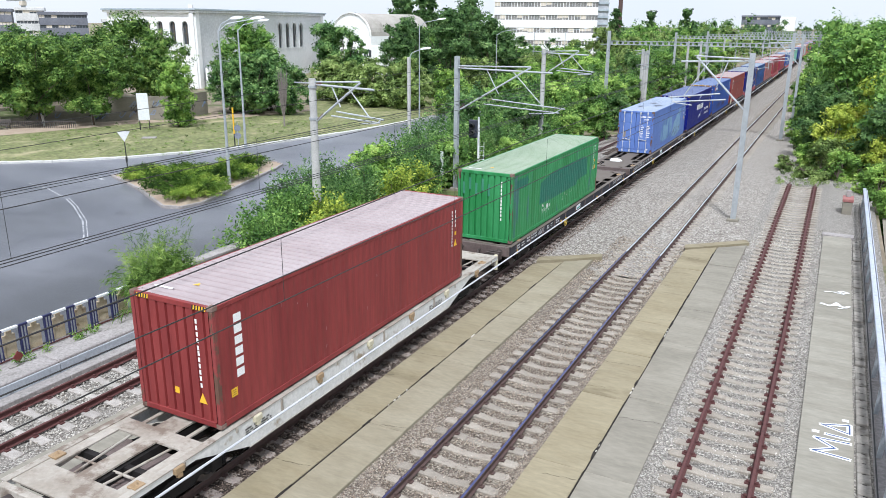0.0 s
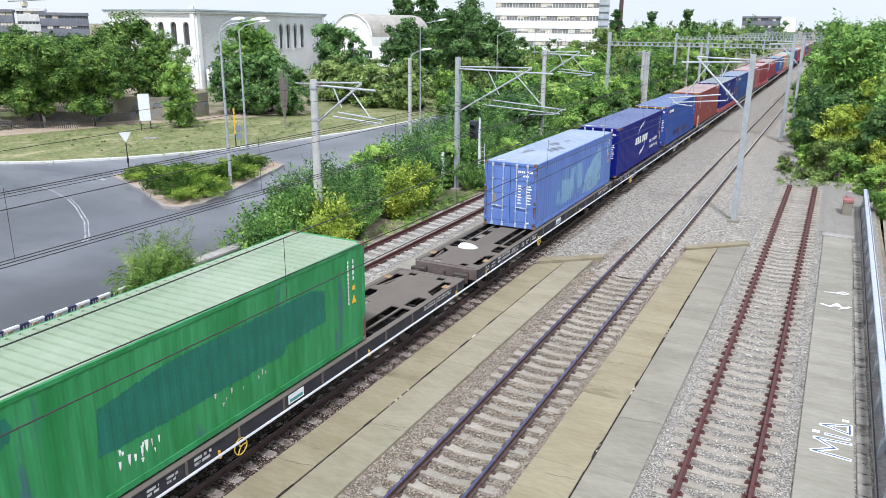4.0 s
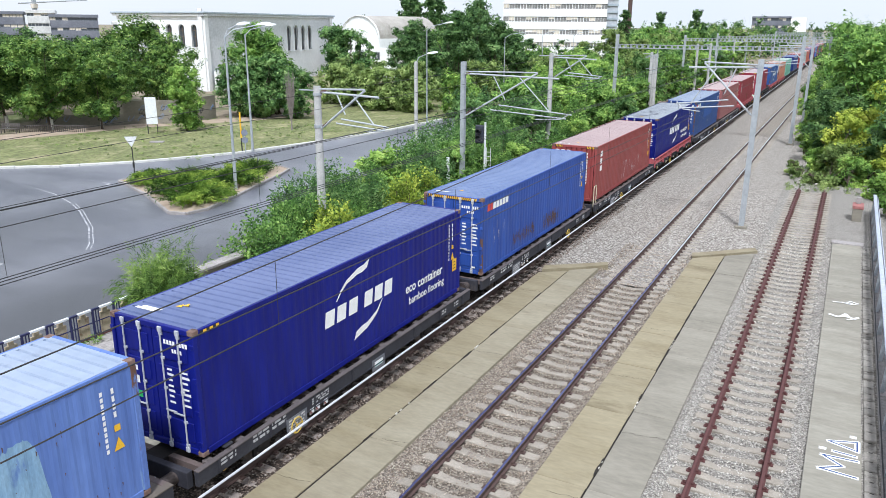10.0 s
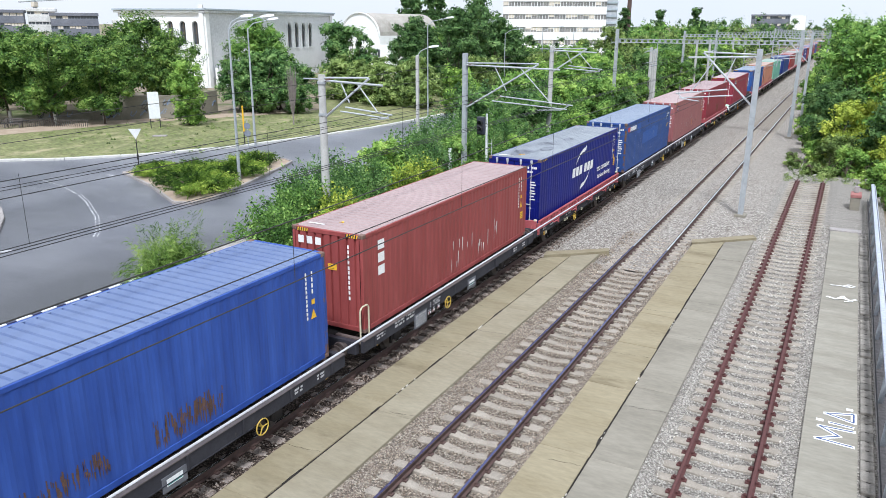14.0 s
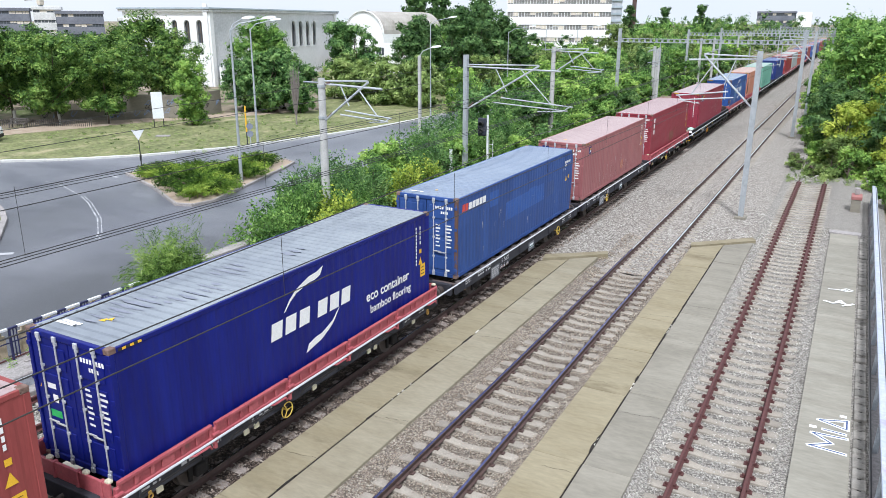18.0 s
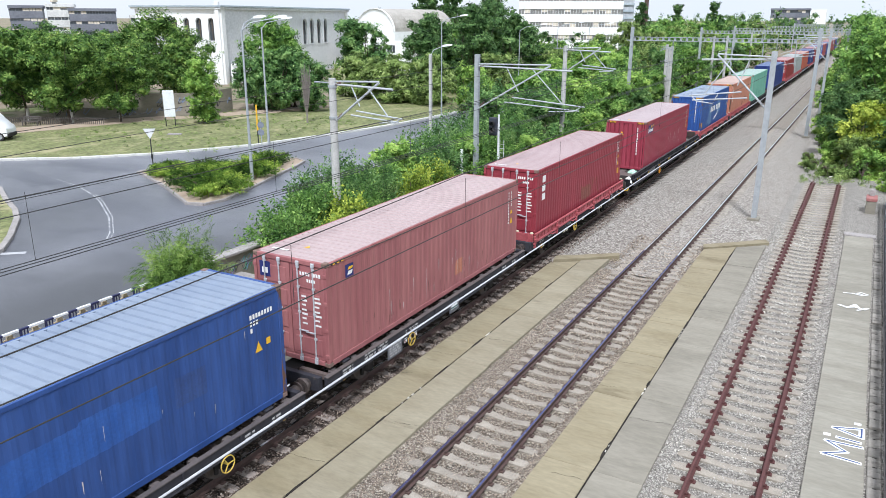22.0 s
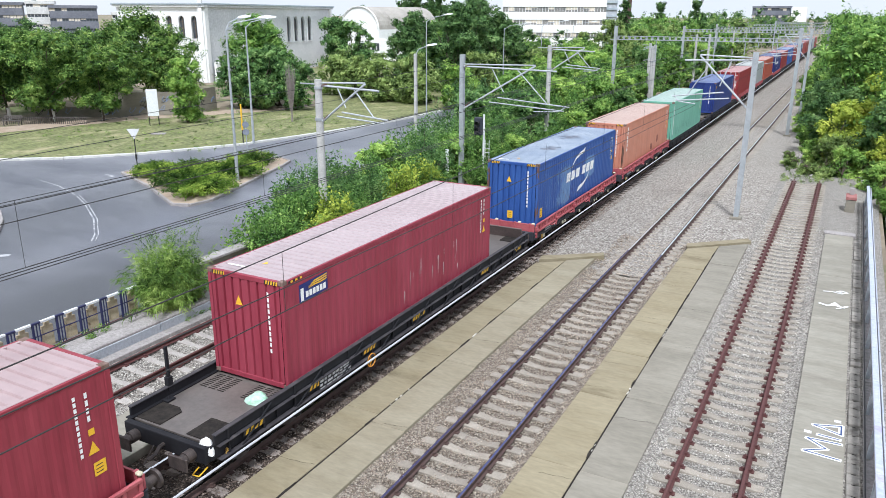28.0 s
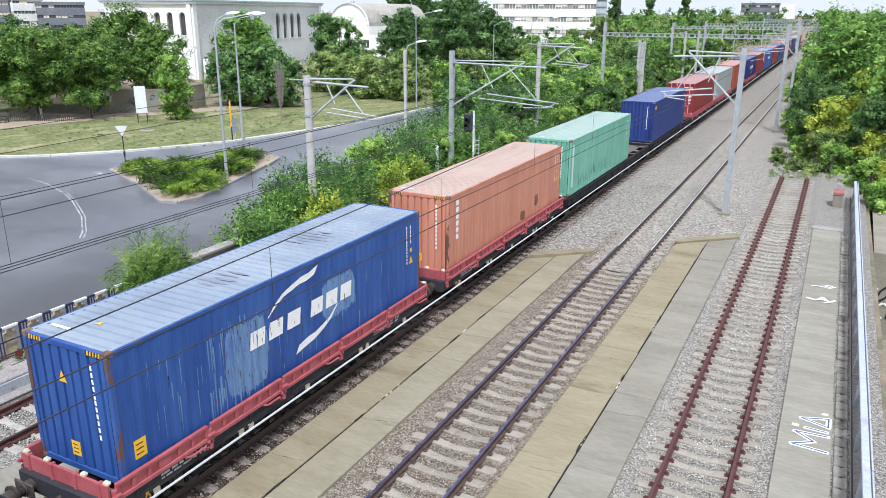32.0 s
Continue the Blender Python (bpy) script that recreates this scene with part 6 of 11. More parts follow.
def build_wagons():
    w = frame_wagon(7.5, 25.9, DECK_SAND, DECK_SAND, "cream-white container wagon with a sandy plated deck and deep side sills", side_drop=0.34, wheel_mat=LOCK_BRASS, side_mat=FRAME_WHITE, holes=[(0.22, 0.92, 0.85, 2.45), (0.30, 0.62, 2.9, 3.9), (0.72, 1.12, 2.9, 3.9), (0.40, 0.72, 4.3, 8.6), (0.80, 1.15, 4.3, 8.6)])
    for sx in (-1, 1):
        for sy in (-1, 1):
            x0, x1 = sorted((sx * 0.20, sx * 0.95))
            y0, y1 = sorted((sy * 6.6, sy * 8.4))
            part("sunken_plate", Shape().box(x0, y0, DECK - 0.40, x1, y1, DECK - 0.37), RUST_PLATE, w, "rusty brown plate below the deck opening")
            part("slot_rod", Shape().cyl((sx * 0.42, y0, DECK - 0.14), (sx * 0.62, y1, DECK - 0.14), 0.03, n=7), DECK_SAND, w)
            part("slot_rod", Shape().cyl((x0, y0 + 0.55, DECK - 0.15), (x1, y0 + 0.55, DECK - 0.15), 0.03, n=7), DECK_SAND, w)
        part("end_handle", Shape().tube([(sx * 1.15, 9.2, 1.12), (sx * 1.15, 9.4, 1.10), (sx * 0.75, 9.4, 1.10), (sx * 0.75, 9.2, 1.12)], 0.02, 6), CREAM_PAINT, w, "cream bent handle")
        part("corner_bracket", Shape().box(sx * 1.24 - 0.07, 9.16, 0.62, sx * 1.24 + 0.07, 9.29, 1.24, 0.02), CREAM_PAINT, w, "cream corner bracket")
    for k in range(7):
        y = -7.2 + k * 2.4
        for sx in (-1, 1):
            part("lock_bracket", Shape().box(sx * 1.33 - 0.07, y - 0.13, 1.04, sx * 1.33 + 0.07, y + 0.13, 1.20, 0.02).box(sx * 1.35 - 0.05, y - 0.07, 0.94, sx * 1.35 + 0.05, y + 0.07, 1.05, 0.02), CREAM_PAINT if k % 2 else LOCK_BRASS, w, "hinged lock bracket")
    data_bars(w, -5.2, 0.96, 1.325, 3, 0.9, BLACK, 0.04)
    data_bars(w, 3.6, 0.96, 1.325, 3, 0.9, BLACK, 0.04)
    frame_wagon(27.25, 45.75, FRAME_BROWN, DECK_BROWN, "brown container wagon half empty behind its green container", wheel_mat=LOCK_BRASS, side_mat=FRAME_GREY)
    frame_wagon(46.95, 65.5, FRAME_BROWN, DECK_BROWN, "brown container wagon with an empty deck before its blue container", wheel_mat=LOCK_BRASS, side_mat=FRAME_GREY)
    for w in [q[0] for q in TRAIN[-2:]]:
        data_bars(w, -8.7, DECK - 0.20, 1.325, 2, 0.42, h=0.07)
        data_bars(w, -8.05, DECK - 0.20, 1.325, 2, 0.35, h=0.07)
        data_bars(w, -7.45, DECK - 0.16, 1.325, 2, 1.25, h=0.085)
        data_bars(w, -6.05, DECK - 0.14, 1.325, 4, 0.75, h=0.035)
        data_bars(w, -4.95, DECK - 0.20, 1.325, 2, 0.3, h=0.06)
        data_bars(w, -4.45, DECK - 0.20, 1.325, 2, 0.3, h=0.06)
        data_bars(w, -3.7, DECK - 0.2, 1.325, 2, 0.5, h=0.07)
        data_bars(w, 6.3, DECK - 0.16, 1.325, 2, 1.9)
        lb = part("label_board", Shape().box(1.321, -0.6, DECK - 0.34, 1.335, 0.0, DECK - 0.10, 0.003), FENCE_WHITE, w, "pale printed label board")
        part("label_stripe", Shape().box(1.3355, -0.55, DECK - 0.30, 1.337, -0.05, DECK - 0.22), LABEL_TEAL, lb, "teal stripe")
        for y in (-8.6, -3.0, 3.0, 8.6):
            lashing_ring(w, y, YELLOW)
        brake_wheel(w, -2.36 if w is TRAIN[-2][0] else -2.95, YELLOW)
    for ref, red in ((66.45, 0), (80.3, 0), (94.05, 0), (107.65, 1), (121.66, 0), (135.4, 0), (149.42, 1)):
        w = frame_wagon(ref - 0.4, ref + 12.45, FRAME_GREY, FRAME_BROWN, "red side-boarded wagon on a dark frame" if red else "dark grey two-axle container wagon", skeleton=False, bogies=False, sill=1.27 if red else 1.39)
        if red:
            red_sides(w, 12.85, FRAME_RED)
        brake_wheel(w, {66.45: -3.25, 80.3: 3.07, 121.66: 3.7, 135.4: -2.3}.get(ref, -1.4), YELLOW, x=1.36 if red else 1.47)
        lashing_ring(w, -5.6, YELLOW)
        lashing_ring(w, 5.7, YELLOW)
        if ref == 94.05:
            part("end_handrail", Shape().tube([(1.30, -6.35, 1.1), (1.30, -6.35, 2.05), (1.30, -6.25, 2.15), (1.30, -6.0, 2.15), (1.30, -5.92, 2.05), (1.30, -5.92, 1.2)], 0.025, 6), CREAM_PAINT, w, "cream handrail hoop")
        xs = 1.325 if red else 1.4435
        data_bars(w, -5.8, DECK - 0.16, xs, 2, 0.5)
        data_bars(w, -4.75, DECK - 0.13, xs, 2, 1.15, h=0.07)
        data_bars(w, -2.6, DECK - 0.18, xs, 3, 0.7, h=0.04)
        data_bars(w, 4.3, DECK - 0.2, xs, 2, 0.35)
        data_bars(w, 5.2, DECK - 0.2, xs, 2, 0.3)
        if not red:
            hung_plates(w)
    w = frame_wagon(163.6, 182.2, FRAME_BLACK, DECK_BLACK, "black flat wagon with raised side rails and a wet dark deck", deck_full=True)
    brake_wheel(w, -3.1, LOCK_ORANGE, x=1.46)
    flat_wagon_fittings(w, 18.6)
    for ref in (183.45, 197.6):
        w = frame_wagon(ref - 0.4, ref + 12.45, FRAME_GREY, FRAME_BROWN, "red side-boarded wagon on a dark frame", skeleton=False, bogies=False)
        red_sides(w, 12.85, FRAME_RED)
        lashing_ring(w, -5.6, YELLOW)
        data_bars(w, -5.2, DECK - 0.2, 1.325, 2, 1.5)
        data_bars(w, 3.0, DECK - 0.2, 1.325, 2, 1.5)
    frame_wagon(210.85, 228.9, FRAME_BLACK, DECK_BROWN, "dark container wagon with an empty rear deck")
    frame_wagon(229.85, 245.3, FRAME_BLACK, DECK_BROWN, "dark container wagon carrying a blue container")
    for k in range(13):
        ref = 246.5 + 13.8 * k
        w = frame_wagon(ref - 0.4, ref + 12.45, FRAME_GREY, FRAME_BROWN, "dark container wagon far along the train", skeleton=False, bogies=False)
        if k in (0, 1, 3):
            red_sides(w, 12.85, FRAME_RED)


build_wagons()


def travelled(t):
    """Metres that the train has run since the clip's start."""
    return 5.8816 * t - 1.5193 * t ** 2 / 32 + 2.7959 * t ** 3 / 32 ** 2 - 2.7215 * t ** 4 / 32 ** 3 + 1.0367 * t ** 5 / 32 ** 4


def motions():
    for ob, rows in MOVERS:
        walk(ob, rows)
    for ob, ref, z in TRAIN:
        x = ob.matrix_basis.translation.x
        walk(ob, [(t, pose(x, ref - travelled(t), z)) for t in range(0, 33)])
    for ob, y in WHEELS:
        walk(ob, [(k * 0.1, Matrix.Translation((0, y, 0.46)) @ Matrix.Rotation(travelled(k * 0.1) / 0.46, 4, "X")) for k in range(321)])
# ---------------------------------------------------------------- beside the line: kerbs, railings, parapet
FENCE_BLUE = material("dark_blue_railing_paint", (0.020, 0.022, 0.075, 1), (0.03, 0.033, 0.10, 1), 5.0, 0.5)
OLD_PANEL = material("old_yellowed_panel", (0.42, 0.34, 0.22, 1), (0.50, 0.43, 0.31, 1), 4.0, 0.9, bump=0.01, bump_scale=25, stain=(0.25, 0.17, 0.10, 1), stain_scale=3.0, stain_at=0.56)
BLUE_GREY = material("blue_grey_concrete", (0.36, 0.39, 0.43, 1), (0.44, 0.47, 0.50, 1), 1.5, 0.85, bump=0.005, bump_scale=30, stain=(0.24, 0.25, 0.26, 1), stain_scale=1.4, stain_at=0.58)
PARAPET = material("pale_blue_white_steel", (0.384, 0.432, 0.515, 1), (0.459, 0.480, 0.554, 1), 1.0, 0.45, stain=(0.322, 0.252, 0.449, 1), stain_scale=0.7, stain_at=0.6)
POLE_CONCRETE = material("cast_pole_concrete", (0.40, 0.40, 0.385, 1), (0.50, 0.495, 0.475, 1), 2.0, 0.85, stain=(0.30, 0.29, 0.27, 1), stain_scale=2.0, stain_at=0.58)
INSULATOR = material("brown_insulator", (0.10, 0.055, 0.045, 1), (0.14, 0.08, 0.065, 1), 5.0, 0.3)

# kerb along the siding
kerb = thing("edge_kerb", None, "raised concrete edge kerb with a blue-grey face beside the siding", "kerb", kind="structure")
rng = random.Random(11)
y = 2.0
while y < 21.0:
    n = min(y + rng.uniform(2.2, 3.4), 21.2)
    part("kerb_stone", Shape().box(-7.72 + rng.uniform(-0.02, 0.02), y + 0.006, -0.4, -7.0 + rng.uniform(-0.015, 0.015), n - 0.006, 0.33 + rng.uniform(-0.015, 0.015), 0.03), CONCRETE_PALE, kerb)
    part("kerb_face", Shape().box(-7.0, y + 0.01, -0.4, -6.955, n - 0.01, 0.24, 0.01), BLUE_GREY, kerb, "blue-grey front face")
    part("kerb_step", Shape().box(-6.95, y + 0.004, -0.4, -6.55, n - 0.004, -0.05, 0.02), CONCRETE_PALE, kerb, "pale lower step")
    y = n

# street railing with dark bars, a banded top rail and old yellowed panels
railing = thing("street_railing", None, "blue and white banded street railing with yellowed concrete panels", "railing")
RX = -8.72
k = 0
while 2.2 + 0.82 * k < 17.0:
    y = 2.2 + 0.82 * k
    part("top_rail", Shape().box(RX - 0.04, y - 0.06, 1.04, RX + 0.04, y + 0.26, 1.11, 0.01), FENCE_BLUE, railing, "dark blue band")
    part("top_rail", Shape().box(RX - 0.045, y + 0.26, 1.04, RX + 0.045, y + 0.76, 1.115, 0.01), FENCE_WHITE, railing, "white band")
    k += 1
part("bottom_rail", Shape().box(RX - 0.02, 2.0, 0.10, RX + 0.02, 17.4, 0.14), RAIL_RUST, railing)
part("middle_rail", Shape().box(RX - 0.015, 2.0, 0.62, RX + 0.015, 17.4, 0.65), FENCE_BLUE, railing)
y, k = 2.2, 0
while y < 16.9:
    part("post", Shape().box(RX - 0.035, y - 0.03, -0.1, RX + 0.035, y + 0.03, 1.05, 0.006), FENCE_BLUE, railing)
    for d in (0.12, 0.22):
        part("bar", Shape().box(RX - 0.012, y + d - 0.014, 0.12, RX + 0.012, y + d + 0.014, 1.05), FENCE_BLUE, railing)
    y0, y1 = y + 0.34, y + 0.70
    s = Shape().prism([(y0, 0.16), (y1, 0.16), (y1, 0.86), (y1 - 0.10, 0.86), (y1 - 0.10, 0.98), (y0 + 0.10, 0.98), (y0 + 0.10, 0.86), (y0, 0.86)], 0, RX - 0.16, RX - 0.06)
    p = part("panel", s, OLD_PANEL, railing, "stained yellowed concrete panel")
    y, k = y + 0.82, k + 1
part("plinth", Shape().box(RX - 0.3, 2.0, -0.4, RX + 0.55, 21.6, 0.06, 0.02), CONCRETE_PALE, thing("railing_plinth", None, "cracked pale plinth below the street railing", "kerb", kind="structure"))

# graffiti-covered low wall past the railing
wall = thing("low_wall", None, "low pale concrete wall sprayed with faded graffiti", "wall")
part("wall_body", Shape().box(-9.3, 18.6, -0.4, -9.0, 23.6, 0.86, 0.02), CONCRETE, wall)
part("wall_coping", Shape().box(-9.42, 18.5, 0.86, -8.9, 23.7, 0.98, 0.02), CONCRETE_PALE, wall, "pale coping")
GRAF = [material("spray_paint_" + n, c, tuple(min(1, k * 1.2) for k in c[:3]) + (1,), 6.0, 0.7) for n, c in (("green", (0.10, 0.32, 0.20, 1)), ("black", (0.03, 0.03, 0.035, 1)), ("violet", (0.20, 0.12, 0.30, 1)), ("blue", (0.18, 0.26, 0.42, 1)))]
rng = random.Random(4)
for i in range(26):
    y0, z0 = rng.uniform(20.0, 22.3), rng.uniform(0.15, 0.62)
    pts = [(-8.996, y0 + 0.16 * math.cos(a * 0.9 + i) * (1 + 0.4 * math.sin(i + a)), z0 + 0.14 * math.sin(a * 1.3 + i)) for a in range(5)]
    part("sprayed_stroke", Shape().tube(pts, 0.013, 4), GRAF[i % 4], wall)
part("road_rail", Shape().tube([(-9.75, 18.5, 0.75), (-9.75, 26.0, 0.75)], 0.04, 8).cyl((-9.75, 19, -0.3), (-9.75, 19, 0.75), 0.035).cyl((-9.75, 22, -0.3), (-9.75, 22, 0.75), 0.035), BLACK, thing("road_rail_thing", None, "dark tubular rail along the road edge", "railing"))
bpy.data.objects["road_rail_thing"].name = "tubular_railing"

# small diamond marker on its leaning post
dm = thing("diamond_marker", pose(-8.25, 12.4, 0.0), "small dark red diamond marker on a short pale post", "marker")
part("plate", Shape().add([(0.02, 0, 0.16), (0.02, 0.16, 0.34), (0.02, 0, 0.52), (0.02, -0.16, 0.34), (-0.01, 0, 0.16), (-0.01, 0.16, 0.34), (-0.01, 0, 0.52), (-0.01, -0.16, 0.34)], [(0, 1, 2, 3), (7, 6, 5, 4), (0, 4, 5, 1), (1, 5, 6, 2), (2, 6, 7, 3), (3, 7, 4, 0)]), RED_PAINT, dm)
part("post", Shape().cyl((0.0, 0.0, 0.05), (-0.03, -0.02, 0.3), 0.025).box(-0.1, -0.3, 0.05, 0.05, 0.1, 0.1, 0.01), CONCRETE_PALE, dm)

# parapet of the bridge on the right
par = thing("bridge_parapet", None, "pale blue and white steel bridge parapet with violet graffiti", "parapet", kind="structure")
part("edge_beam", Shape().box(14.2, 2.0, -0.9, 14.46, 48.5, 0.05, 0.02), CONCRETE_PALE, par, "pale edge beam")
part("lower_rail", Shape().box(14.20, 2.0, 0.10, 14.23, 48.5, 0.14), BLACK, par)
y = 2.0
k = 0
while y < 48.0:
    n = min(y + 2.4, 48.5)
    part("top_beam", Shape().box(14.26, y, 0.98, 14.42, n - 0.012, 1.06, 0.012), PARAPET, par)
    part("panel", Shape().box(14.46, y + 0.03, -0.75, 14.50, n - 0.05, 0.98, 0.008), PARAPET, par, "pale panel with violet scrawls")
    part("post", Shape().prism([(14.24, -0.1), (14.34, -0.1), (14.44, 0.98), (14.28, 0.98)], 1, y - 0.03, y + 0.03), STEEL_GREY, par)
    y = n
    k += 1
box_end = thing("end_pillar", pose(13.55, 46.6, 0), "square pillar painted grey with a red top at the parapet's end", "pillar")
part("pillar", Shape().box(-0.24, -0.5, -0.4, 0.24, 0.5, 0.62, 0.02), CONCRETE, box_end)
part("cap", Shape().box(-0.27, -0.53, 0.622, 0.27, 0.53, 0.80, 0.02), material("faded_red_paint", (0.30, 0.115, 0.105, 1), (0.38, 0.17, 0.155, 1), 3.0, 0.8), box_end, "faded red top")
part("stone", Shape().box(-0.12, 0.1, 0.802, 0.12, 0.4, 1.15, 0.02), CONCRETE_PALE, box_end)

# sunken street to the right
street = thing("sunken_street", None, "asphalt street in a cutting below the bridge", "road", kind="structure")
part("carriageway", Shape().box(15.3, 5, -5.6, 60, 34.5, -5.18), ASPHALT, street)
part("white_line", Shape().box(15.4, 29.6, -5.2, 60, 29.8, -5.172), WHITE, street)
part("footway", Shape().box(15.3, 34.5, -5.6, 60, 40.0, -5.05, 0.03), CONCRETE, street)
part("wing_wall", Shape().prism([(15.35, -5.3), (40, -5.3), (40, -2.2), (15.35, -0.7)], 1, 40.0, 40.5), CONCRETE, street, "sprayed grey wing wall")
part("wing_slope", Shape().add([(15.35, 40.5, -0.7), (40, 40.5, -2.2), (40, 47.0, -0.35), (15.35, 47.0, -0.2)], [(0, 1, 2, 3)]), CONCRETE, street)
rng = random.Random(9)
for i in range(14):
    a, z0 = 15.5 + (i % 7) * 0.55, -3.6 + 0.9 * (i // 7)
    pts = [(a + 0.28 * math.cos(t), 39.985, z0 + 0.42 * math.sin(t * 1.0 + 0.3 * i)) for t in (0.4, 1.3, 2.2, 3.2, 4.2, 5.1)]
    part("sprayed_stroke", Shape().tube(pts, 0.05, 5), WHITE if i % 2 else BLACK, street)
deck = tagged(part("bridge_deck", Shape().box(-7.2, 2, -0.95, 14.2, 47, -0.30), CONCRETE), "concrete bridge deck under the tracks", "bridge", kind="structure")


# ---------------------------------------------------------------- overhead line
def h_mast(name, x, y, top, label, mat=STEEL_GREY, group="masts"):
    """A rolled steel mast on a concrete foot."""
    m = thing(name, pose(x, y, 0), label, "mast", group)
    s = Shape()
    w, d = 0.13, 0.13
    s.box(-w, -d, -0.1, w, -d + 0.018, top).box(-w, d - 0.018, -0.1, w, d, top).box(-0.008, -d + 0.018, -0.1, 0.008, d - 0.018, top)
    part("column", s, mat, m)
    part("foot", Shape().box(-0.3, -0.3, -0.4, 0.3, 0.3, -0.08, 0.03), CONCRETE, m, "concrete foot")
    return m


PALE_STEEL = material("pale_galvanised_tube", (0.42, 0.45, 0.47, 1), (0.50, 0.53, 0.55, 1), 3.0, 0.5, metal=0.15)


def cantilever(m, side, z, reach, drop=1.4):
    """Tubular cantilever with stay, registration tube and insulators; side: +1 or -1 along x."""
    def at(a, b):
        return (side * a, 0.0, b)
    t = Shape().cyl(at(0.1, z), at(reach * 0.92, z - 0.1), 0.048, n=8)
    part("top_tube", t, PALE_STEEL, m, smooth=40)
    part("stay", Shape().cyl(at(0.1, z + 0.12), at(reach * 0.72, z + 0.20), 0.04, n=6), PALE_STEEL, m)
    part("strut", Shape().cyl(at(0.15, z - drop * 1.15), at(reach * 0.72, z + 0.16), 0.052, n=8), PALE_STEEL, m, smooth=40)
    part("registration_tube", Shape().cyl(at(reach * 0.36, z - drop * 0.80), at(reach * 1.05, z - drop * 0.95), 0.036, n=8), PALE_STEEL, m, smooth=40)
    part("registration_tube", Shape().cyl(at(reach * 0.28, z - drop * 0.94), at(reach * 1.0, z - drop * 1.06), 0.034, n=8), PALE_STEEL, m, smooth=40)
    part("brace", Shape().cyl(at(reach * 0.30, z - 0.05), at(reach * 0.42, z - drop * 0.65), 0.032, n=5), PALE_STEEL, m)
    part("brace", Shape().cyl(at(reach * 0.55, z - 0.08), at(reach * 0.85, z - drop * 0.92), 0.032, n=5), PALE_STEEL, m)
    part("steady_arm", Shape().tube([at(reach * 1.02, z - drop * 0.95), at(reach * 0.95, z - drop * 1.08), at(reach * 0.72, z - drop * 1.12)], 0.03, 6), PALE_STEEL, m)
    for a, b in ((0.22, z - 0.01), (0.25, z - drop * 1.08)):
        s = Shape()
        for k in range(5):
            s.cyl(at(a + k * 0.06, b + (0.02 if b > z - 0.5 else 0.05) * k), at(a + k * 0.06 + 0.025, b + (0.02 if b > z - 0.5 else 0.05) * k), 0.07, 0.04, n=8)
        part("insulator", s, INSULATOR, m, "brown ribbed insulator")


def round_mast(x, y, top, label):
    m = thing("catenary_mast", pose(x, y, 0), label, "mast", "masts")
    part("column", Shape().cyl((0, 0, -0.4), (0, 0, top), 0.21, 0.16, n=16), POLE_CONCRETE, m, smooth=40)
    for z in (top - 0.35, top - 1.75):
        part("clamp", Shape().cyl((0, 0, z - 0.06), (0, 0, z + 0.06), 0.20, n=16), STEEL_GREY, m)
    part("cross_arm", Shape().cyl((-1.0, 0, top - 0.2), (0.2, 0, top - 0.2), 0.03), STEEL_GREY, m)
    return m


m = round_mast(-8.5, 27.55, 7.5, "round concrete catenary mast with a tubular bracket among bushes")
cantilever(m, 1, 7.25, 3.5)
m = h_mast("catenary_mast", -8.5, 42.0, 8.0, "grey steel catenary mast with a long tubular bracket")
cantilever(m, 1, 7.3, 6.6, 2.2)
m = round_mast(-8.5, 57.2, 8.05, "round concrete catenary mast farther along the bushes")
cantilever(m, 1, 7.75, 3.9)
m = h_mast("catenary_mast", 8.13, 42.2, 8.55, "grey steel catenary mast standing in the gravel")
cantilever(m, -1, 8.15, 3.8, 2.1)
part("sprayed_stroke", Shape().box(-0.134, -0.02, 0.5, -0.131, 0.02, 1.1), WHITE, m)
m = h_mast("catenary_mast", 8.1, 92.5, 9.0, "slim grey mast at the far edge of the track")
cantilever(m, -1, 8.2, 3.6, 2.0)


def portal(y, x0, x1, zb, top, label):
    """A catenary portal: two masts and a castellated beam."""
    p = thing("catenary_portal", pose(0, y, 0), label, "portal", "portals")
    for x in (x0, x1):
        s = Shape().box(x - 0.14, -0.14, -0.1, x + 0.14, -0.12, top).box(x - 0.14, 0.12, -0.1, x + 0.14, 0.14, top).box(x - 0.01, -0.12, -0.1, x + 0.01, 0.12, top)
        part("column", s, STEEL_GREY, p)
        part("foot", Shape().box(x - 0.3, -0.3, -0.4, x + 0.3, 0.3, -0.08, 0.03), CONCRETE, p)
    part("beam_chord", Shape().box(x0 - 0.5, -0.1, zb, x1 + 0.3, 0.1, zb + 0.07), STEEL_GREY, p)
    part("beam_chord", Shape().box(x0 - 0.1, -0.1, zb + 0.32, x1 + 0.1, 0.1, zb + 0.38), STEEL_GREY, p)
    n = int((x1 - x0) / 0.55)
    for i in range(n):
        x = x0 + (i + 0.5) * (x1 - x0) / n
        part("beam_web", Shape().box(x - 0.10, -0.03, zb + 0.07, x + 0.10, 0.03, zb + 0.32), STEEL_GREY, p)
    for x in (-5.4, 0.0, 5.4):
        h = part("drop_arm", Shape().cyl((x + 0.9, 0, zb), (x + 0.9, 0, zb - 1.9), 0.035).cyl((x + 0.9, 0, zb - 1.7), (x - 0.2, 0, zb - 1.9), 0.025).cyl((x + 0.9, 0, zb - 0.5), (x - 0.3, 0, zb - 0.9), 0.025), STEEL_GREY, p)
    return p


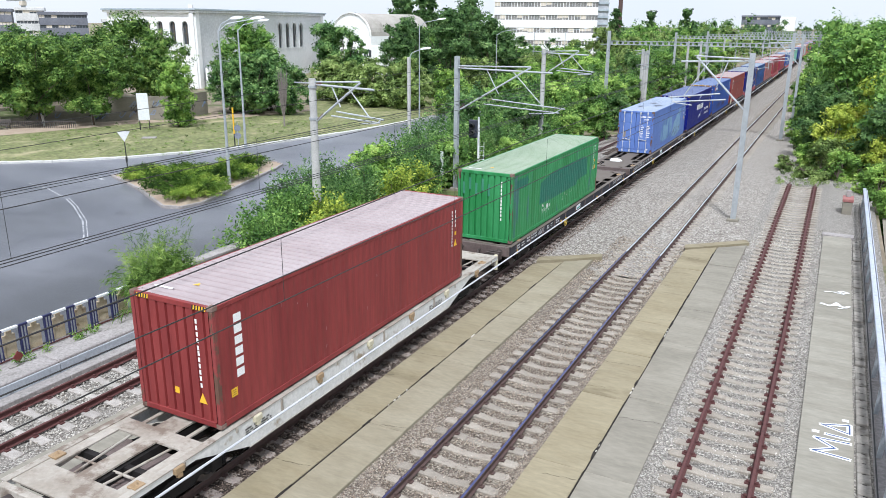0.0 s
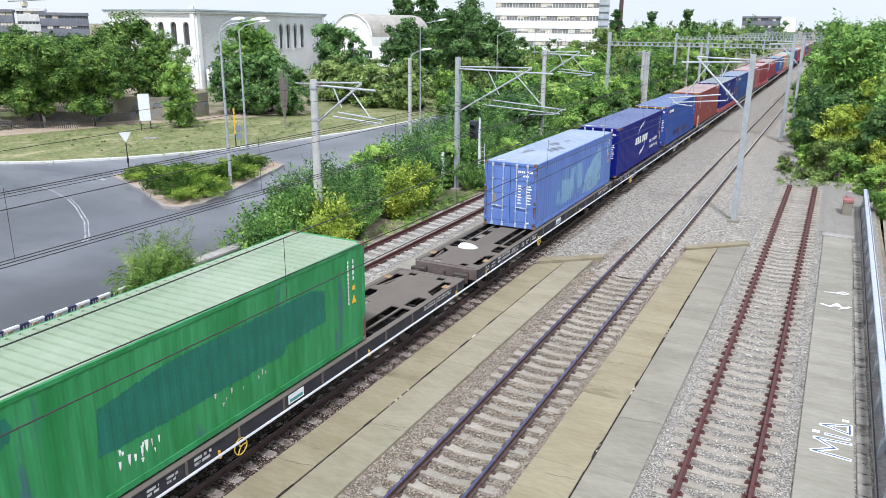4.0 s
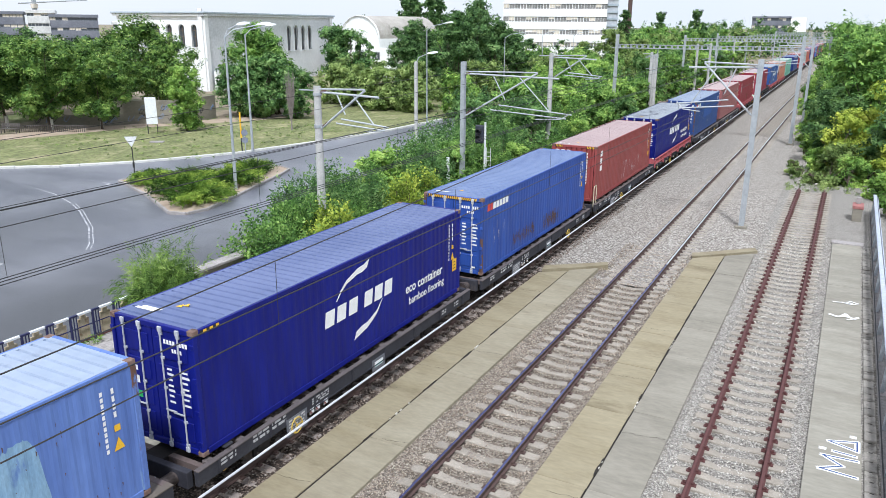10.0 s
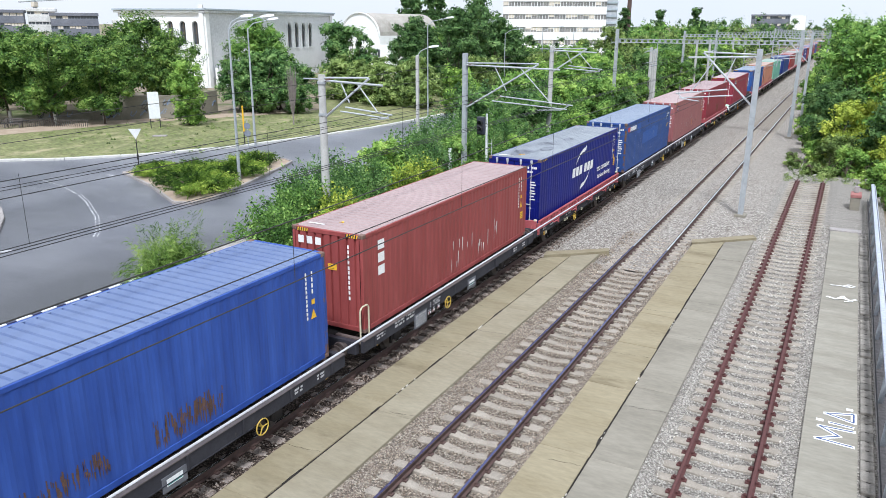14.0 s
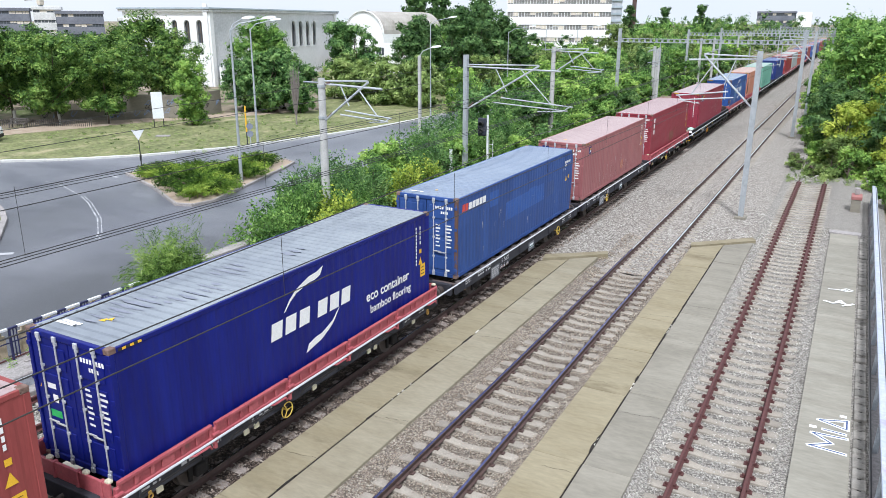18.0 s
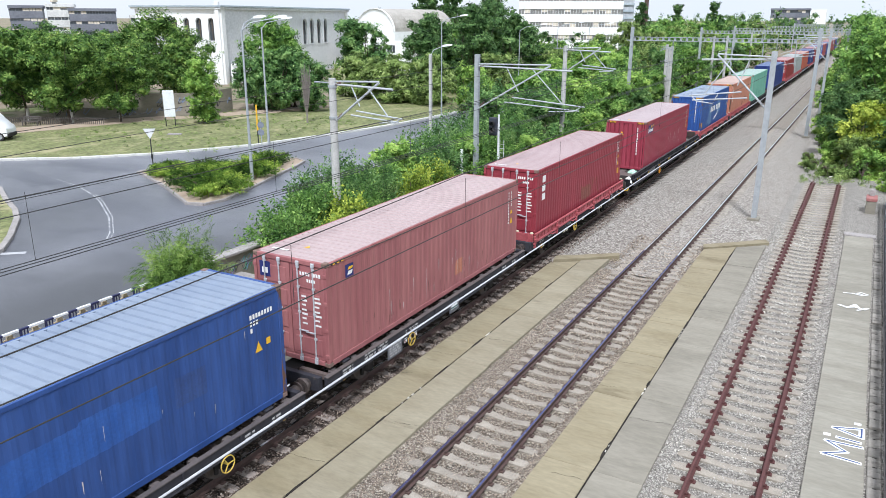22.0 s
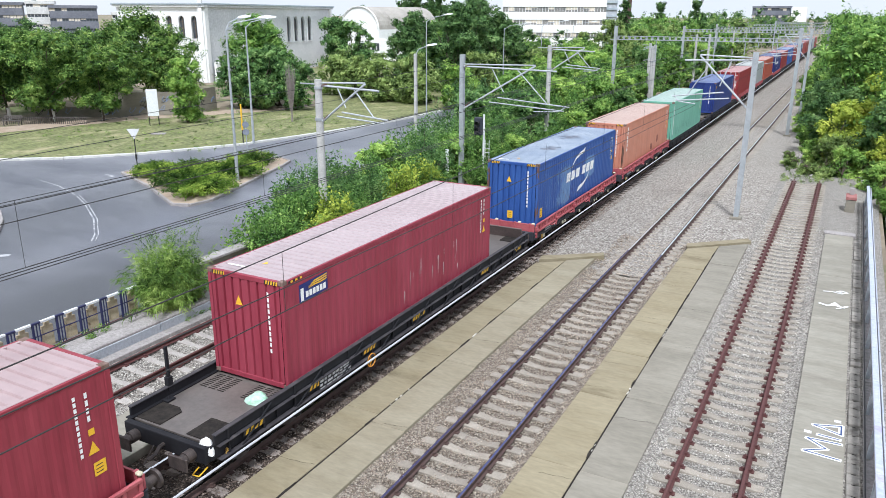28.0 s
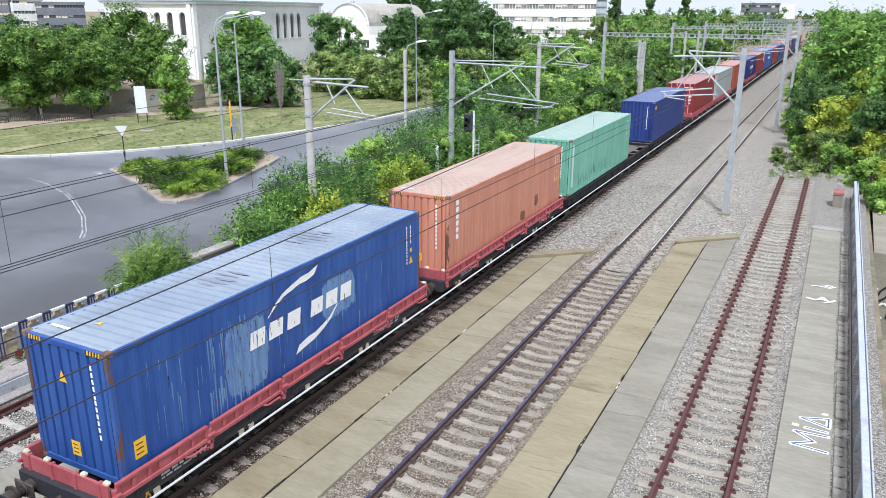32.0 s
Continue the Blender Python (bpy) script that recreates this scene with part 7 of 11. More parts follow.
portal(75.6, -8.5, 8.1, 8.0, 9.3, "grey steel catenary portal spanning the tracks")
portal(112.0, -9.0, 9.2, 8.1, 8.9, "grey catenary portal farther down the line")
portal(140.0, -9.0, 9.2, 8.1, 8.9, "grey catenary portal far down the line")
portal(185.0, -9.5, 9.5, 8.1, 8.9, "grey catenary portal in the distance")
portal(250.0, -9.5, 9.5, 8.1, 8.9, "grey catenary portal in the far distance")
for x, y, t in ((-6.9, 86.0, 7.2), (-7.7, 88.5, 7.0), (-8.6, 91.0, 7.2), (-8.6, 120.0, 7.6), (-7.4, 124.0, 7.6), (-8.8, 160.0, 7.6)):
    round_mast(x, y, t, "pale concrete post in a group beside the line")


ALUMINIUM = material("bright_aluminium", (0.44, 0.45, 0.48, 1), (0.52, 0.53, 0.56, 1), 4.0, 0.4)


def strand_shape(pts, r, n=6):
    """One connected round strand through the points."""
    s = Shape()
    for p in pts:
        for k in range(n):
            a = 2 * math.pi * k / n
            s.v.append((p[0] + r * math.cos(a), p[1], p[2] + r * math.sin(a)))
    s.f = [(i * n + k, (i + 1) * n + k, (i + 1) * n + (k + 1) % n, i * n + (k + 1) % n) for i in range(len(pts) - 1) for k in range(n)]
    return s


def wire(name, label, x, zs, y0, y1, r=0.009, sag=0.0, x1=None):
    """A wire from y0 to y1 hung at the heights zs, in spans that sag a little."""
    pts = []
    n = 24
    for i in range(n + 1):
        f = i / n
        z = zs[0] + (zs[1] - zs[0]) * f - sag * 4 * (f * 2 % 1) * (1 - f * 2 % 1)
        pts.append((x + ((x1 if x1 is not None else x) - x) * f, y0 + (y1 - y0) * f, z))
    w = thing(name, None, label, "wire", "overhead wires")
    part("strand", strand_shape(pts, r), ALUMINIUM if name == "earth_wire" else WIRE, w)
    return w


def droppers(w, x, y0, y1, step, zt, zb):
    y = y0
    while y < y1:
        part("dropper", Shape().cyl((x, y, zb), (x, y, zt), 0.0045, n=4), WIRE, w)
        y += step


w = wire("messenger_wire", "dark messenger wire above the middle track", 5.43, (6.92, 7.3), -6, 42.2, sag=0.12)
droppers(w, 5.43, 2.6, 42, 5.6, 6.9, 5.95)
wire("contact_wire", "dark contact wire above the middle track", 5.43, (6.05, 5.75), -6, 42.2)
wire("contact_wire", "second dark wire above the middle track", 5.43, (6.5, 5.95), -6, 42.2)
w = wire("messenger_wire", "dark messenger wire above the train", 0.0, (7.18, 7.35), -6, 75.0, sag=0.1)
droppers(w, 0.0, 1.2, 74, 6.4, 7.2, 5.94)
for dz in (0.0, -0.07, -0.15):
    wire("contact_wire", "dark contact wire above the train", 0.0 + dz * 0.8, (5.95 + dz, 5.97 + dz), -6, 75.0)
wire("feeder_wire", "thin dark feeder wire above the train", 0.0, (6.8, 6.95), -6, 75.0, 0.009)
wire("messenger_wire", "dark messenger wire above the siding", -5.4, (6.7, 7.4), -6, 57.0)
wire("contact_wire", "dark contact wire above the siding", -5.4, (5.86, 5.80), -6, 57.0)
wire("contact_wire", "thin second wire above the siding", -5.4, (5.78, 5.74), -6, 57.0, 0.009)
wire("feeder_wire", "thin wire along the concrete masts", -8.9, (6.6, 7.6), -6, 57.2, 0.010)
wire("earth_wire", "bright aluminium conductor hung along the steel masts", 7.64, (6.06, 6.05), -6, 42.2, 0.0125)
wire("earth_wire", "bright aluminium conductor farther along", 7.64, (6.0, 6.2), 42.2, 92.5, 0.0135)
for x, z in ((5.43, 5.9), (5.43, 7.0), (0.0, 5.9), (0.0, 7.1), (-5.4, 5.9)):
    wire("contact_wire", "dark overhead wire far along the line", x, (z, z), 75.0 if x == 0 else 42.2 if x > 0 else 57, 250, 0.013)

# colour light signal with its ladder
SIGNAL_DARK = material("dark_signal_paint", (0.030, 0.034, 0.05, 1), (0.04, 0.045, 0.06, 1), 5.0, 0.5)
sg = thing("railway_signal", pose(-7.85, 43.9, 0), "white signal post with a dark two-lamp head and a ladder", "signal")
part("post", Shape().cyl((0, 0, -0.3), (0, 0, 4.2), 0.07, n=10), FENCE_WHITE, sg, "white post", smooth=40)
hd = part("signal_head", Shape().box(-0.66, -0.14, 2.85, -0.06, 0.10, 4.0, 0.06), SIGNAL_DARK, sg, "dark two-lamp signal head")
for z in (3.25, 3.65):
    part("hood", Shape().cyl((-0.36, -0.14, z), (-0.36, -0.38, z - 0.03), 0.15, 0.16, n=12, caps=False), BLACK, hd)
    part("lens", Shape().cyl((-0.36, -0.13, z), (-0.36, -0.15, z), 0.13, n=12), glass_material("dark_lens"), hd)
ld = part("ladder", Shape().cyl((0.18, -0.1, -0.2), (0.12, -0.02, 2.6), 0.018, n=5).cyl((0.46, -0.1, -0.2), (0.40, -0.02, 2.6), 0.018, n=5), FENCE_WHITE, sg, "white rung ladder")
for i in range(9):
    part("rung", Shape().cyl((0.16, -0.08, 0.1 + i * 0.28), (0.46, -0.08, 0.1 + i * 0.28), 0.014, n=5), FENCE_WHITE, ld)
mp = thing("marker_post", pose(-9.0, 41.0, 0), "short white marker board beside the steel mast", "post")
part("board", Shape().box(-0.1, -0.03, 0.8, 0.12, 0.03, 2.3, 0.01), FENCE_WHITE, mp)
part("stake", Shape().cyl((0, 0, -0.3), (0, 0, 0.9), 0.03), STEEL_GREY, mp)
for x, y in ((-3.7, 38.3),):
    gp = thing("marker_post", pose(x, y, 0), "short dark steel post between the tracks", "post")
    part("stake", Shape().box(-0.05, -0.05, -0.3, 0.05, 0.05, 1.3, 0.008), BLACK if y < 20 else STEEL_GREY, gp)
# ---------------------------------------------------------------- street and green on the left
ROAD_Z = -0.13
GRASS = material("dry_grass", (0.128, 0.150, 0.052, 1), (0.222, 0.230, 0.098, 1), 0.5, 0.95, bump=0.06, bump_scale=14, stain=(0.370, 0.330, 0.190, 1), stain_scale=0.45, stain_at=0.52, soft_edge=0.18, grain=0.5, stretch=(1.0, 0.6, 1))
PATH = material("bare_earth_path", (0.34, 0.26, 0.19, 1), (0.42, 0.34, 0.26, 1), 1.0, 0.95, bump=0.02, bump_scale=10)


def flat(name, pts, z, mat, label, category, depth=0.0, kind="structure"):
    s = Shape()
    if depth:
        s.prism(pts, 2, z - depth, z)
    else:
        s.add([(a, b, z) for a, b in pts], [tuple(range(len(pts)))])
    return tagged(part(name, s, mat), label, category, kind=kind)


EDGE = [(-120, -20), (-62, 14), (-50, 25.5), (-42.0, 32.6), (-38.4, 35.5), (-35.1, 39.4), (-33.0, 43.1), (-31.3, 46.4), (-30.4, 50.4), (-29.6, 53.9), (-28.5, 59.6), (-27.9, 64.7), (-27.6, 75), (-29, 100), (-34, 150)]
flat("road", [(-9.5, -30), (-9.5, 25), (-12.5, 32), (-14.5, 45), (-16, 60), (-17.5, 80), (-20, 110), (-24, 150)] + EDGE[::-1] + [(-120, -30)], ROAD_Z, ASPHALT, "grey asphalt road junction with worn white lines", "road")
flat("grass_verge", EDGE + [(-60, 170), (-80, 120), (-42, 72), (-44, 64), (-50.4, 52.6), (-52.2, 46), (-54, 40), (-75, 25), (-130, -10)], 0.0, GRASS, "dry yellow-green mown grass along the road", "grass")
flat("footpath", [(-54, 40), (-52.2, 46), (-50.4, 52.6), (-44, 64), (-42, 72), (-44.5, 73), (-47.5, 64), (-53, 54.5), (-56, 47), (-58, 40), (-80, 26), (-75, 25)], 0.008, PATH, "bare earth footpath behind the grass", "path")


def kerb_line(pts, label, mat=CONCRETE_PALE, w=0.16, z0=-0.4, z1=0.03, piece=1.0, seed=1):
    """A line of kerbstones along a bent line."""
    k = thing("road_kerb", None, label, "kerb", kind="structure")
    rng = random.Random(seed)
    for (ax, ay), (bx, by) in zip(pts[:-1], pts[1:]):
        L = math.hypot(bx - ax, by - ay)
        n = max(1, int(L / piece))
        ang = math.degrees(math.atan2(by - ay, bx - ax))
        me = Shape().box(-L / n / 2 + 0.006, -w / 2, z0, L / n / 2 - 0.006, w / 2, z1, 0.02).mesh("kerb_stone", mat)
        for i in range(n):
            f = (i + 0.5) / n
            part("kerb_stone", me, None, k, at=pose(ax + (bx - ax) * f, ay + (by - ay) * f, rng.uniform(-0.015, 0.015), 0, 0, ang + rng.uniform(-0.6, 0.6)))
    return k


KERB_WHITE = material("limewashed_kerb", (0.50, 0.50, 0.47, 1), (0.60, 0.60, 0.57, 1), 2.0, 0.85, stain=(0.32, 0.30, 0.26, 1), stain_scale=1.5, stain_at=0.6)
kerb_line(EDGE[2:13], "pale limewashed kerbstones between road and grass", KERB_WHITE, w=0.34, piece=1.2, seed=2)
ISLAND = [(-30.2, 33.9), (-27.5, 32.8), (-25.0, 31.7), (-20.4, 29.2), (-19.4, 29.5), (-19.2, 31.0), (-19.9, 33.4), (-21.2, 37.5), (-22.3, 41.0), (-23.0, 42.8), (-24.2, 43.4), (-27, 40.5), (-30.2, 35.5)]
flat("traffic_island", ISLAND, -0.02, PATH, "planted traffic island with bare sandy soil", "island", depth=0.3)
kerb_line(ISLAND + ISLAND[:1], "pale kerbstones round the planted traffic island", piece=0.9, seed=3)
ROTARY = [(-33.5, 26.3), (-30.3, 24.7), (-27.3, 23.4), (-25.4, 22.3), (-22.5, 20.1), (-20.8, 18.6), (-19.6, 15.5), (-20.5, 9), (-26, 3), (-34, 3), (-41, 9), (-43, 17), (-40, 24)]
flat("rotary_island", ROTARY, 0.0, GRASS, "grass centre of the roundabout", "island", depth=0.3)
kerb_line(ROTARY + ROTARY[:1], "pale kerbstones round the centre of the roundabout", piece=1.0, w=0.3, seed=4)


def painted_line(pts, w, label):
    s = Shape()
    n = len(pts)
    for i, (x, y) in enumerate(pts):
        a, b = pts[max(0, i - 1)], pts[min(n - 1, i + 1)]
        dx, dy = b[0] - a[0], b[1] - a[1]
        L = math.hypot(dx, dy)
        for s_ in (-1, 1):
            s.v.append((x - dy / L * w / 2 * s_, y + dx / L * w / 2 * s_, ROAD_Z + 0.006))
    s.f = [(2 * i, 2 * i + 1, 2 * i + 3, 2 * i + 2) for i in range(n - 1)]
    return tagged(part("road_line", s, ROAD_PAINT), label, "road marking", kind="structure")


ROAD_PAINT = material("worn_road_paint", (0.36, 0.365, 0.38, 1), (0.44, 0.445, 0.46, 1), 3.0, 0.8, stain=(0.19, 0.195, 0.215, 1), stain_scale=1.2, stain_at=0.50)
ARC = [(-33.0, 29.9), (-30.4, 29.4), (-27.2, 28.2), (-25.2, 27.2), (-23.2, 26.0), (-21.7, 25.1), (-20.4, 24.1), (-19.2, 23.2), (-18.4, 22.4)]
painted_line([(x - 0.03, y - 0.04) for x, y in ARC], 0.07, "worn white curved lane line")
painted_line([(x + 0.08, y + 0.09) for x, y in ARC[2:]], 0.05, "worn white curved lane line beside another")
painted_line([(-20.5, 18.4), (-19.7, 19.1)], 0.35, "short white road dash")
painted_line([(-30.9, 33.2), (-29.9, 33.0)], 0.3, "short white road dash by the island")


def street_lamp(x, y, h, arms, label, base_mat=STEEL_GREY, concrete=False, r=0.09):
    """A tall lamp post with bent arms; arms: (dx, dy) of each lantern."""
    l = thing("street_lamp", pose(x, y, 0), label, "street lamp", "street lamps")
    if concrete:
        part("post", Shape().box(-0.12, -0.12, -0.3, 0.12, 0.12, h, 0.03), POLE_CONCRETE, l)
    else:
        part("post", Shape().cyl((0, 0, -0.3), (0, 0, 2.2), r * 1.25, r * 1.1, n=12).cyl((0, 0, 2.2), (0, 0, h), r, r * 0.6, n=12), base_mat, l, smooth=40)
        part("hatch", Shape().box(-0.05, -r * 1.3, 0.6, 0.05, -r * 1.05, 0.95, 0.008), base_mat, l)
    for dx, dy in arms:
        n = math.hypot(dx, dy)
        a = part("arm", Shape().tube([(0, 0, h - 0.1), (dx * 0.25, dy * 0.25, h + 0.35), (dx * 0.9, dy * 0.9, h + 0.62)], 0.035, 7), base_mat, l, smooth=40)
        ux, uy = dx / n, dy / n
        s = Shape()
        for k, (t, wd, ht) in enumerate(((0.0, 0.07, 0.05), (0.15, 0.14, 0.10), (0.6, 0.17, 0.12), (0.85, 0.10, 0.07))):
            px, py, pz = dx * 0.9 + ux * t, dy * 0.9 + uy * t, h + 0.64 + t * 0.12
            for c, e in ((-1, -0.4), (-0.7, 1), (0.7, 1), (1, -0.4)):
                s.v.append((px - uy * wd * c, py + ux * wd * c, pz + ht * e))
        for k in range(3):
            for j in range(4):
                s.f.append((k * 4 + j, k * 4 + (j + 1) % 4, k * 4 + 4 + (j + 1) % 4, k * 4 + 4 + j))
        s.f += [(3, 2, 1, 0), (12, 13, 14, 15)]
        part("lantern", s, FENCE_WHITE, a, "pale lantern")
    return l


street_lamp(-21.5, 35.7, 9.4, [(0.3, 0.9), (1.6, 1.4)], "tall grey twin-arm street lamp on the traffic island")
street_lamp(-30.8, 47.7, 9.3, [(1.5, 1.0)], "tall grey street lamp by the grass")
street_lamp(-19.4, 55.1, 7.2, [(0.9, 0.5)], "square concrete lamp post with a short arm", concrete=True)
street_lamp(-27.0, 70.5, 9.6, [(1.8, 1.0)], "slim grey street lamp behind the bushes", r=0.07)
street_lamp(-27.6, 92.0, 8.6, [(2.6, 1.2)], "slim grey street lamp with a long arm", r=0.07)
street_lamp(-27.8, 106.0, 8.8, [(3.0, 1.4)], "slim grey street lamp with a long arm farther off", r=0.07)
street_lamp(-28.5, 122.0, 8.6, [(3.0, 1.4)], "slim grey street lamp far down the road", r=0.07)

# signs
SIGN_BACK = material("weathered_sign_back", (0.62, 0.63, 0.64, 1), (0.70, 0.71, 0.72, 1), 4.0, 0.5)
SIGN_SLATE = material("slate_sign_back", (0.16, 0.18, 0.22, 1), (0.22, 0.24, 0.28, 1), 4.0, 0.5)
gs = thing("give_way_sign", pose(-30.4, 35.4, 0), "pale triangular give-way sign on a dark post", "traffic sign")
part("post", Shape().cyl((0, 0, -0.3), (0, 0, 2.3), 0.035), BLACK, gs)
part("plate", Shape().prism([(-0.42, 2.72), (0.42, 2.72), (0.0, 2.0)], 1, -0.05, -0.035), SIGN_BACK, gs, "pale triangular plate")
part("bracket", Shape().box(-0.06, -0.06, 0.6, 0.06, 0.06, 0.95, 0.01), BLACK, gs)
gs.rotation_euler = (0, 0, radians(40))
for x, y, h in ((-30.0, 46.0, 1.7),):
    ts = thing("traffic_sign", pose(x, y, 0, 0, 0, 35), "round road signs seen from behind on a steel post", "traffic sign")
    part("post", Shape().cyl((0, 0, -0.3), (0, 0, h + 0.5), 0.035), STEEL_GREY, ts)
    for z in (h - 0.55, h + 0.05):
        part("plate", Shape().cyl((0, -0.05, z), (0, -0.07, z), 0.26, n=18), SIGN_SLATE, ts, "round plate")
yb = thing("bollard", pose(-31.3, 47.0, 0), "slim yellow plastic marker post", "bollard")
part("post", Shape().cyl((0, 0, -0.2), (0, 0, 1.1), 0.05, n=10), BLACK, yb, "dark foot")
part("sleeve", Shape().cyl((0, 0, 1.1), (0, 0, 3.2), 0.065, n=10), YELLOW, yb, "yellow sleeve")
bb = thing("notice_board", pose(-45.7, 50.6, 0, 0, 0, 50), "tall blank white notice board on two dark legs", "notice board")
part("board", Shape().box(-0.5, -0.04, 0.9, 0.5, 0.04, 3.4, 0.015), FENCE_WHITE, bb)
for x in (-0.42, 0.42):
    part("leg", Shape().box(x - 0.04, -0.04, -0.1, x + 0.04, 0.04, 0.9), BLACK, bb)

# sprayed boundary wall and garden fence
bw = thing("boundary_wall", None, "grey concrete boundary wall with dark scrawls", "wall")
WALLPTS = [(-62, 49.5), (-57, 52.5), (-54.5, 54.0), (-51.5, 56.0), (-49.5, 57.3), (-50.7, 63.9)]
rng = random.Random(3)
for i, ((ax, ay), (bx, by)) in enumerate(zip(WALLPTS[:-1], WALLPTS[1:])):
    L, ang = math.hypot(bx - ax, by - ay), math.degrees(math.atan2(by - ay, bx - ax))
    hgt = 0.9 if i < 2 else 2.4
    pn = part("wall_panel", Shape().box(-L / 2, -0.1, -0.3, L / 2, 0.1, hgt, 0.02), CONCRETE, bw, at=pose((ax + bx) / 2, (ay + by) / 2, 0, 0, 0, ang))
    for j in range(5):
        x0, z0 = rng.uniform(-L / 2 + 0.5, L / 2 - 0.5), rng.uniform(0.5, hgt - 0.6)
        part("sprayed_stroke", Shape().tube([(x0 + 0.35 * math.cos(a * 1.1 + j), -0.105, z0 + 0.3 * math.sin(a * 1.5 + j)) for a in range(6)], 0.03, 4), BLACK if j % 2 else GRAF[3], pn)
BARK_FENCE = material("dark_weathered_wood", (0.07, 0.06, 0.055, 1), (0.11, 0.10, 0.09, 1), 3.0, 0.9)
gf = thing("garden_fence", None, "low weathered picket fence under the trees", "fence")
for i in range(70):
    part("picket", Shape().box(-64 + i * 0.17, 41.2 + i * 0.10, 0, -63.93 + i * 0.17, 41.23 + i * 0.10, 0.7), BARK_FENCE, gf)
part("fence_rail", Shape().tube([(-64, 41.22, 0.6), (-52.1, 48.2, 0.6)], 0.03, 5), BARK_FENCE, gf)
# ---------------------------------------------------------------- vehicles stopped by the footpath
MOVERS = []  # (object, rows of time and pose)
CAR_GLASS = glass_material("tinted_car_glass")
VAN_WHITE = material("white_van_paint", (0.74, 0.75, 0.76, 1), (0.79, 0.80, 0.81, 1), 1.0, 0.35, grain=0.03)
CAR_SILVER = material("pale_blue_car_paint", (0.42, 0.47, 0.52, 1), (0.48, 0.53, 0.58, 1), 1.0, 0.3, metal=0.3, grain=0.03)
TYRE = material("black_tyre", (0.02, 0.018, 0.018, 1), (0.03, 0.027, 0.027, 1), 6.0, 0.85)


def vehicle(name, label, category, profile, width, windows, wheels, wheel_r, paint, lamp_x, lamp_z):
    """A road vehicle pointing along local +x with its nose at x = 0; profile: (x, z) of its side outline."""
    v = thing(name, None, label, category)
    hw = width / 2
    s = Shape()
    n = len(profile)
    for y, k in ((-hw, 0.0), (-hw + 0.07, 0.05), (hw - 0.07, 0.05), (hw, 0.0)):
        cx, cz = sum(p[0] for p in profile) / n, sum(p[1] for p in profile) / n
        e = 0.965 if k == 0.0 else 1.0
        s.v += [(cx + (a - cx) * e, y, cz + (b - cz) * e) for a, b in profile]
    for j in range(3):
        s.f += [(j * n + i, j * n + (i + 1) % n, (j + 1) * n + (i + 1) % n, (j + 1) * n + i) for i in range(n)]
    s.f += [tuple(range(n))[::-1], tuple(range(3 * n, 4 * n))]
    body = part("body", s, paint, v, smooth=35)
    for poly in windows:
        for sy in (-1, 1):
            part("side_window", Shape().prism(poly, 1, sy * (hw + 0.004) - 0.006, sy * (hw + 0.004) + 0.006), CAR_GLASS, body, "dark side window")
            part("door_handle", Shape().box(poly[0][0] + 0.1, sy * (hw + 0.02) - 0.015, poly[0][1] - 0.22, poly[0][0] + 0.3, sy * (hw + 0.02) + 0.015, poly[0][1] - 0.18, 0.006), TYRE, body)
    for sy in (-1, 1):
        part("headlight", Shape().box(lamp_x - 0.25, sy * (hw - 0.2) - 0.17, lamp_z - 0.1, lamp_x + 0.02, sy * (hw - 0.2) + 0.17, lamp_z + 0.1, 0.04), FENCE_WHITE, body, "clear headlight")
        part("mirror", Shape().box(windows[0][1][0] - 0.16, sy * (hw + 0.12) - 0.09, windows[0][0][1] + 0.02, windows[0][1][0] - 0.06, sy * (hw + 0.12) + 0.09, windows[0][0][1] + 0.24, 0.03), TYRE, body)
        part("side_strip", Shape().box(profile[0][0] + 0.5, sy * (hw + 0.005) - 0.015, 0.50, -0.6, sy * (hw + 0.005) + 0.015, 0.60, 0.006), TYRE, body, "dark rubbing strip")
    part("bumper", Shape().box(-0.16, -hw + 0.05, 0.28, 0.05, hw - 0.05, 0.58, 0.05), TYRE, body, "dark bumper")
    turning = []
    for x in wheels:
        for sy in (-1, 1):
            w = part("wheel", Shape().cyl((0, -0.10, 0), (0, 0.10, 0), wheel_r, n=22), TYRE, v, "black tyre", at=pose(x, sy * (hw - 0.09), wheel_r), smooth=40)
            part("rim", Shape().cyl((0, -0.105, 0), (0, 0.105, 0), wheel_r * 0.62, n=16), STEEL_GREY, w, "steel rim")
            turning.append((w, x, sy * (hw - 0.09)))
    return v, turning


def drive(made, x, y, heading, wheel_r, t0, t1, run0, run1):
    """Rolls a vehicle along its heading; run: metres ahead of its stand at either end."""
    v, turning = made
    h = radians(heading)
    times = [0.0] + [t0 + (t1 - t0) * k / 60 for k in range(61)] + [32.0]
    def run(t):
        f = min(1.0, max(0.0, (t - t0) / (t1 - t0)))
        return run0 + (run1 - run0) * f * f * (3 - 2 * f)
    MOVERS.append((v, [(t, pose(x + run(t) * math.cos(h), y + run(t) * math.sin(h), 0.01, 0, 0, heading)) for t in times]))
    for w, wx, wy in turning:
        MOVERS.append((w, [(t, Matrix.Translation((wx, wy, wheel_r)) @ Matrix.Rotation(run(t) / wheel_r, 4, "Y")) for t in times]))


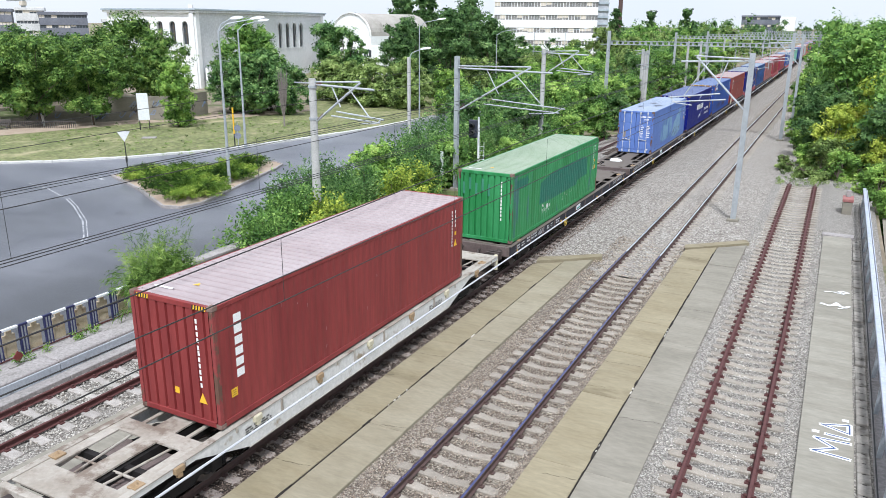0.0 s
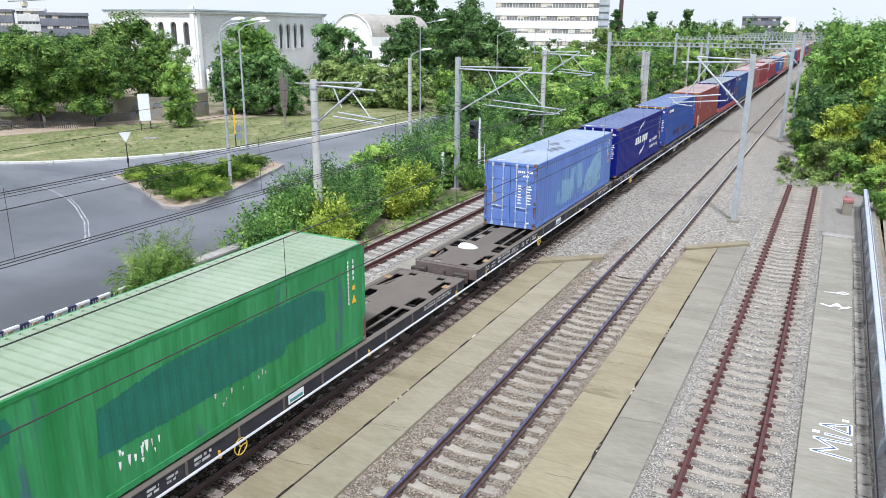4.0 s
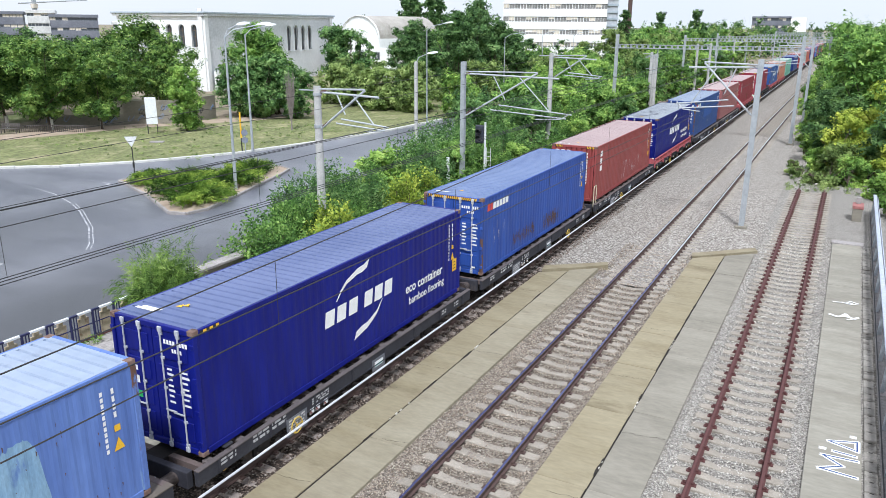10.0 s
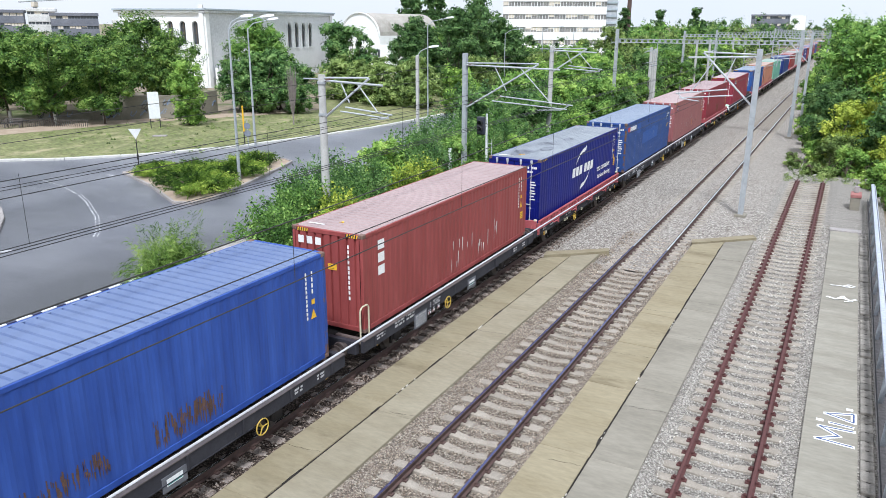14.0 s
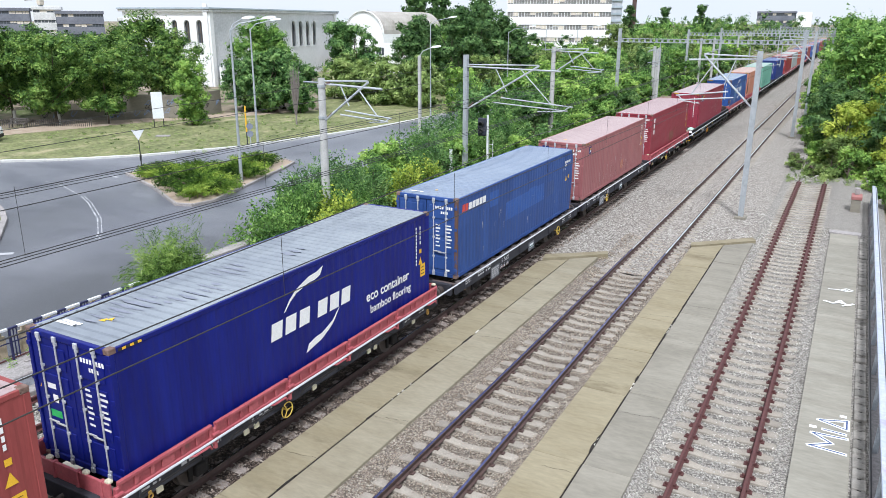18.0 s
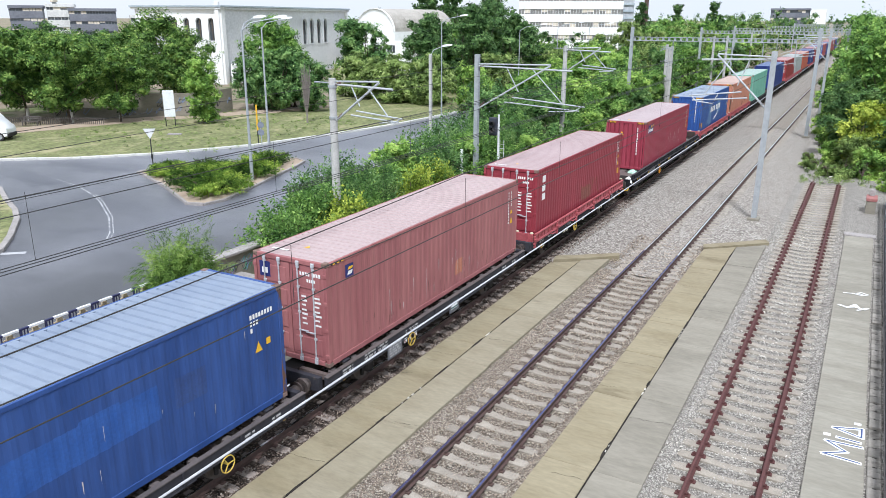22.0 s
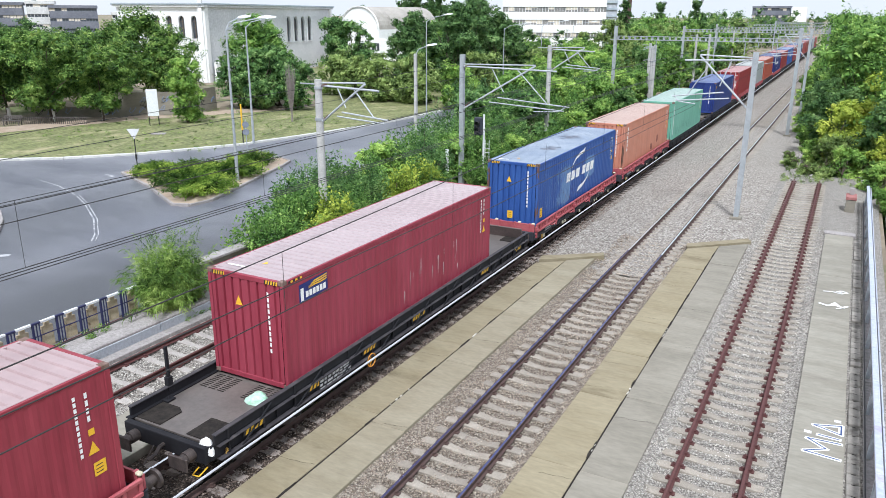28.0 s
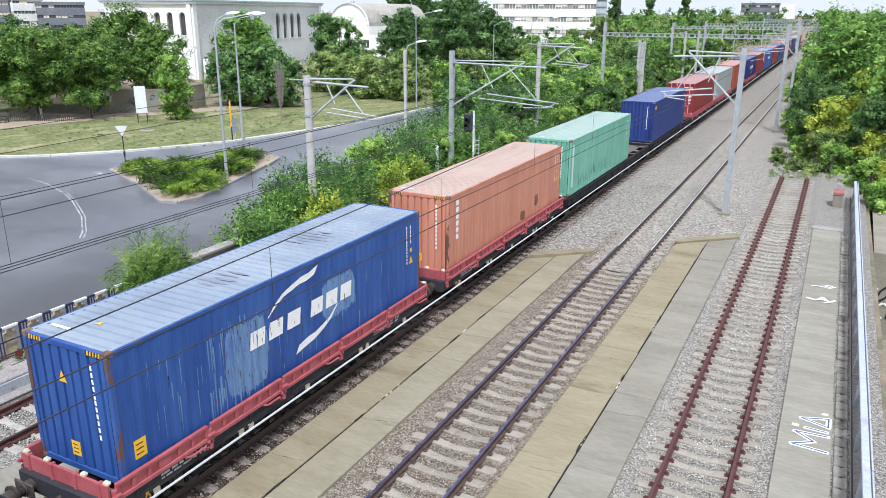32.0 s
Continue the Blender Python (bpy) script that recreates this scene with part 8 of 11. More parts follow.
VAN = [(-5.2, 0.32), (-5.25, 1.0), (-5.2, 2.2), (-5.0, 2.32), (-2.0, 2.34), (-1.15, 2.22), (-0.45, 1.40), (-0.10, 1.12), (-0.01, 0.85), (0.0, 0.36), (-0.35, 0.28)]
drive(vehicle("van", "white delivery van stopped on the path beside the lawn", "van", VAN, 1.95, [[(-1.65, 1.36), (-0.62, 1.36), (-1.08, 1.98), (-1.65, 2.02)]], (-0.62, -4.1), 0.34, VAN_WHITE, -0.05, 0.95), -50.9, 38.1, 36, 0.34, 14.6, 16.6, -9.0, 0.0)
CAR = [(-3.95, 0.32), (-4.0, 0.75), (-3.85, 1.05), (-3.2, 1.44), (-2.0, 1.46), (-1.15, 0.98), (-0.25, 0.80), (-0.02, 0.6), (0.0, 0.32), (-0.3, 0.24)]
drive(vehicle("car", "pale blue hatchback stopped on the path beside the lawn", "car", CAR, 1.72, [[(-2.1, 0.98), (-1.3, 0.98), (-1.95, 1.36), (-2.1, 1.36)], [(-3.3, 0.98), (-2.2, 0.98), (-2.2, 1.36), (-3.05, 1.34)]], (-0.72, -3.2), 0.30, CAR_SILVER, -0.04, 0.68), -54.1, 39.1, 36, 0.30, 8.2, 10.0, 0.0, -6.0)
# ---------------------------------------------------------------- buildings
RENDER_WHITE = material("white_render", (0.80, 0.805, 0.79, 1), (0.85, 0.855, 0.84, 1), 0.3, 0.85, bump=0.004, bump_scale=20, stain=(0.70, 0.69, 0.66, 1), stain_scale=0.25, stain_at=0.6, soft_edge=0.2, grain=0.05)
# the hall's white render with the shade of its dimmer side in the colour
RENDER_SHADED = material("shaded_white_render", (0.58, 0.60, 0.61, 1), (0.66, 0.67, 0.68, 1), 0.3, 0.85, stain=(0.50, 0.50, 0.50, 1), stain_scale=0.25, stain_at=0.58, soft_edge=0.2)
ROOF_TIN = material("tin_roof_edge", (0.36, 0.42, 0.46, 1), (0.46, 0.52, 0.56, 1), 0.5, 0.5, metal=0.2)
WINDOW = glass_material("window_glass", (0.07, 0.08, 0.09, 1))
FRAME_BRONZE = material("brown_window_frame", (0.10, 0.07, 0.05, 1), (0.15, 0.11, 0.08, 1), 2.0, 0.6)
CREAM = material("cream_render", (0.62, 0.56, 0.46, 1), (0.70, 0.64, 0.54, 1), 0.3, 0.85)


def arch_poly(cx, z0, w, h, n=8):
    """An arched window outline: (across, up)."""
    pts = [(cx - w / 2, z0), (cx + w / 2, z0)]
    for i in range(n + 1):
        a = math.pi * i / n
        pts.append((cx + w / 2 * math.cos(a), z0 + h - w / 2 + w / 2 * math.sin(a)))
    return pts


def wall_with_arches(b, length, z0, z1, mat, arches, thick=0.5):
    """A wall along local x (0..length) facing -y, cut by deep arched openings; returns the object."""
    s = Shape()
    xs = sorted(arches, key=lambda a: a[0])
    edge = 0.0
    def slab(x0, x1, a0, a1):
        if x1 - x0 > 0.001 and a1 - a0 > 0.001:
            s.box(x0, 0, a0, x1, thick, a1)
    for cx, w, s0, h in xs:
        slab(edge, cx - w / 2, z0, z1)
        slab(cx - w / 2, cx + w / 2, z0, s0)
        # spandrel above the arch in strips
        n = 8
        for i in range(n):
            a, c = math.pi * (1 - i / n), math.pi * (1 - (i + 1) / n)
            xa, xb = cx + w / 2 * math.cos(a), cx + w / 2 * math.cos(c)
            top = s0 + h - w / 2 + w / 2 * min(math.sin(a), math.sin(c))
            slab(xa, xb, top, z1)
        edge = cx + w / 2
    slab(edge, length, z0, z1)
    return s


def arched_hall():
    """The white hall with arched windows: two facades that meet at a pilastered corner."""
    h = thing("white_hall", None, "large white rendered hall with tall arched windows and tin-edged roof", "building")
    A, B = Vector((-76.5, 88.9)), Vector((-86.8, 135.7))
    L = (B - A).length
    ang = math.degrees(math.atan2(B.y - A.y, B.x - A.x))
    top = 11.5
    # right facade: runs from the corner away from the viewer, outside to the right of travel
    def facade(origin, rot, length, mat, arches, pane_mat):
        m = pose(origin[0], origin[1], 0, 0, 0, rot)
        w = part("wall", wall_with_arches(h, length, -0.5, top, mat, arches), mat, h, at=m)
        for cx, wd, s0, hh in arches:
            fr = part("window", Shape().prism(arch_poly(cx, s0, wd, hh), 1, 0.30, 0.34), WINDOW, w, "dark arched window")
            sur = Shape()
            op, ip = arch_poly(cx, s0 - 0.15, wd + 0.5, hh + 0.42), arch_poly(cx, s0, wd, hh)
            n = len(ip)
            v = [(a, -0.10, c) for a, c in op] + [(a, -0.10, c) for a, c in ip] + [(a, 0.02, c) for a, c in op] + [(a, 0.30, c) for a, c in ip]
            f = []
            for i in range(n):
                j = (i + 1) % n
                f += [(i, j, n + j, n + i), (i, 2 * n + i, 2 * n + j, j), (n + i, n + j, 3 * n + j, 3 * n + i)]
            part("window_surround", Shape().add(v, f), mat, w, "raised arched surround")
            part("window_frame", Shape().box(cx - 0.05, 0.24, s0, cx + 0.05, 0.30, s0 + hh - 0.05).box(cx - wd / 2, 0.24, s0 + hh * 0.45, cx + wd / 2, 0.30, s0 + hh * 0.45 + 0.1).box(cx - wd / 2, 0.24, s0 + hh * 0.72, cx + wd / 2, 0.30, s0 + hh * 0.72 + 0.1), FRAME_BRONZE, w, "brown glazing bars")
        part("cornice", Shape().box(-0.5, -0.45, top - 0.35, length + 0.5, 0.5, top + 0.0, 0.03), mat, w)
        part("roof_edge", Shape().box(-0.6, -0.65, top, length + 0.6, 0.6, top + 0.28, 0.03), ROOF_TIN, w, "blue-grey tin roof edge")
        return w
    # the less lit facade takes the render darkened for shade
    w = facade(A, ang, L, RENDER_SHADED, [(28.2 + i * 3.0, 1.6, 5.2, 4.6) for i in range(4)], WINDOW)
    for x in (0.4, L - 0.6):
        part("pilaster", Shape().box(x - 0.5, -0.3, -0.5, x + 0.5, 0.02, top, 0.03), RENDER_WHITE, w)
    C = A + Vector((-math.cos(radians(ang - 90)), -math.sin(radians(ang - 90)))) * 15.5
    w = facade(C, ang - 90, 15.5, RENDER_WHITE, [(2.8 + i * 2.2, 1.0, 6.5, 3.4) for i in range(6)], WINDOW)
    for x in (15.15,):
        part("pilaster", Shape().box(x - 0.35, -0.4, -0.5, x + 0.35, 0.02, top + 0.8, 0.03), RENDER_WHITE, w)
    D = C + (B - A)
    part("roof", Shape().prism([tuple(A), tuple(B), tuple(D), tuple(C)], 2, top - 0.05, top + 0.1), ROOF_TIN, h)
    part("back_wall", Shape().prism([tuple(C), tuple(D), tuple(D + Vector((0.4, 0))), tuple(C + Vector((0.4, 0)))], 2, -0.5, top - 0.06), RENDER_WHITE, h)
    part("end_wall", Shape().prism([tuple(B), tuple(D), tuple(D + Vector((0, -0.4))), tuple(B + Vector((0, -0.4)))], 2, -0.5, top - 0.06), RENDER_SHADED, h)
    part("entrance", Shape().box(0, 0, -0.3, 2.6, 0.5, 2.9, 0.03), RENDER_WHITE, h, at=pose(-75.2, 89.6, 0, 0, 0, ang))
    return h


arched_hall()


def vault_hall():
    """A white hall under a barrel vault."""
    b = thing("vaulted_hall", pose(-76.6, 131.0, 0, 0, 0, -4), "white hall with a grey barrel-vaulted roof and a round gable", "building")
    r, L, z = 4.8, 22.0, 7.2
    arc = [(r * math.cos(math.pi * i / 16), z + 4.5 * math.sin(math.pi * i / 16)) for i in range(17)]
    s = Shape()
    for y in (0, L):
        s.v += [(a, y, c) for a, c in arc]
    s.f = [(i, i + 1, 18 + i, 17 + i) for i in range(16)]
    part("vault_roof", s, material("weathered_vault_roof", (0.34, 0.32, 0.28, 1), (0.44, 0.41, 0.37, 1), 0.4, 0.9, stain=(0.25, 0.23, 0.20, 1), stain_scale=0.5, stain_at=0.55), b, "weathered grey vault")
    part("gable", Shape().prism(arc, 1, 0.3, 0.7), RENDER_WHITE, b, "round white gable")
    part("gable_rim", Shape().prism([(a * 1.02, c + 0.10) for a, c in arc] + [(a * 0.98, c - 0.10) for a, c in arc[::-1]], 1, 0.1, 0.5), RENDER_WHITE, b)
    part("wall", Shape().box(-r, 0.3, -0.5, r, L, z + 0.1), RENDER_WHITE, b)
    part("porch", Shape().box(1.5, -2.5, -0.5, 9.5, 0.3, 5.6, 0.04), RENDER_WHITE, b)
    for x in (2.0, 5.2):
        w = part("window", Shape().box(x, -2.56, 3.4, x + 1.8, -2.46, 4.8), WINDOW, b, "dark small-paned window")
        part("window_frame", Shape().box(x + 0.55, -2.59, 3.4, x + 0.65, -2.5, 4.8).box(x + 1.15, -2.59, 3.4, x + 1.25, -2.5, 4.8), RENDER_WHITE, w)
    part("side_house", Shape().box(-5.4, -1.5, -0.5, -2.2, 0.25, 4.0, 0.04), CREAM, b)


vault_hall()


def banded_block(x, y, rot, length, depth, floors, z0, label, storey=3.4, mat=None, n_win=14, name="office_block", glazing=None):
    """A block with strip windows between white bands."""
    b = thing(name, pose(x, y, z0, 0, 0, rot), label, "building")
    mat, glazing = mat or RENDER_WHITE, glazing or WINDOW
    part("core", Shape().box(0.3, 0.35, -1, length - 0.3, depth, floors * storey), mat, b)
    rng = random.Random(int(length * 10))
    for f in range(floors):
        z = f * storey
        part("band", Shape().box(0, 0, z - 0.5, length, 0.4, z + 1.6, 0.02), mat, b, "white parapet band")
        w = length / n_win
        for i in range(n_win):
            p = part("window", Shape().box(i * w + 0.06, 0.20, z + 1.6, (i + 1) * w - 0.06, 0.26, z + storey - 0.55), glazing, b, "window pane")
            part("window_frame", Shape().box(i * w - 0.06, 0.12, z + 1.3, i * w + 0.06, 0.24, z + storey - 0.5).box((i + 0.48) * w, 0.14, z + 1.3, (i + 0.52) * w, 0.24, z + storey - 0.5), mat, p)
            if rng.random() < 0.42:
                part("blind", Shape().box(i * w + 0.1, 0.17, z + storey - 0.5 - rng.uniform(0.3, 1.3), (i + 1) * w - 0.1, 0.19, z + storey - 0.5), CREAM, p)
    part("roof", Shape().box(-0.2, -0.2, floors * storey - 0.5, length + 0.2, depth, floors * storey + 0.4, 0.05), mat, b)
    return b


# grey-tan reflections on the panes are put into the glass colour
PALE_GLAZING = material("reflection_grey_glazing", (0.16, 0.165, 0.16, 1), (0.27, 0.26, 0.24, 1), 0.5, 0.25)
ob = banded_block(-76.0, 201.5, 20, 28.4, 12.0, 5, 2.6, "white office block with long strip windows between white bands", n_win=18, glazing=PALE_GLAZING)
tw = part("stair_tower", Shape().box(28.4, 1.0, -3, 31.3, 9, 17.6, 0.05), material("grey_lattice_facade", (0.34, 0.37, 0.40, 1), (0.48, 0.50, 0.52, 1), 1.2, 0.6), ob, "grey latticed stair tower")
for k in range(10):
    part("tower_slat", Shape().box(28.45, 0.7, k * 1.8, 31.4, 0.98, k * 1.8 + 0.5), ROOF_TIN, tw)

# apartment blocks far off on the left
APT = material("pale_grey_render", (0.58, 0.58, 0.56, 1), (0.68, 0.68, 0.66, 1), 0.3, 0.85)
APT_DARK = material("dark_slate_cladding", (0.13, 0.14, 0.17, 1), (0.19, 0.20, 0.23, 1), 0.3, 0.7)
for x, y, ln, fl, z0, m_ in ((-214, 141, 9.0, 3, 4.0, APT_DARK), (-205, 147, 7.5, 3, 4.4, APT), (-199, 150, 13.0, 3, 3.2, APT_DARK), (-188, 163, 9.0, 2, 4.2, APT), (-222, 130, 9.0, 3, 4.8, APT)):
    banded_block(x, y, 52, ln, 10.0, fl, z0, "pale modern apartment block with balconies in the distance", 2.9, m_, max(4, int(ln / 1.6)), "apartment_block")
fb = banded_block(-33.5, 398.0, 2, 16.5, 14.0, 2, 7.6, "long dark flat-roofed block with a pale end in the distance", 3.3, APT_DARK, 10, "apartment_block")
part("pale_end", Shape().box(17.0, 0.0, 0, 23.5, 14, 6.4, 0.05), RENDER_WHITE, fb, "pale end wing")

# tower crane
cr = thing("tower_crane", pose(-227, 165, 0), "thin tower crane in the distance", "crane")
part("mast", Shape().box(-0.5, -0.5, 0, 0.5, 0.5, 17.4), STEEL_GREY, cr)
part("jib", Shape().cyl((-8, 0, 16.0), (26, 0, 16.7), 0.24, 0.14, n=5), STEEL_GREY, cr)
part("cab", Shape().box(-0.8, -0.8, 14.4, 0.8, 0.8, 15.8, 0.05), CREAM, cr)

# stack at the skyline
st = thing("chimney_stack", pose(-66.5, 300, 0), "thin dark chimney stack behind the trees", "chimney")
part("shaft", Shape().cyl((0, 0, 0), (0, 0, 34), 0.9, 0.7, n=12), RAIL_DARK, st)
# ---------------------------------------------------------------- plants
LEAF_GREEN = leaf_material("fresh_green_leaves", [(0.006, 0.018, 0.005, 1), (0.104, 0.225, 0.049, 1), (0.260, 0.440, 0.100, 1), (0.488, 0.636, 0.180, 1)])
LEAF_DARK = leaf_material("dark_green_leaves", [(0.004, 0.011, 0.004, 1), (0.060, 0.134, 0.043, 1), (0.156, 0.278, 0.089, 1), (0.324, 0.462, 0.174, 1)])
LEAF_MID = leaf_material("green_street_tree_leaves", [(0.004, 0.010, 0.003, 1), (0.068, 0.148, 0.033, 1), (0.205, 0.340, 0.074, 1), (0.460, 0.560, 0.165, 1)])
LEAF_YELLOW = leaf_material("yellow_green_leaves", [(0.066, 0.121, 0.020, 1), (0.286, 0.385, 0.055, 1), (0.528, 0.605, 0.099, 1), (0.770, 0.792, 0.176, 1)])
LEAF_LIME = leaf_material("lime_green_leaves", [(0.011, 0.030, 0.007, 1), (0.151, 0.292, 0.060, 1), (0.351, 0.535, 0.119, 1), (0.605, 0.734, 0.216, 1)])
LEAF_OLIVE = leaf_material("olive_leaves", [(0.011, 0.024, 0.008, 1), (0.151, 0.232, 0.067, 1), (0.308, 0.416, 0.127, 1), (0.518, 0.605, 0.238, 1)])
LEAF_JUNIPER = leaf_material("juniper_sprays", [(0.004, 0.011, 0.003, 1), (0.038, 0.092, 0.014, 1), (0.200, 0.330, 0.045, 1), (0.560, 0.660, 0.130, 1)])
LEAF_WILLOW = leaf_material("willow_leaves", [(0.016, 0.042, 0.010, 1), (0.080, 0.158, 0.034, 1), (0.215, 0.350, 0.075, 1), (0.400, 0.540, 0.140, 1), (0.600, 0.680, 0.270, 1)])
LEAF_SHRUB = leaf_material("shrub_leaves", [(0.005, 0.017, 0.005, 1), (0.082, 0.185, 0.044, 1), (0.217, 0.383, 0.090, 1), (0.473, 0.651, 0.192, 1)])
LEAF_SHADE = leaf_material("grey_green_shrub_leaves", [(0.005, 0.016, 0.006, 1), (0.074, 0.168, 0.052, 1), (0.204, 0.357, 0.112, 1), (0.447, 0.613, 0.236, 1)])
BARK = material("brown_bark", (0.07, 0.05, 0.038, 1), (0.12, 0.09, 0.07, 1), 5.0, 0.95, bump=0.02, bump_scale=20)
LIMEWASH = material("limewashed_bark", (0.60, 0.59, 0.55, 1), (0.70, 0.69, 0.65, 1), 5.0, 0.95, bump=0.02, bump_scale=20)


def leaves_mesh(name, mat, q, k):
    """A mesh of separate leaves with k corners each; q: corner array of (count * k, 3)."""
    count = len(q) // k
    me = bpy.data.meshes.new(name)
    me.vertices.add(len(q))
    me.vertices.foreach_set("co", q.astype(np.float32).ravel())
    me.loops.add(len(q))
    me.loops.foreach_set("vertex_index", np.arange(len(q), dtype=np.int32))
    me.polygons.add(count)
    me.polygons.foreach_set("loop_start", np.arange(0, len(q), k, dtype=np.int32))
    me.polygons.foreach_set("loop_total", np.full(count, k, dtype=np.int32))
    me.materials.append(mat)
    me.update(calc_edges=True)
    return me


def unit(a):
    return a / np.linalg.norm(a, axis=1, keepdims=True)


def leaf_mesh(name, mat, blobs, count, leaf, seed, shell=0.5, ratio=0.55, clump=9, inner=0.14, heart=1.0):
    """Sprays of small leaves round uneven lumps, over larger shaded leaves inside. blobs: (x, y, z, rx, ry, rz)."""
    r = np.random.RandomState(seed)
    bl = np.array(blobs, float)
    wt = bl[:, 3] * bl[:, 5]
    pick = r.choice(len(bl), count, p=wt / wt.sum())
    # each lump carries sprays of its own size and reach, with gaps between them
    tuft = r.normal(size=(len(bl), clump, 3)) + [0, 0, 0.25]
    tuft /= np.linalg.norm(tuft, axis=2, keepdims=True)
    reach = r.uniform(0.55, 1.45, (len(bl), clump))
    k = r.randint(0, clump, count)
    core = r.rand(count) < inner
    d = unit(tuft[pick, k] + unit(r.normal(size=(count, 3))) * (0.15 + 0.45 * r.rand(count))[:, None])
    d[core] = unit(r.normal(size=(core.sum(), 3)))
    rad = (shell + (1.0 - shell) * r.rand(count) ** 0.6) * reach[pick, k]
    rad[core] = 0.35 + 0.35 * r.rand(core.sum())
    c = bl[pick, :3] + d * bl[pick, 3:] * rad[:, None]
    n = unit(d * 0.75 + r.normal(size=(count, 3)) * 0.5 + [0, 0, 0.5])
    u = unit(np.cross(n, r.normal(size=(count, 3))))
    v = np.cross(n, u)
    s = leaf * (0.55 + 0.9 * r.rand(count))
    s[core] *= 1.6
    s = s[:, None]
    q = np.stack([c - u * s * 0.8 + v * s * ratio, c + u * s - n * s * 0.2, c - u * s * 0.8 - v * s * ratio], 1).reshape(-1, 3)
    # the dense heart of each lump, in ragged facets
    g = (1 + 5 ** 0.5) / 2
    ico = unit(np.array([(-1, g, 0), (1, g, 0), (-1, -g, 0), (1, -g, 0), (0, -1, g), (0, 1, g), (0, -1, -g), (0, 1, -g), (g, 0, -1), (g, 0, 1), (-g, 0, -1), (-g, 0, 1)], float))
    tri = np.array([(0, 11, 5), (0, 5, 1), (0, 1, 7), (0, 7, 10), (0, 10, 11), (1, 5, 9), (5, 11, 4), (11, 10, 2), (10, 7, 6), (7, 1, 8), (3, 9, 4), (3, 4, 2), (3, 2, 6), (3, 6, 8), (3, 8, 9), (4, 9, 5), (2, 4, 11), (6, 2, 10), (8, 6, 7), (9, 8, 1)])
    hub = bl[:, None, :3] + ico[None] * bl[:, None, 3:] * r.uniform(0.26, 0.52, (len(bl), 12, 1)) * heart
    return leaves_mesh(name, mat, np.concatenate([q, hub[:, tri].reshape(-1, 3)]), 3)


def blade_mesh(name, mat, stems, per, length, width, seed, spread=0.06, start=0.25):
    """Long narrow leaves along bent stems. stems: array (count, points, 3)."""
    r = np.random.RandomState(seed)
    st = np.array(stems, float)
    count = len(st) * per
    i = np.repeat(np.arange(len(st)), per)
    f = (start + (1 - start) * r.rand(count) ** 0.8) * (st.shape[1] - 1.001)
    j = f.astype(int)
    a, b = st[i, j], st[i, j + 1]
    c = a + (b - a) * (f - j)[:, None] + r.normal(size=(count, 3)) * spread
    u = unit(unit(b - a) * 0.75 + r.normal(size=(count, 3)) * 0.45 + [0, 0, -0.25])
    v = unit(np.cross(u, r.normal(size=(count, 3))))
    s = (0.6 + 0.8 * r.rand(count))[:, None]
    q = np.stack([c, c + u * s * length * 0.5 + v * s * width, c + u * s * length + [0, 0, -0.25 * length], c + u * s * length * 0.5 - v * s * width], 1).reshape(-1, 3)
    return leaves_mesh(name, mat, q, 4)


def shoot_bush(name, label, w, h, count, per, length, width, mat, seed, category="bush"):
    """A bush of upright leafy shoots that fan out from its foot."""
    rng = random.Random(seed)
    t = thing(name, None, label, category)
    stems = []
    for i in range(count):
        a, q = rng.uniform(0, 6.283), rng.random()
        foot, lean = w * 0.26 * math.sqrt(rng.random()), w * 0.46 * q
        up = h * rng.uniform(0.55, 1.0) * (1 - 0.45 * q)
        b = a + rng.uniform(-0.5, 0.5)
        kink = rng.uniform(-0.12, 0.12)
        stems.append([(foot * math.cos(a) + (lean * f ** 1.3 + kink * math.sin(3 * f)) * math.cos(b), foot * math.sin(a) + (lean * f ** 1.3 + kink * math.sin(3 * f)) * math.sin(b), up * f - 0.06 * up * f ** 3) for f in (0, 0.2, 0.4, 0.6, 0.8, 1.0)])
    s = Shape()
    for pts in stems[:24]:
        s.tube(pts[:5], 0.014, 3)
    tagged(part("stem", s, BARK, t), kind="stuff")
    part("crown", blade_mesh("crown", mat, stems, per, length, width, seed, 0.085, 0.06), None, t)
    return t


def crown_blobs(rng, w, h, z0, n, low=0.12):
    """Uneven lumps that fill a crown of width w from z0 to z0 + h."""
    out = []
    for i in range(int(n * 1.7)):
        f = rng.uniform(low, 0.93)
        span = w / 2 * math.sin(math.pi * (0.12 + 0.80 * f)) ** 0.7
        a = i * 2.4 + rng.uniform(-0.5, 0.5)
        rr = span * rng.uniform(0.15, 0.92)
        s = w * rng.uniform(0.07, 0.19)
        out.append((rr * math.cos(a), rr * math.sin(a), z0 + h * f, s, s, s * rng.uniform(0.65, 0.95)))
    return out


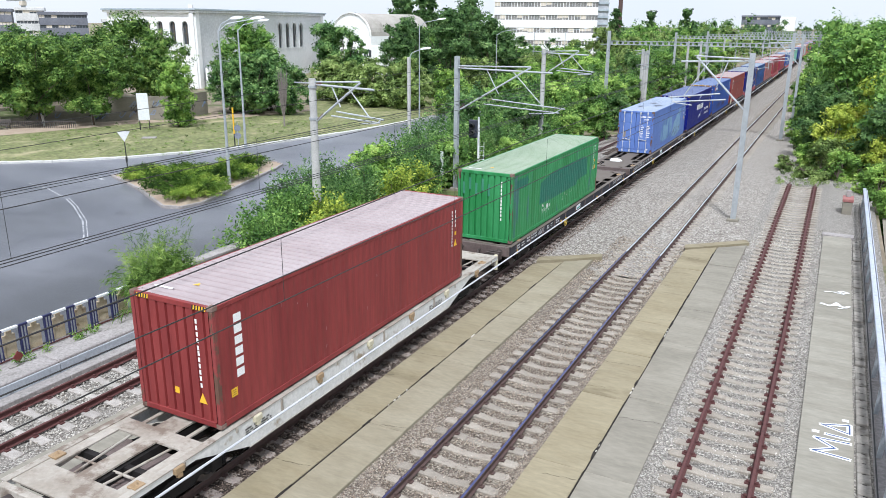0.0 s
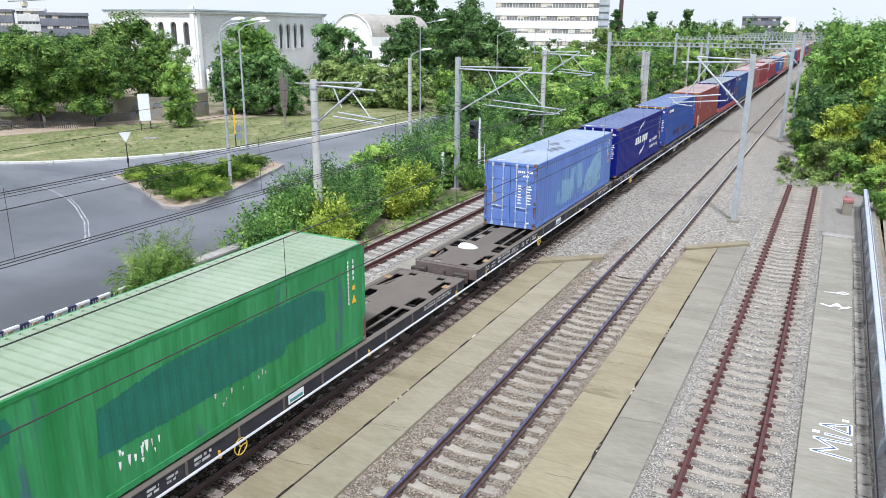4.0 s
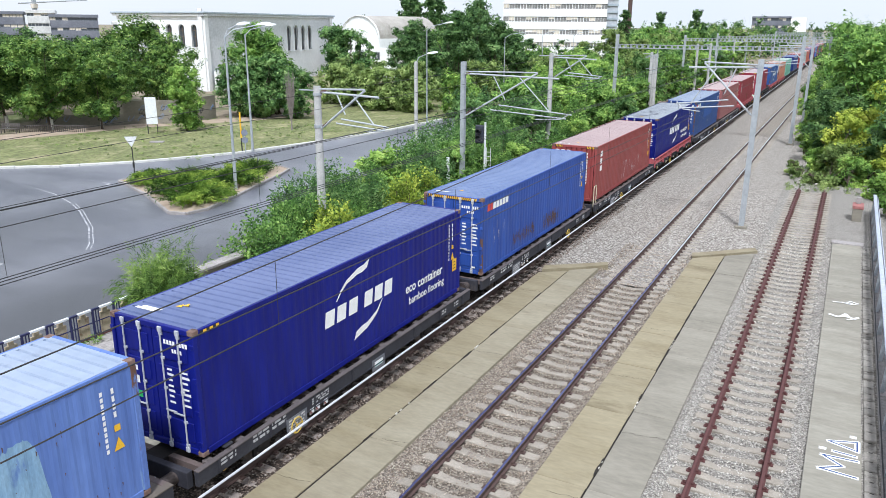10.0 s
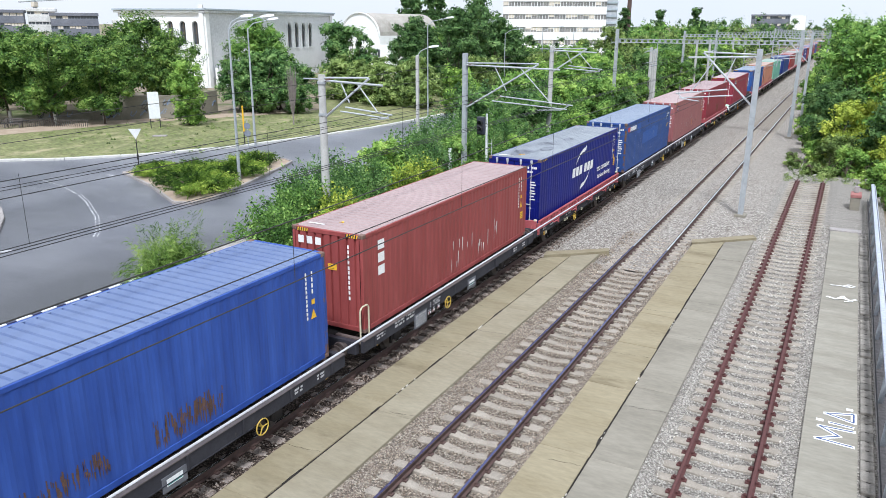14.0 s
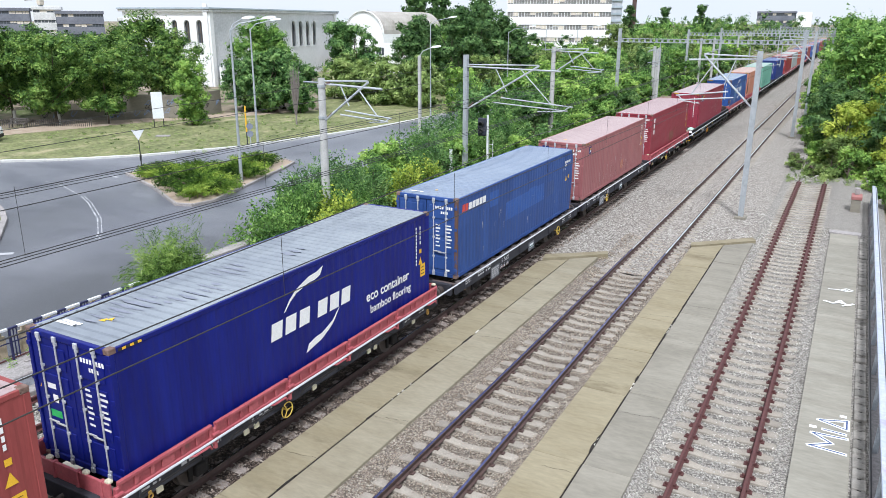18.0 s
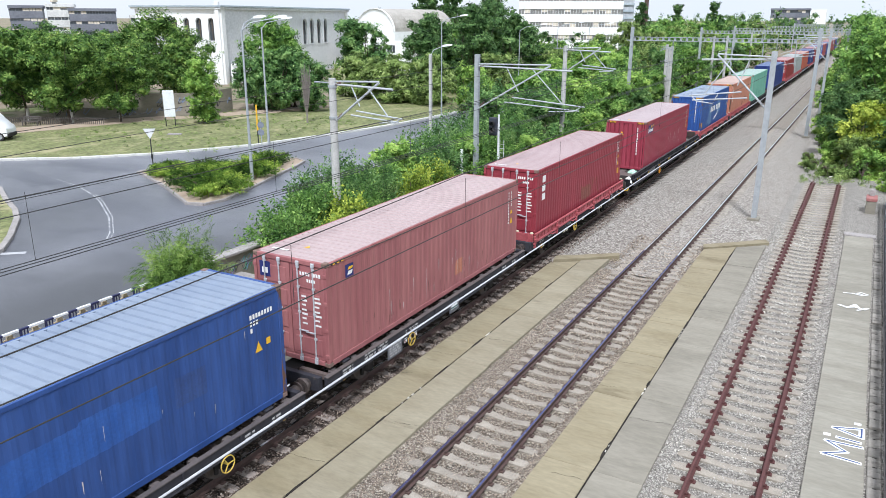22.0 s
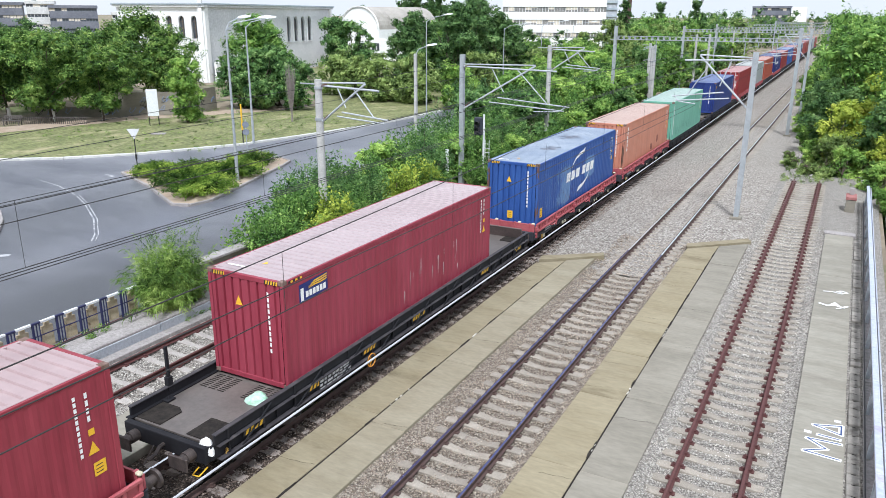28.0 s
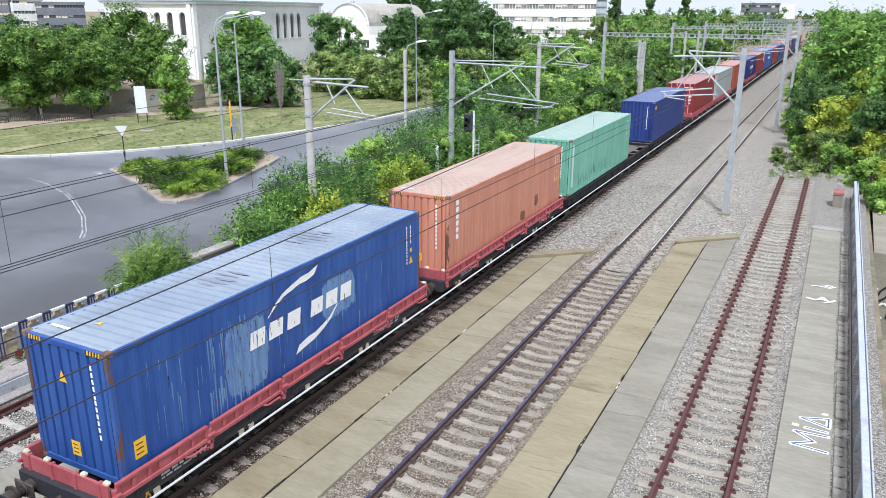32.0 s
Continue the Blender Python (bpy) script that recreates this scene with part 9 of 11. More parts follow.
def trunk_shape(rng, blobs, z0, r, lean=0.0, limbs=9, forks=1):
    s = Shape()
    for k in range(forks):
        a = rng.uniform(0, 6.28)
        bx, by = (0.35 * math.cos(a), 0.35 * math.sin(a)) if forks > 1 else (0, 0)
        top = (bx + lean + rng.uniform(-0.3, 0.3) * forks, by + rng.uniform(-0.3, 0.3) * forks, z0 + 0.6)
        mid = ((bx + top[0]) / 2 + rng.uniform(-0.1, 0.1), (by + top[1]) / 2 + rng.uniform(-0.1, 0.1), z0 * 0.5)
        s.cyl((bx, by, -0.3), mid, r, r * 0.8, n=9).cyl(mid, top, r * 0.8, r * 0.6, n=9)
        for b in rng.sample(blobs, min(limbs, len(blobs))):
            m_ = ((top[0] + b[0]) / 2 + rng.uniform(-0.3, 0.3), (top[1] + b[1]) / 2 + rng.uniform(-0.3, 0.3), (top[2] + b[2]) / 2 + 0.2)
            s.cyl(top, m_, r * 0.42, r * 0.28, n=6).cyl(m_, b[:3], r * 0.28, r * 0.1, n=5)
    return s


def tree(name, label, w, h, clear, leaves, leaf, mat, seed, category="tree", washed=False, forks=1, n_blobs=22, r=0.16, clump=9, low=0.12, inner=0.14):
    """A tree with trunk, limbs and leafy crown; built at the origin."""
    rng = random.Random(seed)
    t = thing(name, None, label, category)
    bl = crown_blobs(rng, w, h - clear, clear, n_blobs, low)
    part("trunk", trunk_shape(rng, bl, clear, r, forks=forks), BARK, t)
    if washed:
        part("limewash", Shape().cyl((0, 0, -0.1), (0, 0, 1.1), r * 1.06, r * 1.0, n=12), LIMEWASH, t, "limewashed foot")
    part("crown", leaf_mesh("crown", mat, bl, leaves, leaf, seed, clump=clump, inner=inner), None, t)
    return t


def place(t, spots):
    """The first spot takes the tree itself, the others take copies. spots: (x, y, z, turn, size)."""
    for i, (x, y, z, a, k) in enumerate(spots):
        m = pose(x, y, z, 0, 0, a) @ Matrix.Scale(k, 4)
        if i == 0:
            t.matrix_basis = m
        else:
            c = copy_thing(t, pose(x, y, z, 0, 0, a))
            c.scale = (k, k, k)


G = -0.16
# avenue of broad trees behind the grass on the left
place(tree("broad_tree", "broad green street tree with a limewashed trunk", 9.0, 8.9, 1.6, 17000, 0.136, LEAF_MID, 21, washed=True, r=0.16, n_blobs=34, low=0.05),
      [(-61.8, 46.6, 0, 0, 1.02), (-56.6, 47.8, 0, 80, 0.98), (-52.6, 50.4, 0, 150, 0.84), (-67.5, 43, 0, 40, 1.05), (-72, 55, 0, 200, 0.98), (-65.5, 53.5, 0, 300, 0.98), (-59.5, 56.0, 0, 20, 0.96), (-82, 58, 0, 110, 0.98), (-78, 70, 0, 250, 0.92)])
place(tree("broad_tree", "tall dense green tree behind the wall", 11.5, 10.9, 1.9, 16000, 0.165, LEAF_MID, 22, r=0.22, n_blobs=36, low=0.06),
      [(-64.6, 66.8, 0, 0, 0.93), (-58.8, 64.4, 0, 120, 0.76), (-72.5, 68.5, 0, 60, 0.80), (-79, 64, 0, 200, 0.72), (-88, 60, 0, 45, 0.74)])
place(tree("young_tree", "young light green tree beside the boundary wall", 4.0, 6.4, 0.1, 11800, 0.092, LEAF_LIME, 23, r=0.08, n_blobs=70, low=0.03), [(-44.4, 53.6, 0, 0, 1.0)])
# thicket beside the lamps, in front of the hall
place(tree("broad_tree", "dense green tree in the thicket before the white hall", 8.4, 10.4, 0.5, 16800, 0.150, LEAF_GREEN, 24, forks=3, n_blobs=34, low=0.04),
      [(-49.6, 70.0, 0, 0, 0.95), (-46.2, 69.6, 0, 210, 0.70), (-52.0, 73.5, 0, 100, 0.86)])
place(tree("broad_tree", "dense grey-green tree at the edge of the thicket", 8.0, 7.4, 0.2, 14000, 0.145, LEAF_SHADE, 34, forks=3, n_blobs=30, low=0.03),
      [(-45.4, 66.2, 0, 0, 0.92), (-42.2, 67.4, 0, 70, 0.72), (-48.8, 66.2, 0, 200, 0.75), (-58.0, 100.0, 0, 140, 1.3)])
place(tree("shrub", "rounded olive green shrub by the edge of the lawn", 6.0, 4.6, 0.0, 8400, 0.143, LEAF_OLIVE, 25, "shrub", forks=3, n_blobs=22, low=0.03),
      [(-38.6, 80.0, 0, 40, 1.2), (-36.0, 83, 0, 300, 1.2), (-42.8, 82.0, 0, 130, 1.1), (-33.4, 79.5, 0, 200, 0.9), (-47.5, 84, 0, 10, 1.2)])
DEAD_WOOD = material("grey_dead_wood", (0.20, 0.17, 0.155, 1), (0.28, 0.25, 0.23, 1), 5.0, 0.95)
ds = thing("dead_shrub", pose(-36.0, 59.2, 0), "bare grey-brown dead shrub on the lawn", "shrub")
rng = random.Random(6)
s = Shape().cyl((0, 0, -0.1), (0, 0, 0.9), 0.09, 0.07)
for i in range(70):
    a, hgt = rng.uniform(0, 6.28), rng.uniform(3.0, 5.8)
    x, y = 0.6 * math.cos(a) * rng.uniform(0.2, 1), 0.75 * math.sin(a) * rng.uniform(0.2, 1)
    s.cyl((0, 0, 0.7), (x * 0.5, y * 0.5, hgt * 0.55), 0.03, 0.02, n=4).cyl((x * 0.5, y * 0.5, hgt * 0.55), (x, y, hgt), 0.02, 0.008, n=4)
part("dead_wood", s, DEAD_WOOD, ds)

# big dark trees and mixed wood behind the road
place(tree("conifer", "tall dark layered conifer behind the road", 9.5, 12.6, 0.6, 13500, 0.180, LEAF_DARK, 26, r=0.25, n_blobs=44, clump=6, low=0.02),
      [(-35.5, 94.0, 0, 0, 0.92), (-39.5, 106, 0, 110, 0.98), (-38.0, 113.0, 0, 60, 0.86), (-45.2, 99.0, 0, 210, 0.86), (-49.5, 108.0, 0, 300, 0.80), (-41.0, 90.0, 0, 20, 0.70), (-45.0, 119.0, 0, 80, 1.12), (-37.5, 120.0, 0, 250, 0.72)])
place(tree("broad_tree", "broad green tree in the wood beside the line", 10.0, 9.8, 0.6, 8400, 0.215, LEAF_GREEN, 27, r=0.2, n_blobs=34, low=0.03),
      [(-30, 122, 0, 0, 0.5), (-45, 142, 0, 50, 0.55), (-31, 140, 0, 100, 0.5), (-22, 122, 0, 270, 0.6), (-38, 158, 0, 310, 0.55), (-26, 160, 0, 20, 0.85), (-20, 150, 0, 140, 0.75), (-50, 165, 0, 260, 0.55), (-22, 190, 0, 20, 0.95), (-34, 205, 0, 70, 0.95), (-17, 175, 0, 160, 0.7), (-46, 124, 0, 70, 0.95), (-50, 112, 0, 170, 0.9), (-62, 140, 0, 200, 0.95)])
place(tree("broad_tree", "yellowing tree in the wood beside the line", 8.6, 8.6, 0.4, 8400, 0.185, LEAF_OLIVE, 28, r=0.2, n_blobs=30, low=0.03),
      [(-22, 136, 0, 0, 0.95), (-16.5, 116, 0, 70, 0.78), (-27, 180, 0, 140, 1.0), (-18, 166, 0, 210, 0.9), (-26, 102, 0, 280, 0.72), (-15, 143, 0, 20, 0.75), (-29, 88, 0, 190, 0.7), (-41.5, 190, 0, 80, 1.1), (-47.5, 186, 0, 230, 0.75)])
place(tree("broad_tree", "bright lime green tree in the scrub beside the line", 7.6, 6.4, 0.1, 8400, 0.165, LEAF_LIME, 35, r=0.15, n_blobs=28, low=0.03, forks=3),
      [(-22, 92, 0, 0, 0.8), (-19.5, 104, 0, 90, 0.9), (-25, 112, 0, 170, 1.0), (-17, 128, 0, 250, 0.95), (-20, 80, 0, 310, 0.72), (-27, 78, 0, 40, 0.75), (-17.5, 158, 0, 120, 1.0), (-15, 188, 0, 20, 0.95)])
place(tree("poplar", "slender dark poplar on the skyline", 4.4, 13.5, 0.4, 5200, 0.29, LEAF_DARK, 29, r=0.2, n_blobs=80, low=0.02),
      [(-58, 262, 0, 0, 1.15), (-46, 262, 0, 90, 1.1), (-34.5, 262, 0, 130, 1.15), (-94, 182, 0, 40, 1.3), (-98, 186, 0, 120, 1.35), (-89, 184, 0, 200, 1.32), (-85, 180, 0, 20, 1.25), (-91.5, 180, 0, 290, 1.2), (-104, 186, 0, 300, 0.9), (-81, 190, 0, 10, 0.95), (-118, 165, 0, 260, 0.85)])
# woods that reach the skyline on both sides of the line
far = thing("distant_wood", None, "dense mixed woodland stretching to the skyline", "wood", kind="stuff")


def wood(seed, mat, n, count, leaf, spot, h0, h1):
    """Crowns of uneven height, each of several lumps down to the ground."""
    rg = random.Random(seed)
    out = []
    for i in range(n):
        x, y = spot(rg)
        h, w = rg.uniform(h0, h1), rg.uniform(2.2, 4.0)
        if -0.47 < (x - 12.3) / y < -0.27 and y < 230:
            h *= 0.5  # low scrub before the office block
        for k in range(5):
            out.append((x + rg.uniform(-w, w) * 0.7, y + rg.uniform(-w, w) * 0.7, h * (0.15 + 0.18 * k), w * rg.uniform(0.5, 0.85), w * rg.uniform(0.5, 0.85), h * rg.uniform(0.13, 0.2)))
    part("foliage", leaf_mesh("foliage", mat, out, count, leaf, seed, clump=7), None, far)


def left_spot(rg):
    y = 172 + 420 * rg.random() ** 1.5
    return -9.5 - y * 0.012 - rg.random() ** 1.6 * (40 + y * 0.5), y


def right_spot(rg):
    y = 110 + 500 * rg.random() ** 1.5
    return 11.2 - max(0, y - 180) * 0.012 + rg.random() ** 2.2 * (22 + y * 0.35), y


def west_spot(rg):
    return -92 - rg.random() * 190, rg.uniform(66, 235)


def end_spot(rg):
    return rg.uniform(-60, 60), rg.uniform(640, 760)


wood(39, LEAF_DARK, 60, 14000, 0.6, end_spot, 7.0, 12.0)
wood(31, LEAF_GREEN, 130, 60000, 0.28, left_spot, 5.0, 11.0)
wood(36, LEAF_OLIVE, 80, 34000, 0.28, left_spot, 4.0, 10.0)
wood(37, LEAF_DARK, 80, 34000, 0.30, left_spot, 7.5, 13.5)
wood(32, LEAF_DARK, 90, 40000, 0.34, west_spot, 5.0, 9.0)
wood(33, LEAF_GREEN, 120, 78000, 0.20, right_spot, 7.0, 12.0)
wood(38, LEAF_LIME, 50, 32000, 0.21, right_spot, 3.5, 8.0)

# bushes between the siding and the road
bush_a = shoot_bush("bush", "leafy green wild bush of upright shoots beside the siding", 3.7, 4.0, 160, 54, 0.17, 0.040, LEAF_SHRUB, 41)
place(bush_a, [(-8.4, 23.7, G, 0, 0.82), (-9.2, 26.6, G, 70, 0.95), (-10.4, 33.5, G, 140, 0.95), (-12.0, 40.5, G, 210, 1.05), (-10.2, 46.5, G, 290, 0.95), (-11.2, 53.0, G, 30, 1.1), (-8.2, 29.2, G, 180, 0.75), (-10.5, 66, G, 110, 1.2), (-12.5, 78, G, 250, 1.3), (-10.8, 95, G, 60, 1.4), (-8.6, 37, G, 20, 0.75), (-8.8, 60, G, 320, 0.9), (-7.7, 46.5, G, 200, 0.62), (-7.5, 51.5, G, 100, 0.7), (-7.6, 42.5, G, 150, 0.55), (-7.3, 56, G, 10, 0.7)])
bush_b = shoot_bush("bush", "dark green willowy bush beside the siding", 3.6, 4.4, 150, 52, 0.18, 0.032, LEAF_SHADE, 42)
place(bush_b, [(-10.8, 28.6, G, 0, 0.85), (-9.2, 31.4, G, 120, 0.9), (-12.2, 32.5, G, 200, 0.9), (-9.6, 38.8, G, 60, 1.0), (-11.4, 44.0, G, 300, 1.1), (-9.4, 50.5, G, 20, 0.95), (-12.6, 48.5, G, 90, 1.2), (-12.8, 59, G, 170, 1.35), (-12, 86, G, 230, 1.6), (-15.2, 72, G, 40, 1.5)])
bush_c = shoot_bush("bush", "yellowing bush with golden leaves beside the siding", 2.1, 2.7, 80, 60, 0.14, 0.036, LEAF_YELLOW, 43)
place(bush_c, [(-6.9, 25.9, G, 0, 0.95), (-7.5, 27.0, G, 100, 1.15), (-8.0, 34, G, 200, 1.15), (-8.4, 36.8, G, 60, 1.1)])
bush_d = tree("bush", "lime green wild bush along the line", 4.2, 4.0, 0.0, 8000, 0.100, LEAF_LIME, 44, "bush", forks=4, n_blobs=32, r=0.05, low=0.03)
place(bush_d, [(-10.8, 36.2, G, 0, 0.85), (-11.8, 70.0, G, 180, 1.2), (-10.0, 83, G, 135, 1.2), (-15.5, 92, G, 300, 1.5), (-10.6, 134, G, 220, 1.5), (-11, 160, G, 150, 1.6), (-7.2, 61, G, 60, 0.7), (-8.0, 49, G, 210, 0.6)])
bush_e = tree("bush", "dense mid-green wild bush along the line", 4.4, 4.3, 0.0, 8000, 0.095, LEAF_GREEN, 45, "bush", forks=4, n_blobs=38, r=0.05, low=0.03)
place(bush_e, [(-9.4, 42.6, G, 200, 0.75), (-9.8, 74.5, G, 270, 1.1), (-14.5, 64, G, 20, 1.3), (-10.6, 112, G, 80, 1.5), (-16, 80, G, 330, 1.3), (-9.8, 90, G, 30, 1.0), (-6.8, 68, G, 160, 0.75)])
bush_f = tree("bush", "dark green wild bush along the line", 4.0, 4.4, 0.0, 8000, 0.090, LEAF_SHADE, 46, "bush", forks=4, n_blobs=34, r=0.05, low=0.03)
place(bush_f, [(-9.6, 56.5, G, 90, 1.05), (-13.5, 54, G, 45, 1.2), (-12.0, 103, G, 200, 1.5), (-13, 124, G, 10, 1.6), (-10.4, 148, G, 60, 1.5), (-9.6, 121, G, 190, 1.1), (-7.2, 75, G, 260, 0.8)])
# willow-like bush by the railing
wb = thing("willow_bush", pose(-7.9, 17.7, -0.1), "feathery light green willow bush growing by the railing", "bush")
rng = random.Random(8)
stems = []
for i in range(300):
    a, out, up = rng.uniform(0, 6.28), rng.uniform(0.1, 1.5), rng.uniform(1.5, 3.7)
    up *= 1.0 - 0.30 * out
    bx, by = rng.uniform(-0.55, 0.55), rng.uniform(-0.8, 0.8)
    pts = []
    for k in range(7):
        f = k / 6
        w_ = out * f ** 1.5
        pts.append((bx + w_ * math.cos(a), by + w_ * math.sin(a), up * f - max(0.0, f - 0.6) ** 2 * 4.2 * out * 0.6))
    stems.append(pts)
s = Shape()
for pts in stems:
    s.tube(pts[:5], 0.008, 4)
tagged(part("stem", s, LEAF_OLIVE, wb), kind="stuff")
part("crown", blade_mesh("crown", LEAF_WILLOW, stems, 100, 0.23, 0.010, 8, 0.045, 0.08), None, wb)
# low juniper on the traffic island
for i, (x, y, sc) in enumerate(((-20.9, 31.8, 1.40), (-22.9, 33.0, 1.42), (-22.6, 36.6, 1.3), (-24.4, 40.4, 1.15), (-27.4, 34.2, 0.95), (-25.4, 35.6, 1.25), (-28.8, 35.4, 0.8))):
    if i == 0:
        jn = thing("juniper_shrub", None, "low spreading bright yellow-green juniper on the traffic island", "shrub", "junipers")
        rng = random.Random(13)
        stems = []
        for k in range(230):
            a, out = rng.uniform(0, 6.28), 1.75 * rng.random() ** 0.6
            hgt = rng.uniform(0.35, 1.0) * (1 - 0.16 * out)
            stems.append([(out * f * math.cos(a), out * f * math.sin(a), 0.02 + hgt * f ** 0.8 - 0.10 * f * f) for f in (0, 0.25, 0.5, 0.75, 1.0)])
        part("stem", Shape().cyl((0, 0, -0.1), (0, 0, 0.4), 0.05).cyl((0, 0, 0.1), (0.8, 0.3, 0.5), 0.03).cyl((0, 0, 0.1), (-0.7, -0.5, 0.5), 0.03), BARK, jn)
        part("crown", blade_mesh("crown", LEAF_JUNIPER, stems, 60, 0.11, 0.0150, 13, 0.035), None, jn)
        jn.matrix_basis = pose(x, y, 0) @ Matrix.Scale(sc, 4)
    else:
        c = copy_thing(jn, pose(x, y, 0, 0, 0, i * 53))
        c.scale = (sc, sc, sc)
# woods and bushes on the right
place(tree("ailanthus", "tall leafy tree overhanging the end of the disused track", 7.6, 10.0, 0.6, 13600, 0.150, LEAF_GREEN, 51, forks=2, n_blobs=40, r=0.16, low=0.03),
      [(17.0, 62.0, -0.3, 0, 1.0), (21.5, 66.0, -0.3, 90, 1.05), (13.8, 72, -0.3, 200, 1.0), (16.0, 80, -0.3, 300, 1.1), (12.6, 88, -0.3, 45, 0.95), (12.2, 101, -0.3, 130, 1.0), (11.4, 116, -0.3, 240, 1.0), (11.2, 132, -0.3, 20, 1.05), (10.8, 150, -0.3, 160, 1.05), (11.0, 170, -0.3, 290, 1.1), (24, 57, -0.3, 150, 0.95)])
place(tree("dark_tree", "dark green tree among the bushes on the embankment", 5.6, 7.0, 0.0, 10400, 0.140, LEAF_DARK, 52, forks=3, n_blobs=34, r=0.14, low=0.03),
      [(11.9, 66.5, -0.3, 0, 0.78), (10.8, 76, -0.3, 120, 0.72), (15.7, 58.5, -0.4, 230, 0.78), (10.2, 96, -0.3, 300, 0.72), (10.8, 84, -0.3, 30, 0.72), (19.6, 54.5, -0.6, 10, 0.85), (9.9, 108, -0.3, 200, 0.66), (9.6, 124, -0.3, 80, 0.7), (9.4, 140, -0.3, 10, 0.8), (9.2, 160, -0.3, 220, 0.85)])
place(tree("yellow_tree", "yellow-green tree at the end of the bridge parapet", 4.4, 5.6, 0.0, 10500, 0.101, LEAF_YELLOW, 53, forks=3, n_blobs=28, r=0.1, low=0.03),
      [(12.9, 62.0, -0.4, 0, 0.92), (17.0, 49.6, -1.6, 140, 0.95), (15.4, 57.4, -0.3, 60, 0.62), (14.9, 66.0, -0.3, 220, 1.32)])
place(tree("bush", "spreading green bush over the end of the rails", 3.4, 2.4, 0.0, 6000, 0.098, LEAF_LIME, 54, "bush", forks=4, n_blobs=26, r=0.05, low=0.03),
      [(13.2, 57.0, -0.25, 0, 0.85), (15.0, 53.0, -0.3, 90, 0.85), (10.9, 62.5, -0.25, 180, 0.7), (10.5, 67.5, -0.25, 250, 0.75), (10.2, 72, -0.25, 30, 0.75), (16.0, 47.8, -1.0, 200, 0.95), (9.7, 79, -0.25, 120, 0.95), (9.6, 87, -0.25, 10, 0.95), (9.3, 95, -0.25, 320, 1.2), (8.9, 103, -0.25, 120, 1.3), (8.7, 112, -0.25, 210, 1.4), (8.4, 122, -0.25, 40, 1.4), (8.3, 133, -0.25, 290, 1.5), (8.2, 146, -0.25, 170, 1.6), (8.1, 162, -0.25, 80, 1.7), (8.0, 180, -0.25, 330, 1.8)])
place(tree("bush", "pale green leafy bush below the trees on the embankment", 4.0, 3.6, 0.0, 9800, 0.101, LEAF_OLIVE, 56, "bush", forks=4, n_blobs=28, r=0.05, low=0.03),
      [(15.2, 59.4, -0.3, 0, 0.8), (17.4, 55.4, -0.5, 100, 0.9), (12.3, 60.6, -0.3, 200, 0.7), (10.9, 91, -0.3, 30, 0.85)])
place(tree("bush", "dry brownish scrub at the end of the rails", 2.2, 0.9, 0.0, 3500, 0.059, LEAF_OLIVE, 55, "bush", forks=3, n_blobs=14, r=0.03, low=0.03),
      [(10.9, 57.4, -0.22, 0, 0.9), (9.6, 59.5, -0.22, 90, 0.8), (12.0, 56.6, -0.22, 180, 0.8), (9.2, 63.5, -0.22, 20, 0.6)])
# ---------------------------------------------------------------- weeds, rubble and other small things
def tufts(name, label, spots, mat, seed, h=0.28, per=7):
    """Loose tufts of grass and weeds."""
    rg = random.Random(seed)
    stems = []
    for x, y, z in spots:
        for k in range(rg.randint(5, 11)):
            a, out, up = rg.uniform(0, 6.28), rg.uniform(0.03, 0.22), h * rg.uniform(0.5, 1.5)
            stems.append([(x + out * f * math.cos(a), y + out * f * math.sin(a), z + up * f - 0.3 * up * f * f) for f in (0, 0.34, 0.67, 1.0)])
    part("leaf_blades", blade_mesh("leaf_blades", mat, stems, per, 0.13, 0.013, seed, 0.025), None, thing(name, None, label, "weeds", kind="stuff"))


rng = random.Random(61)
tufts("kerb_weeds", "green weeds growing along the siding kerb", [(rng.uniform(-7.5, -6.6), rng.uniform(17.0, 27.0), -0.2) for i in range(70)] + [(-8.3 + rng.uniform(-0.15, 0.15), rng.uniform(6, 17), 0.05) for i in range(18)] + [(rng.uniform(-7.6, -6.3), rng.uniform(26, 60), -0.2) for i in range(150)], LEAF_LIME, 61)
tufts("track_weeds", "dry yellowish weeds round the ends of the rails", [(rng.uniform(9.2, 13.6), 53.4 + rng.random() * 9, -0.2) for i in range(110)], LEAF_OLIVE, 62, 0.30, 6)
tufts("lawn_tufts", "longer dry grass tufts on the lawn", [(-44 + rng.uniform(-7, 13), 48 + rng.uniform(-8, 16), 0.0) for i in range(220)], LEAF_OLIVE, 63, 0.11, 5)

RUBBLE = material("broken_concrete", (0.36, 0.34, 0.30, 1), (0.46, 0.44, 0.40, 1), 4.0, 0.95, bump=0.01, bump_scale=20)


def chunk_mesh(seed):
    """An angular broken lump of concrete."""
    rg = random.Random(seed)
    bm = bmesh.new()
    bmesh.ops.create_icosphere(bm, subdivisions=1, radius=0.5)
    for v in bm.verts:
        v.co *= rg.uniform(0.7, 1.15)
        v.co.z *= 0.55
    me = bpy.data.meshes.new("concrete_chunk")
    bm.to_mesh(me)
    bm.free()
    me.materials.append(RUBBLE)
    return me


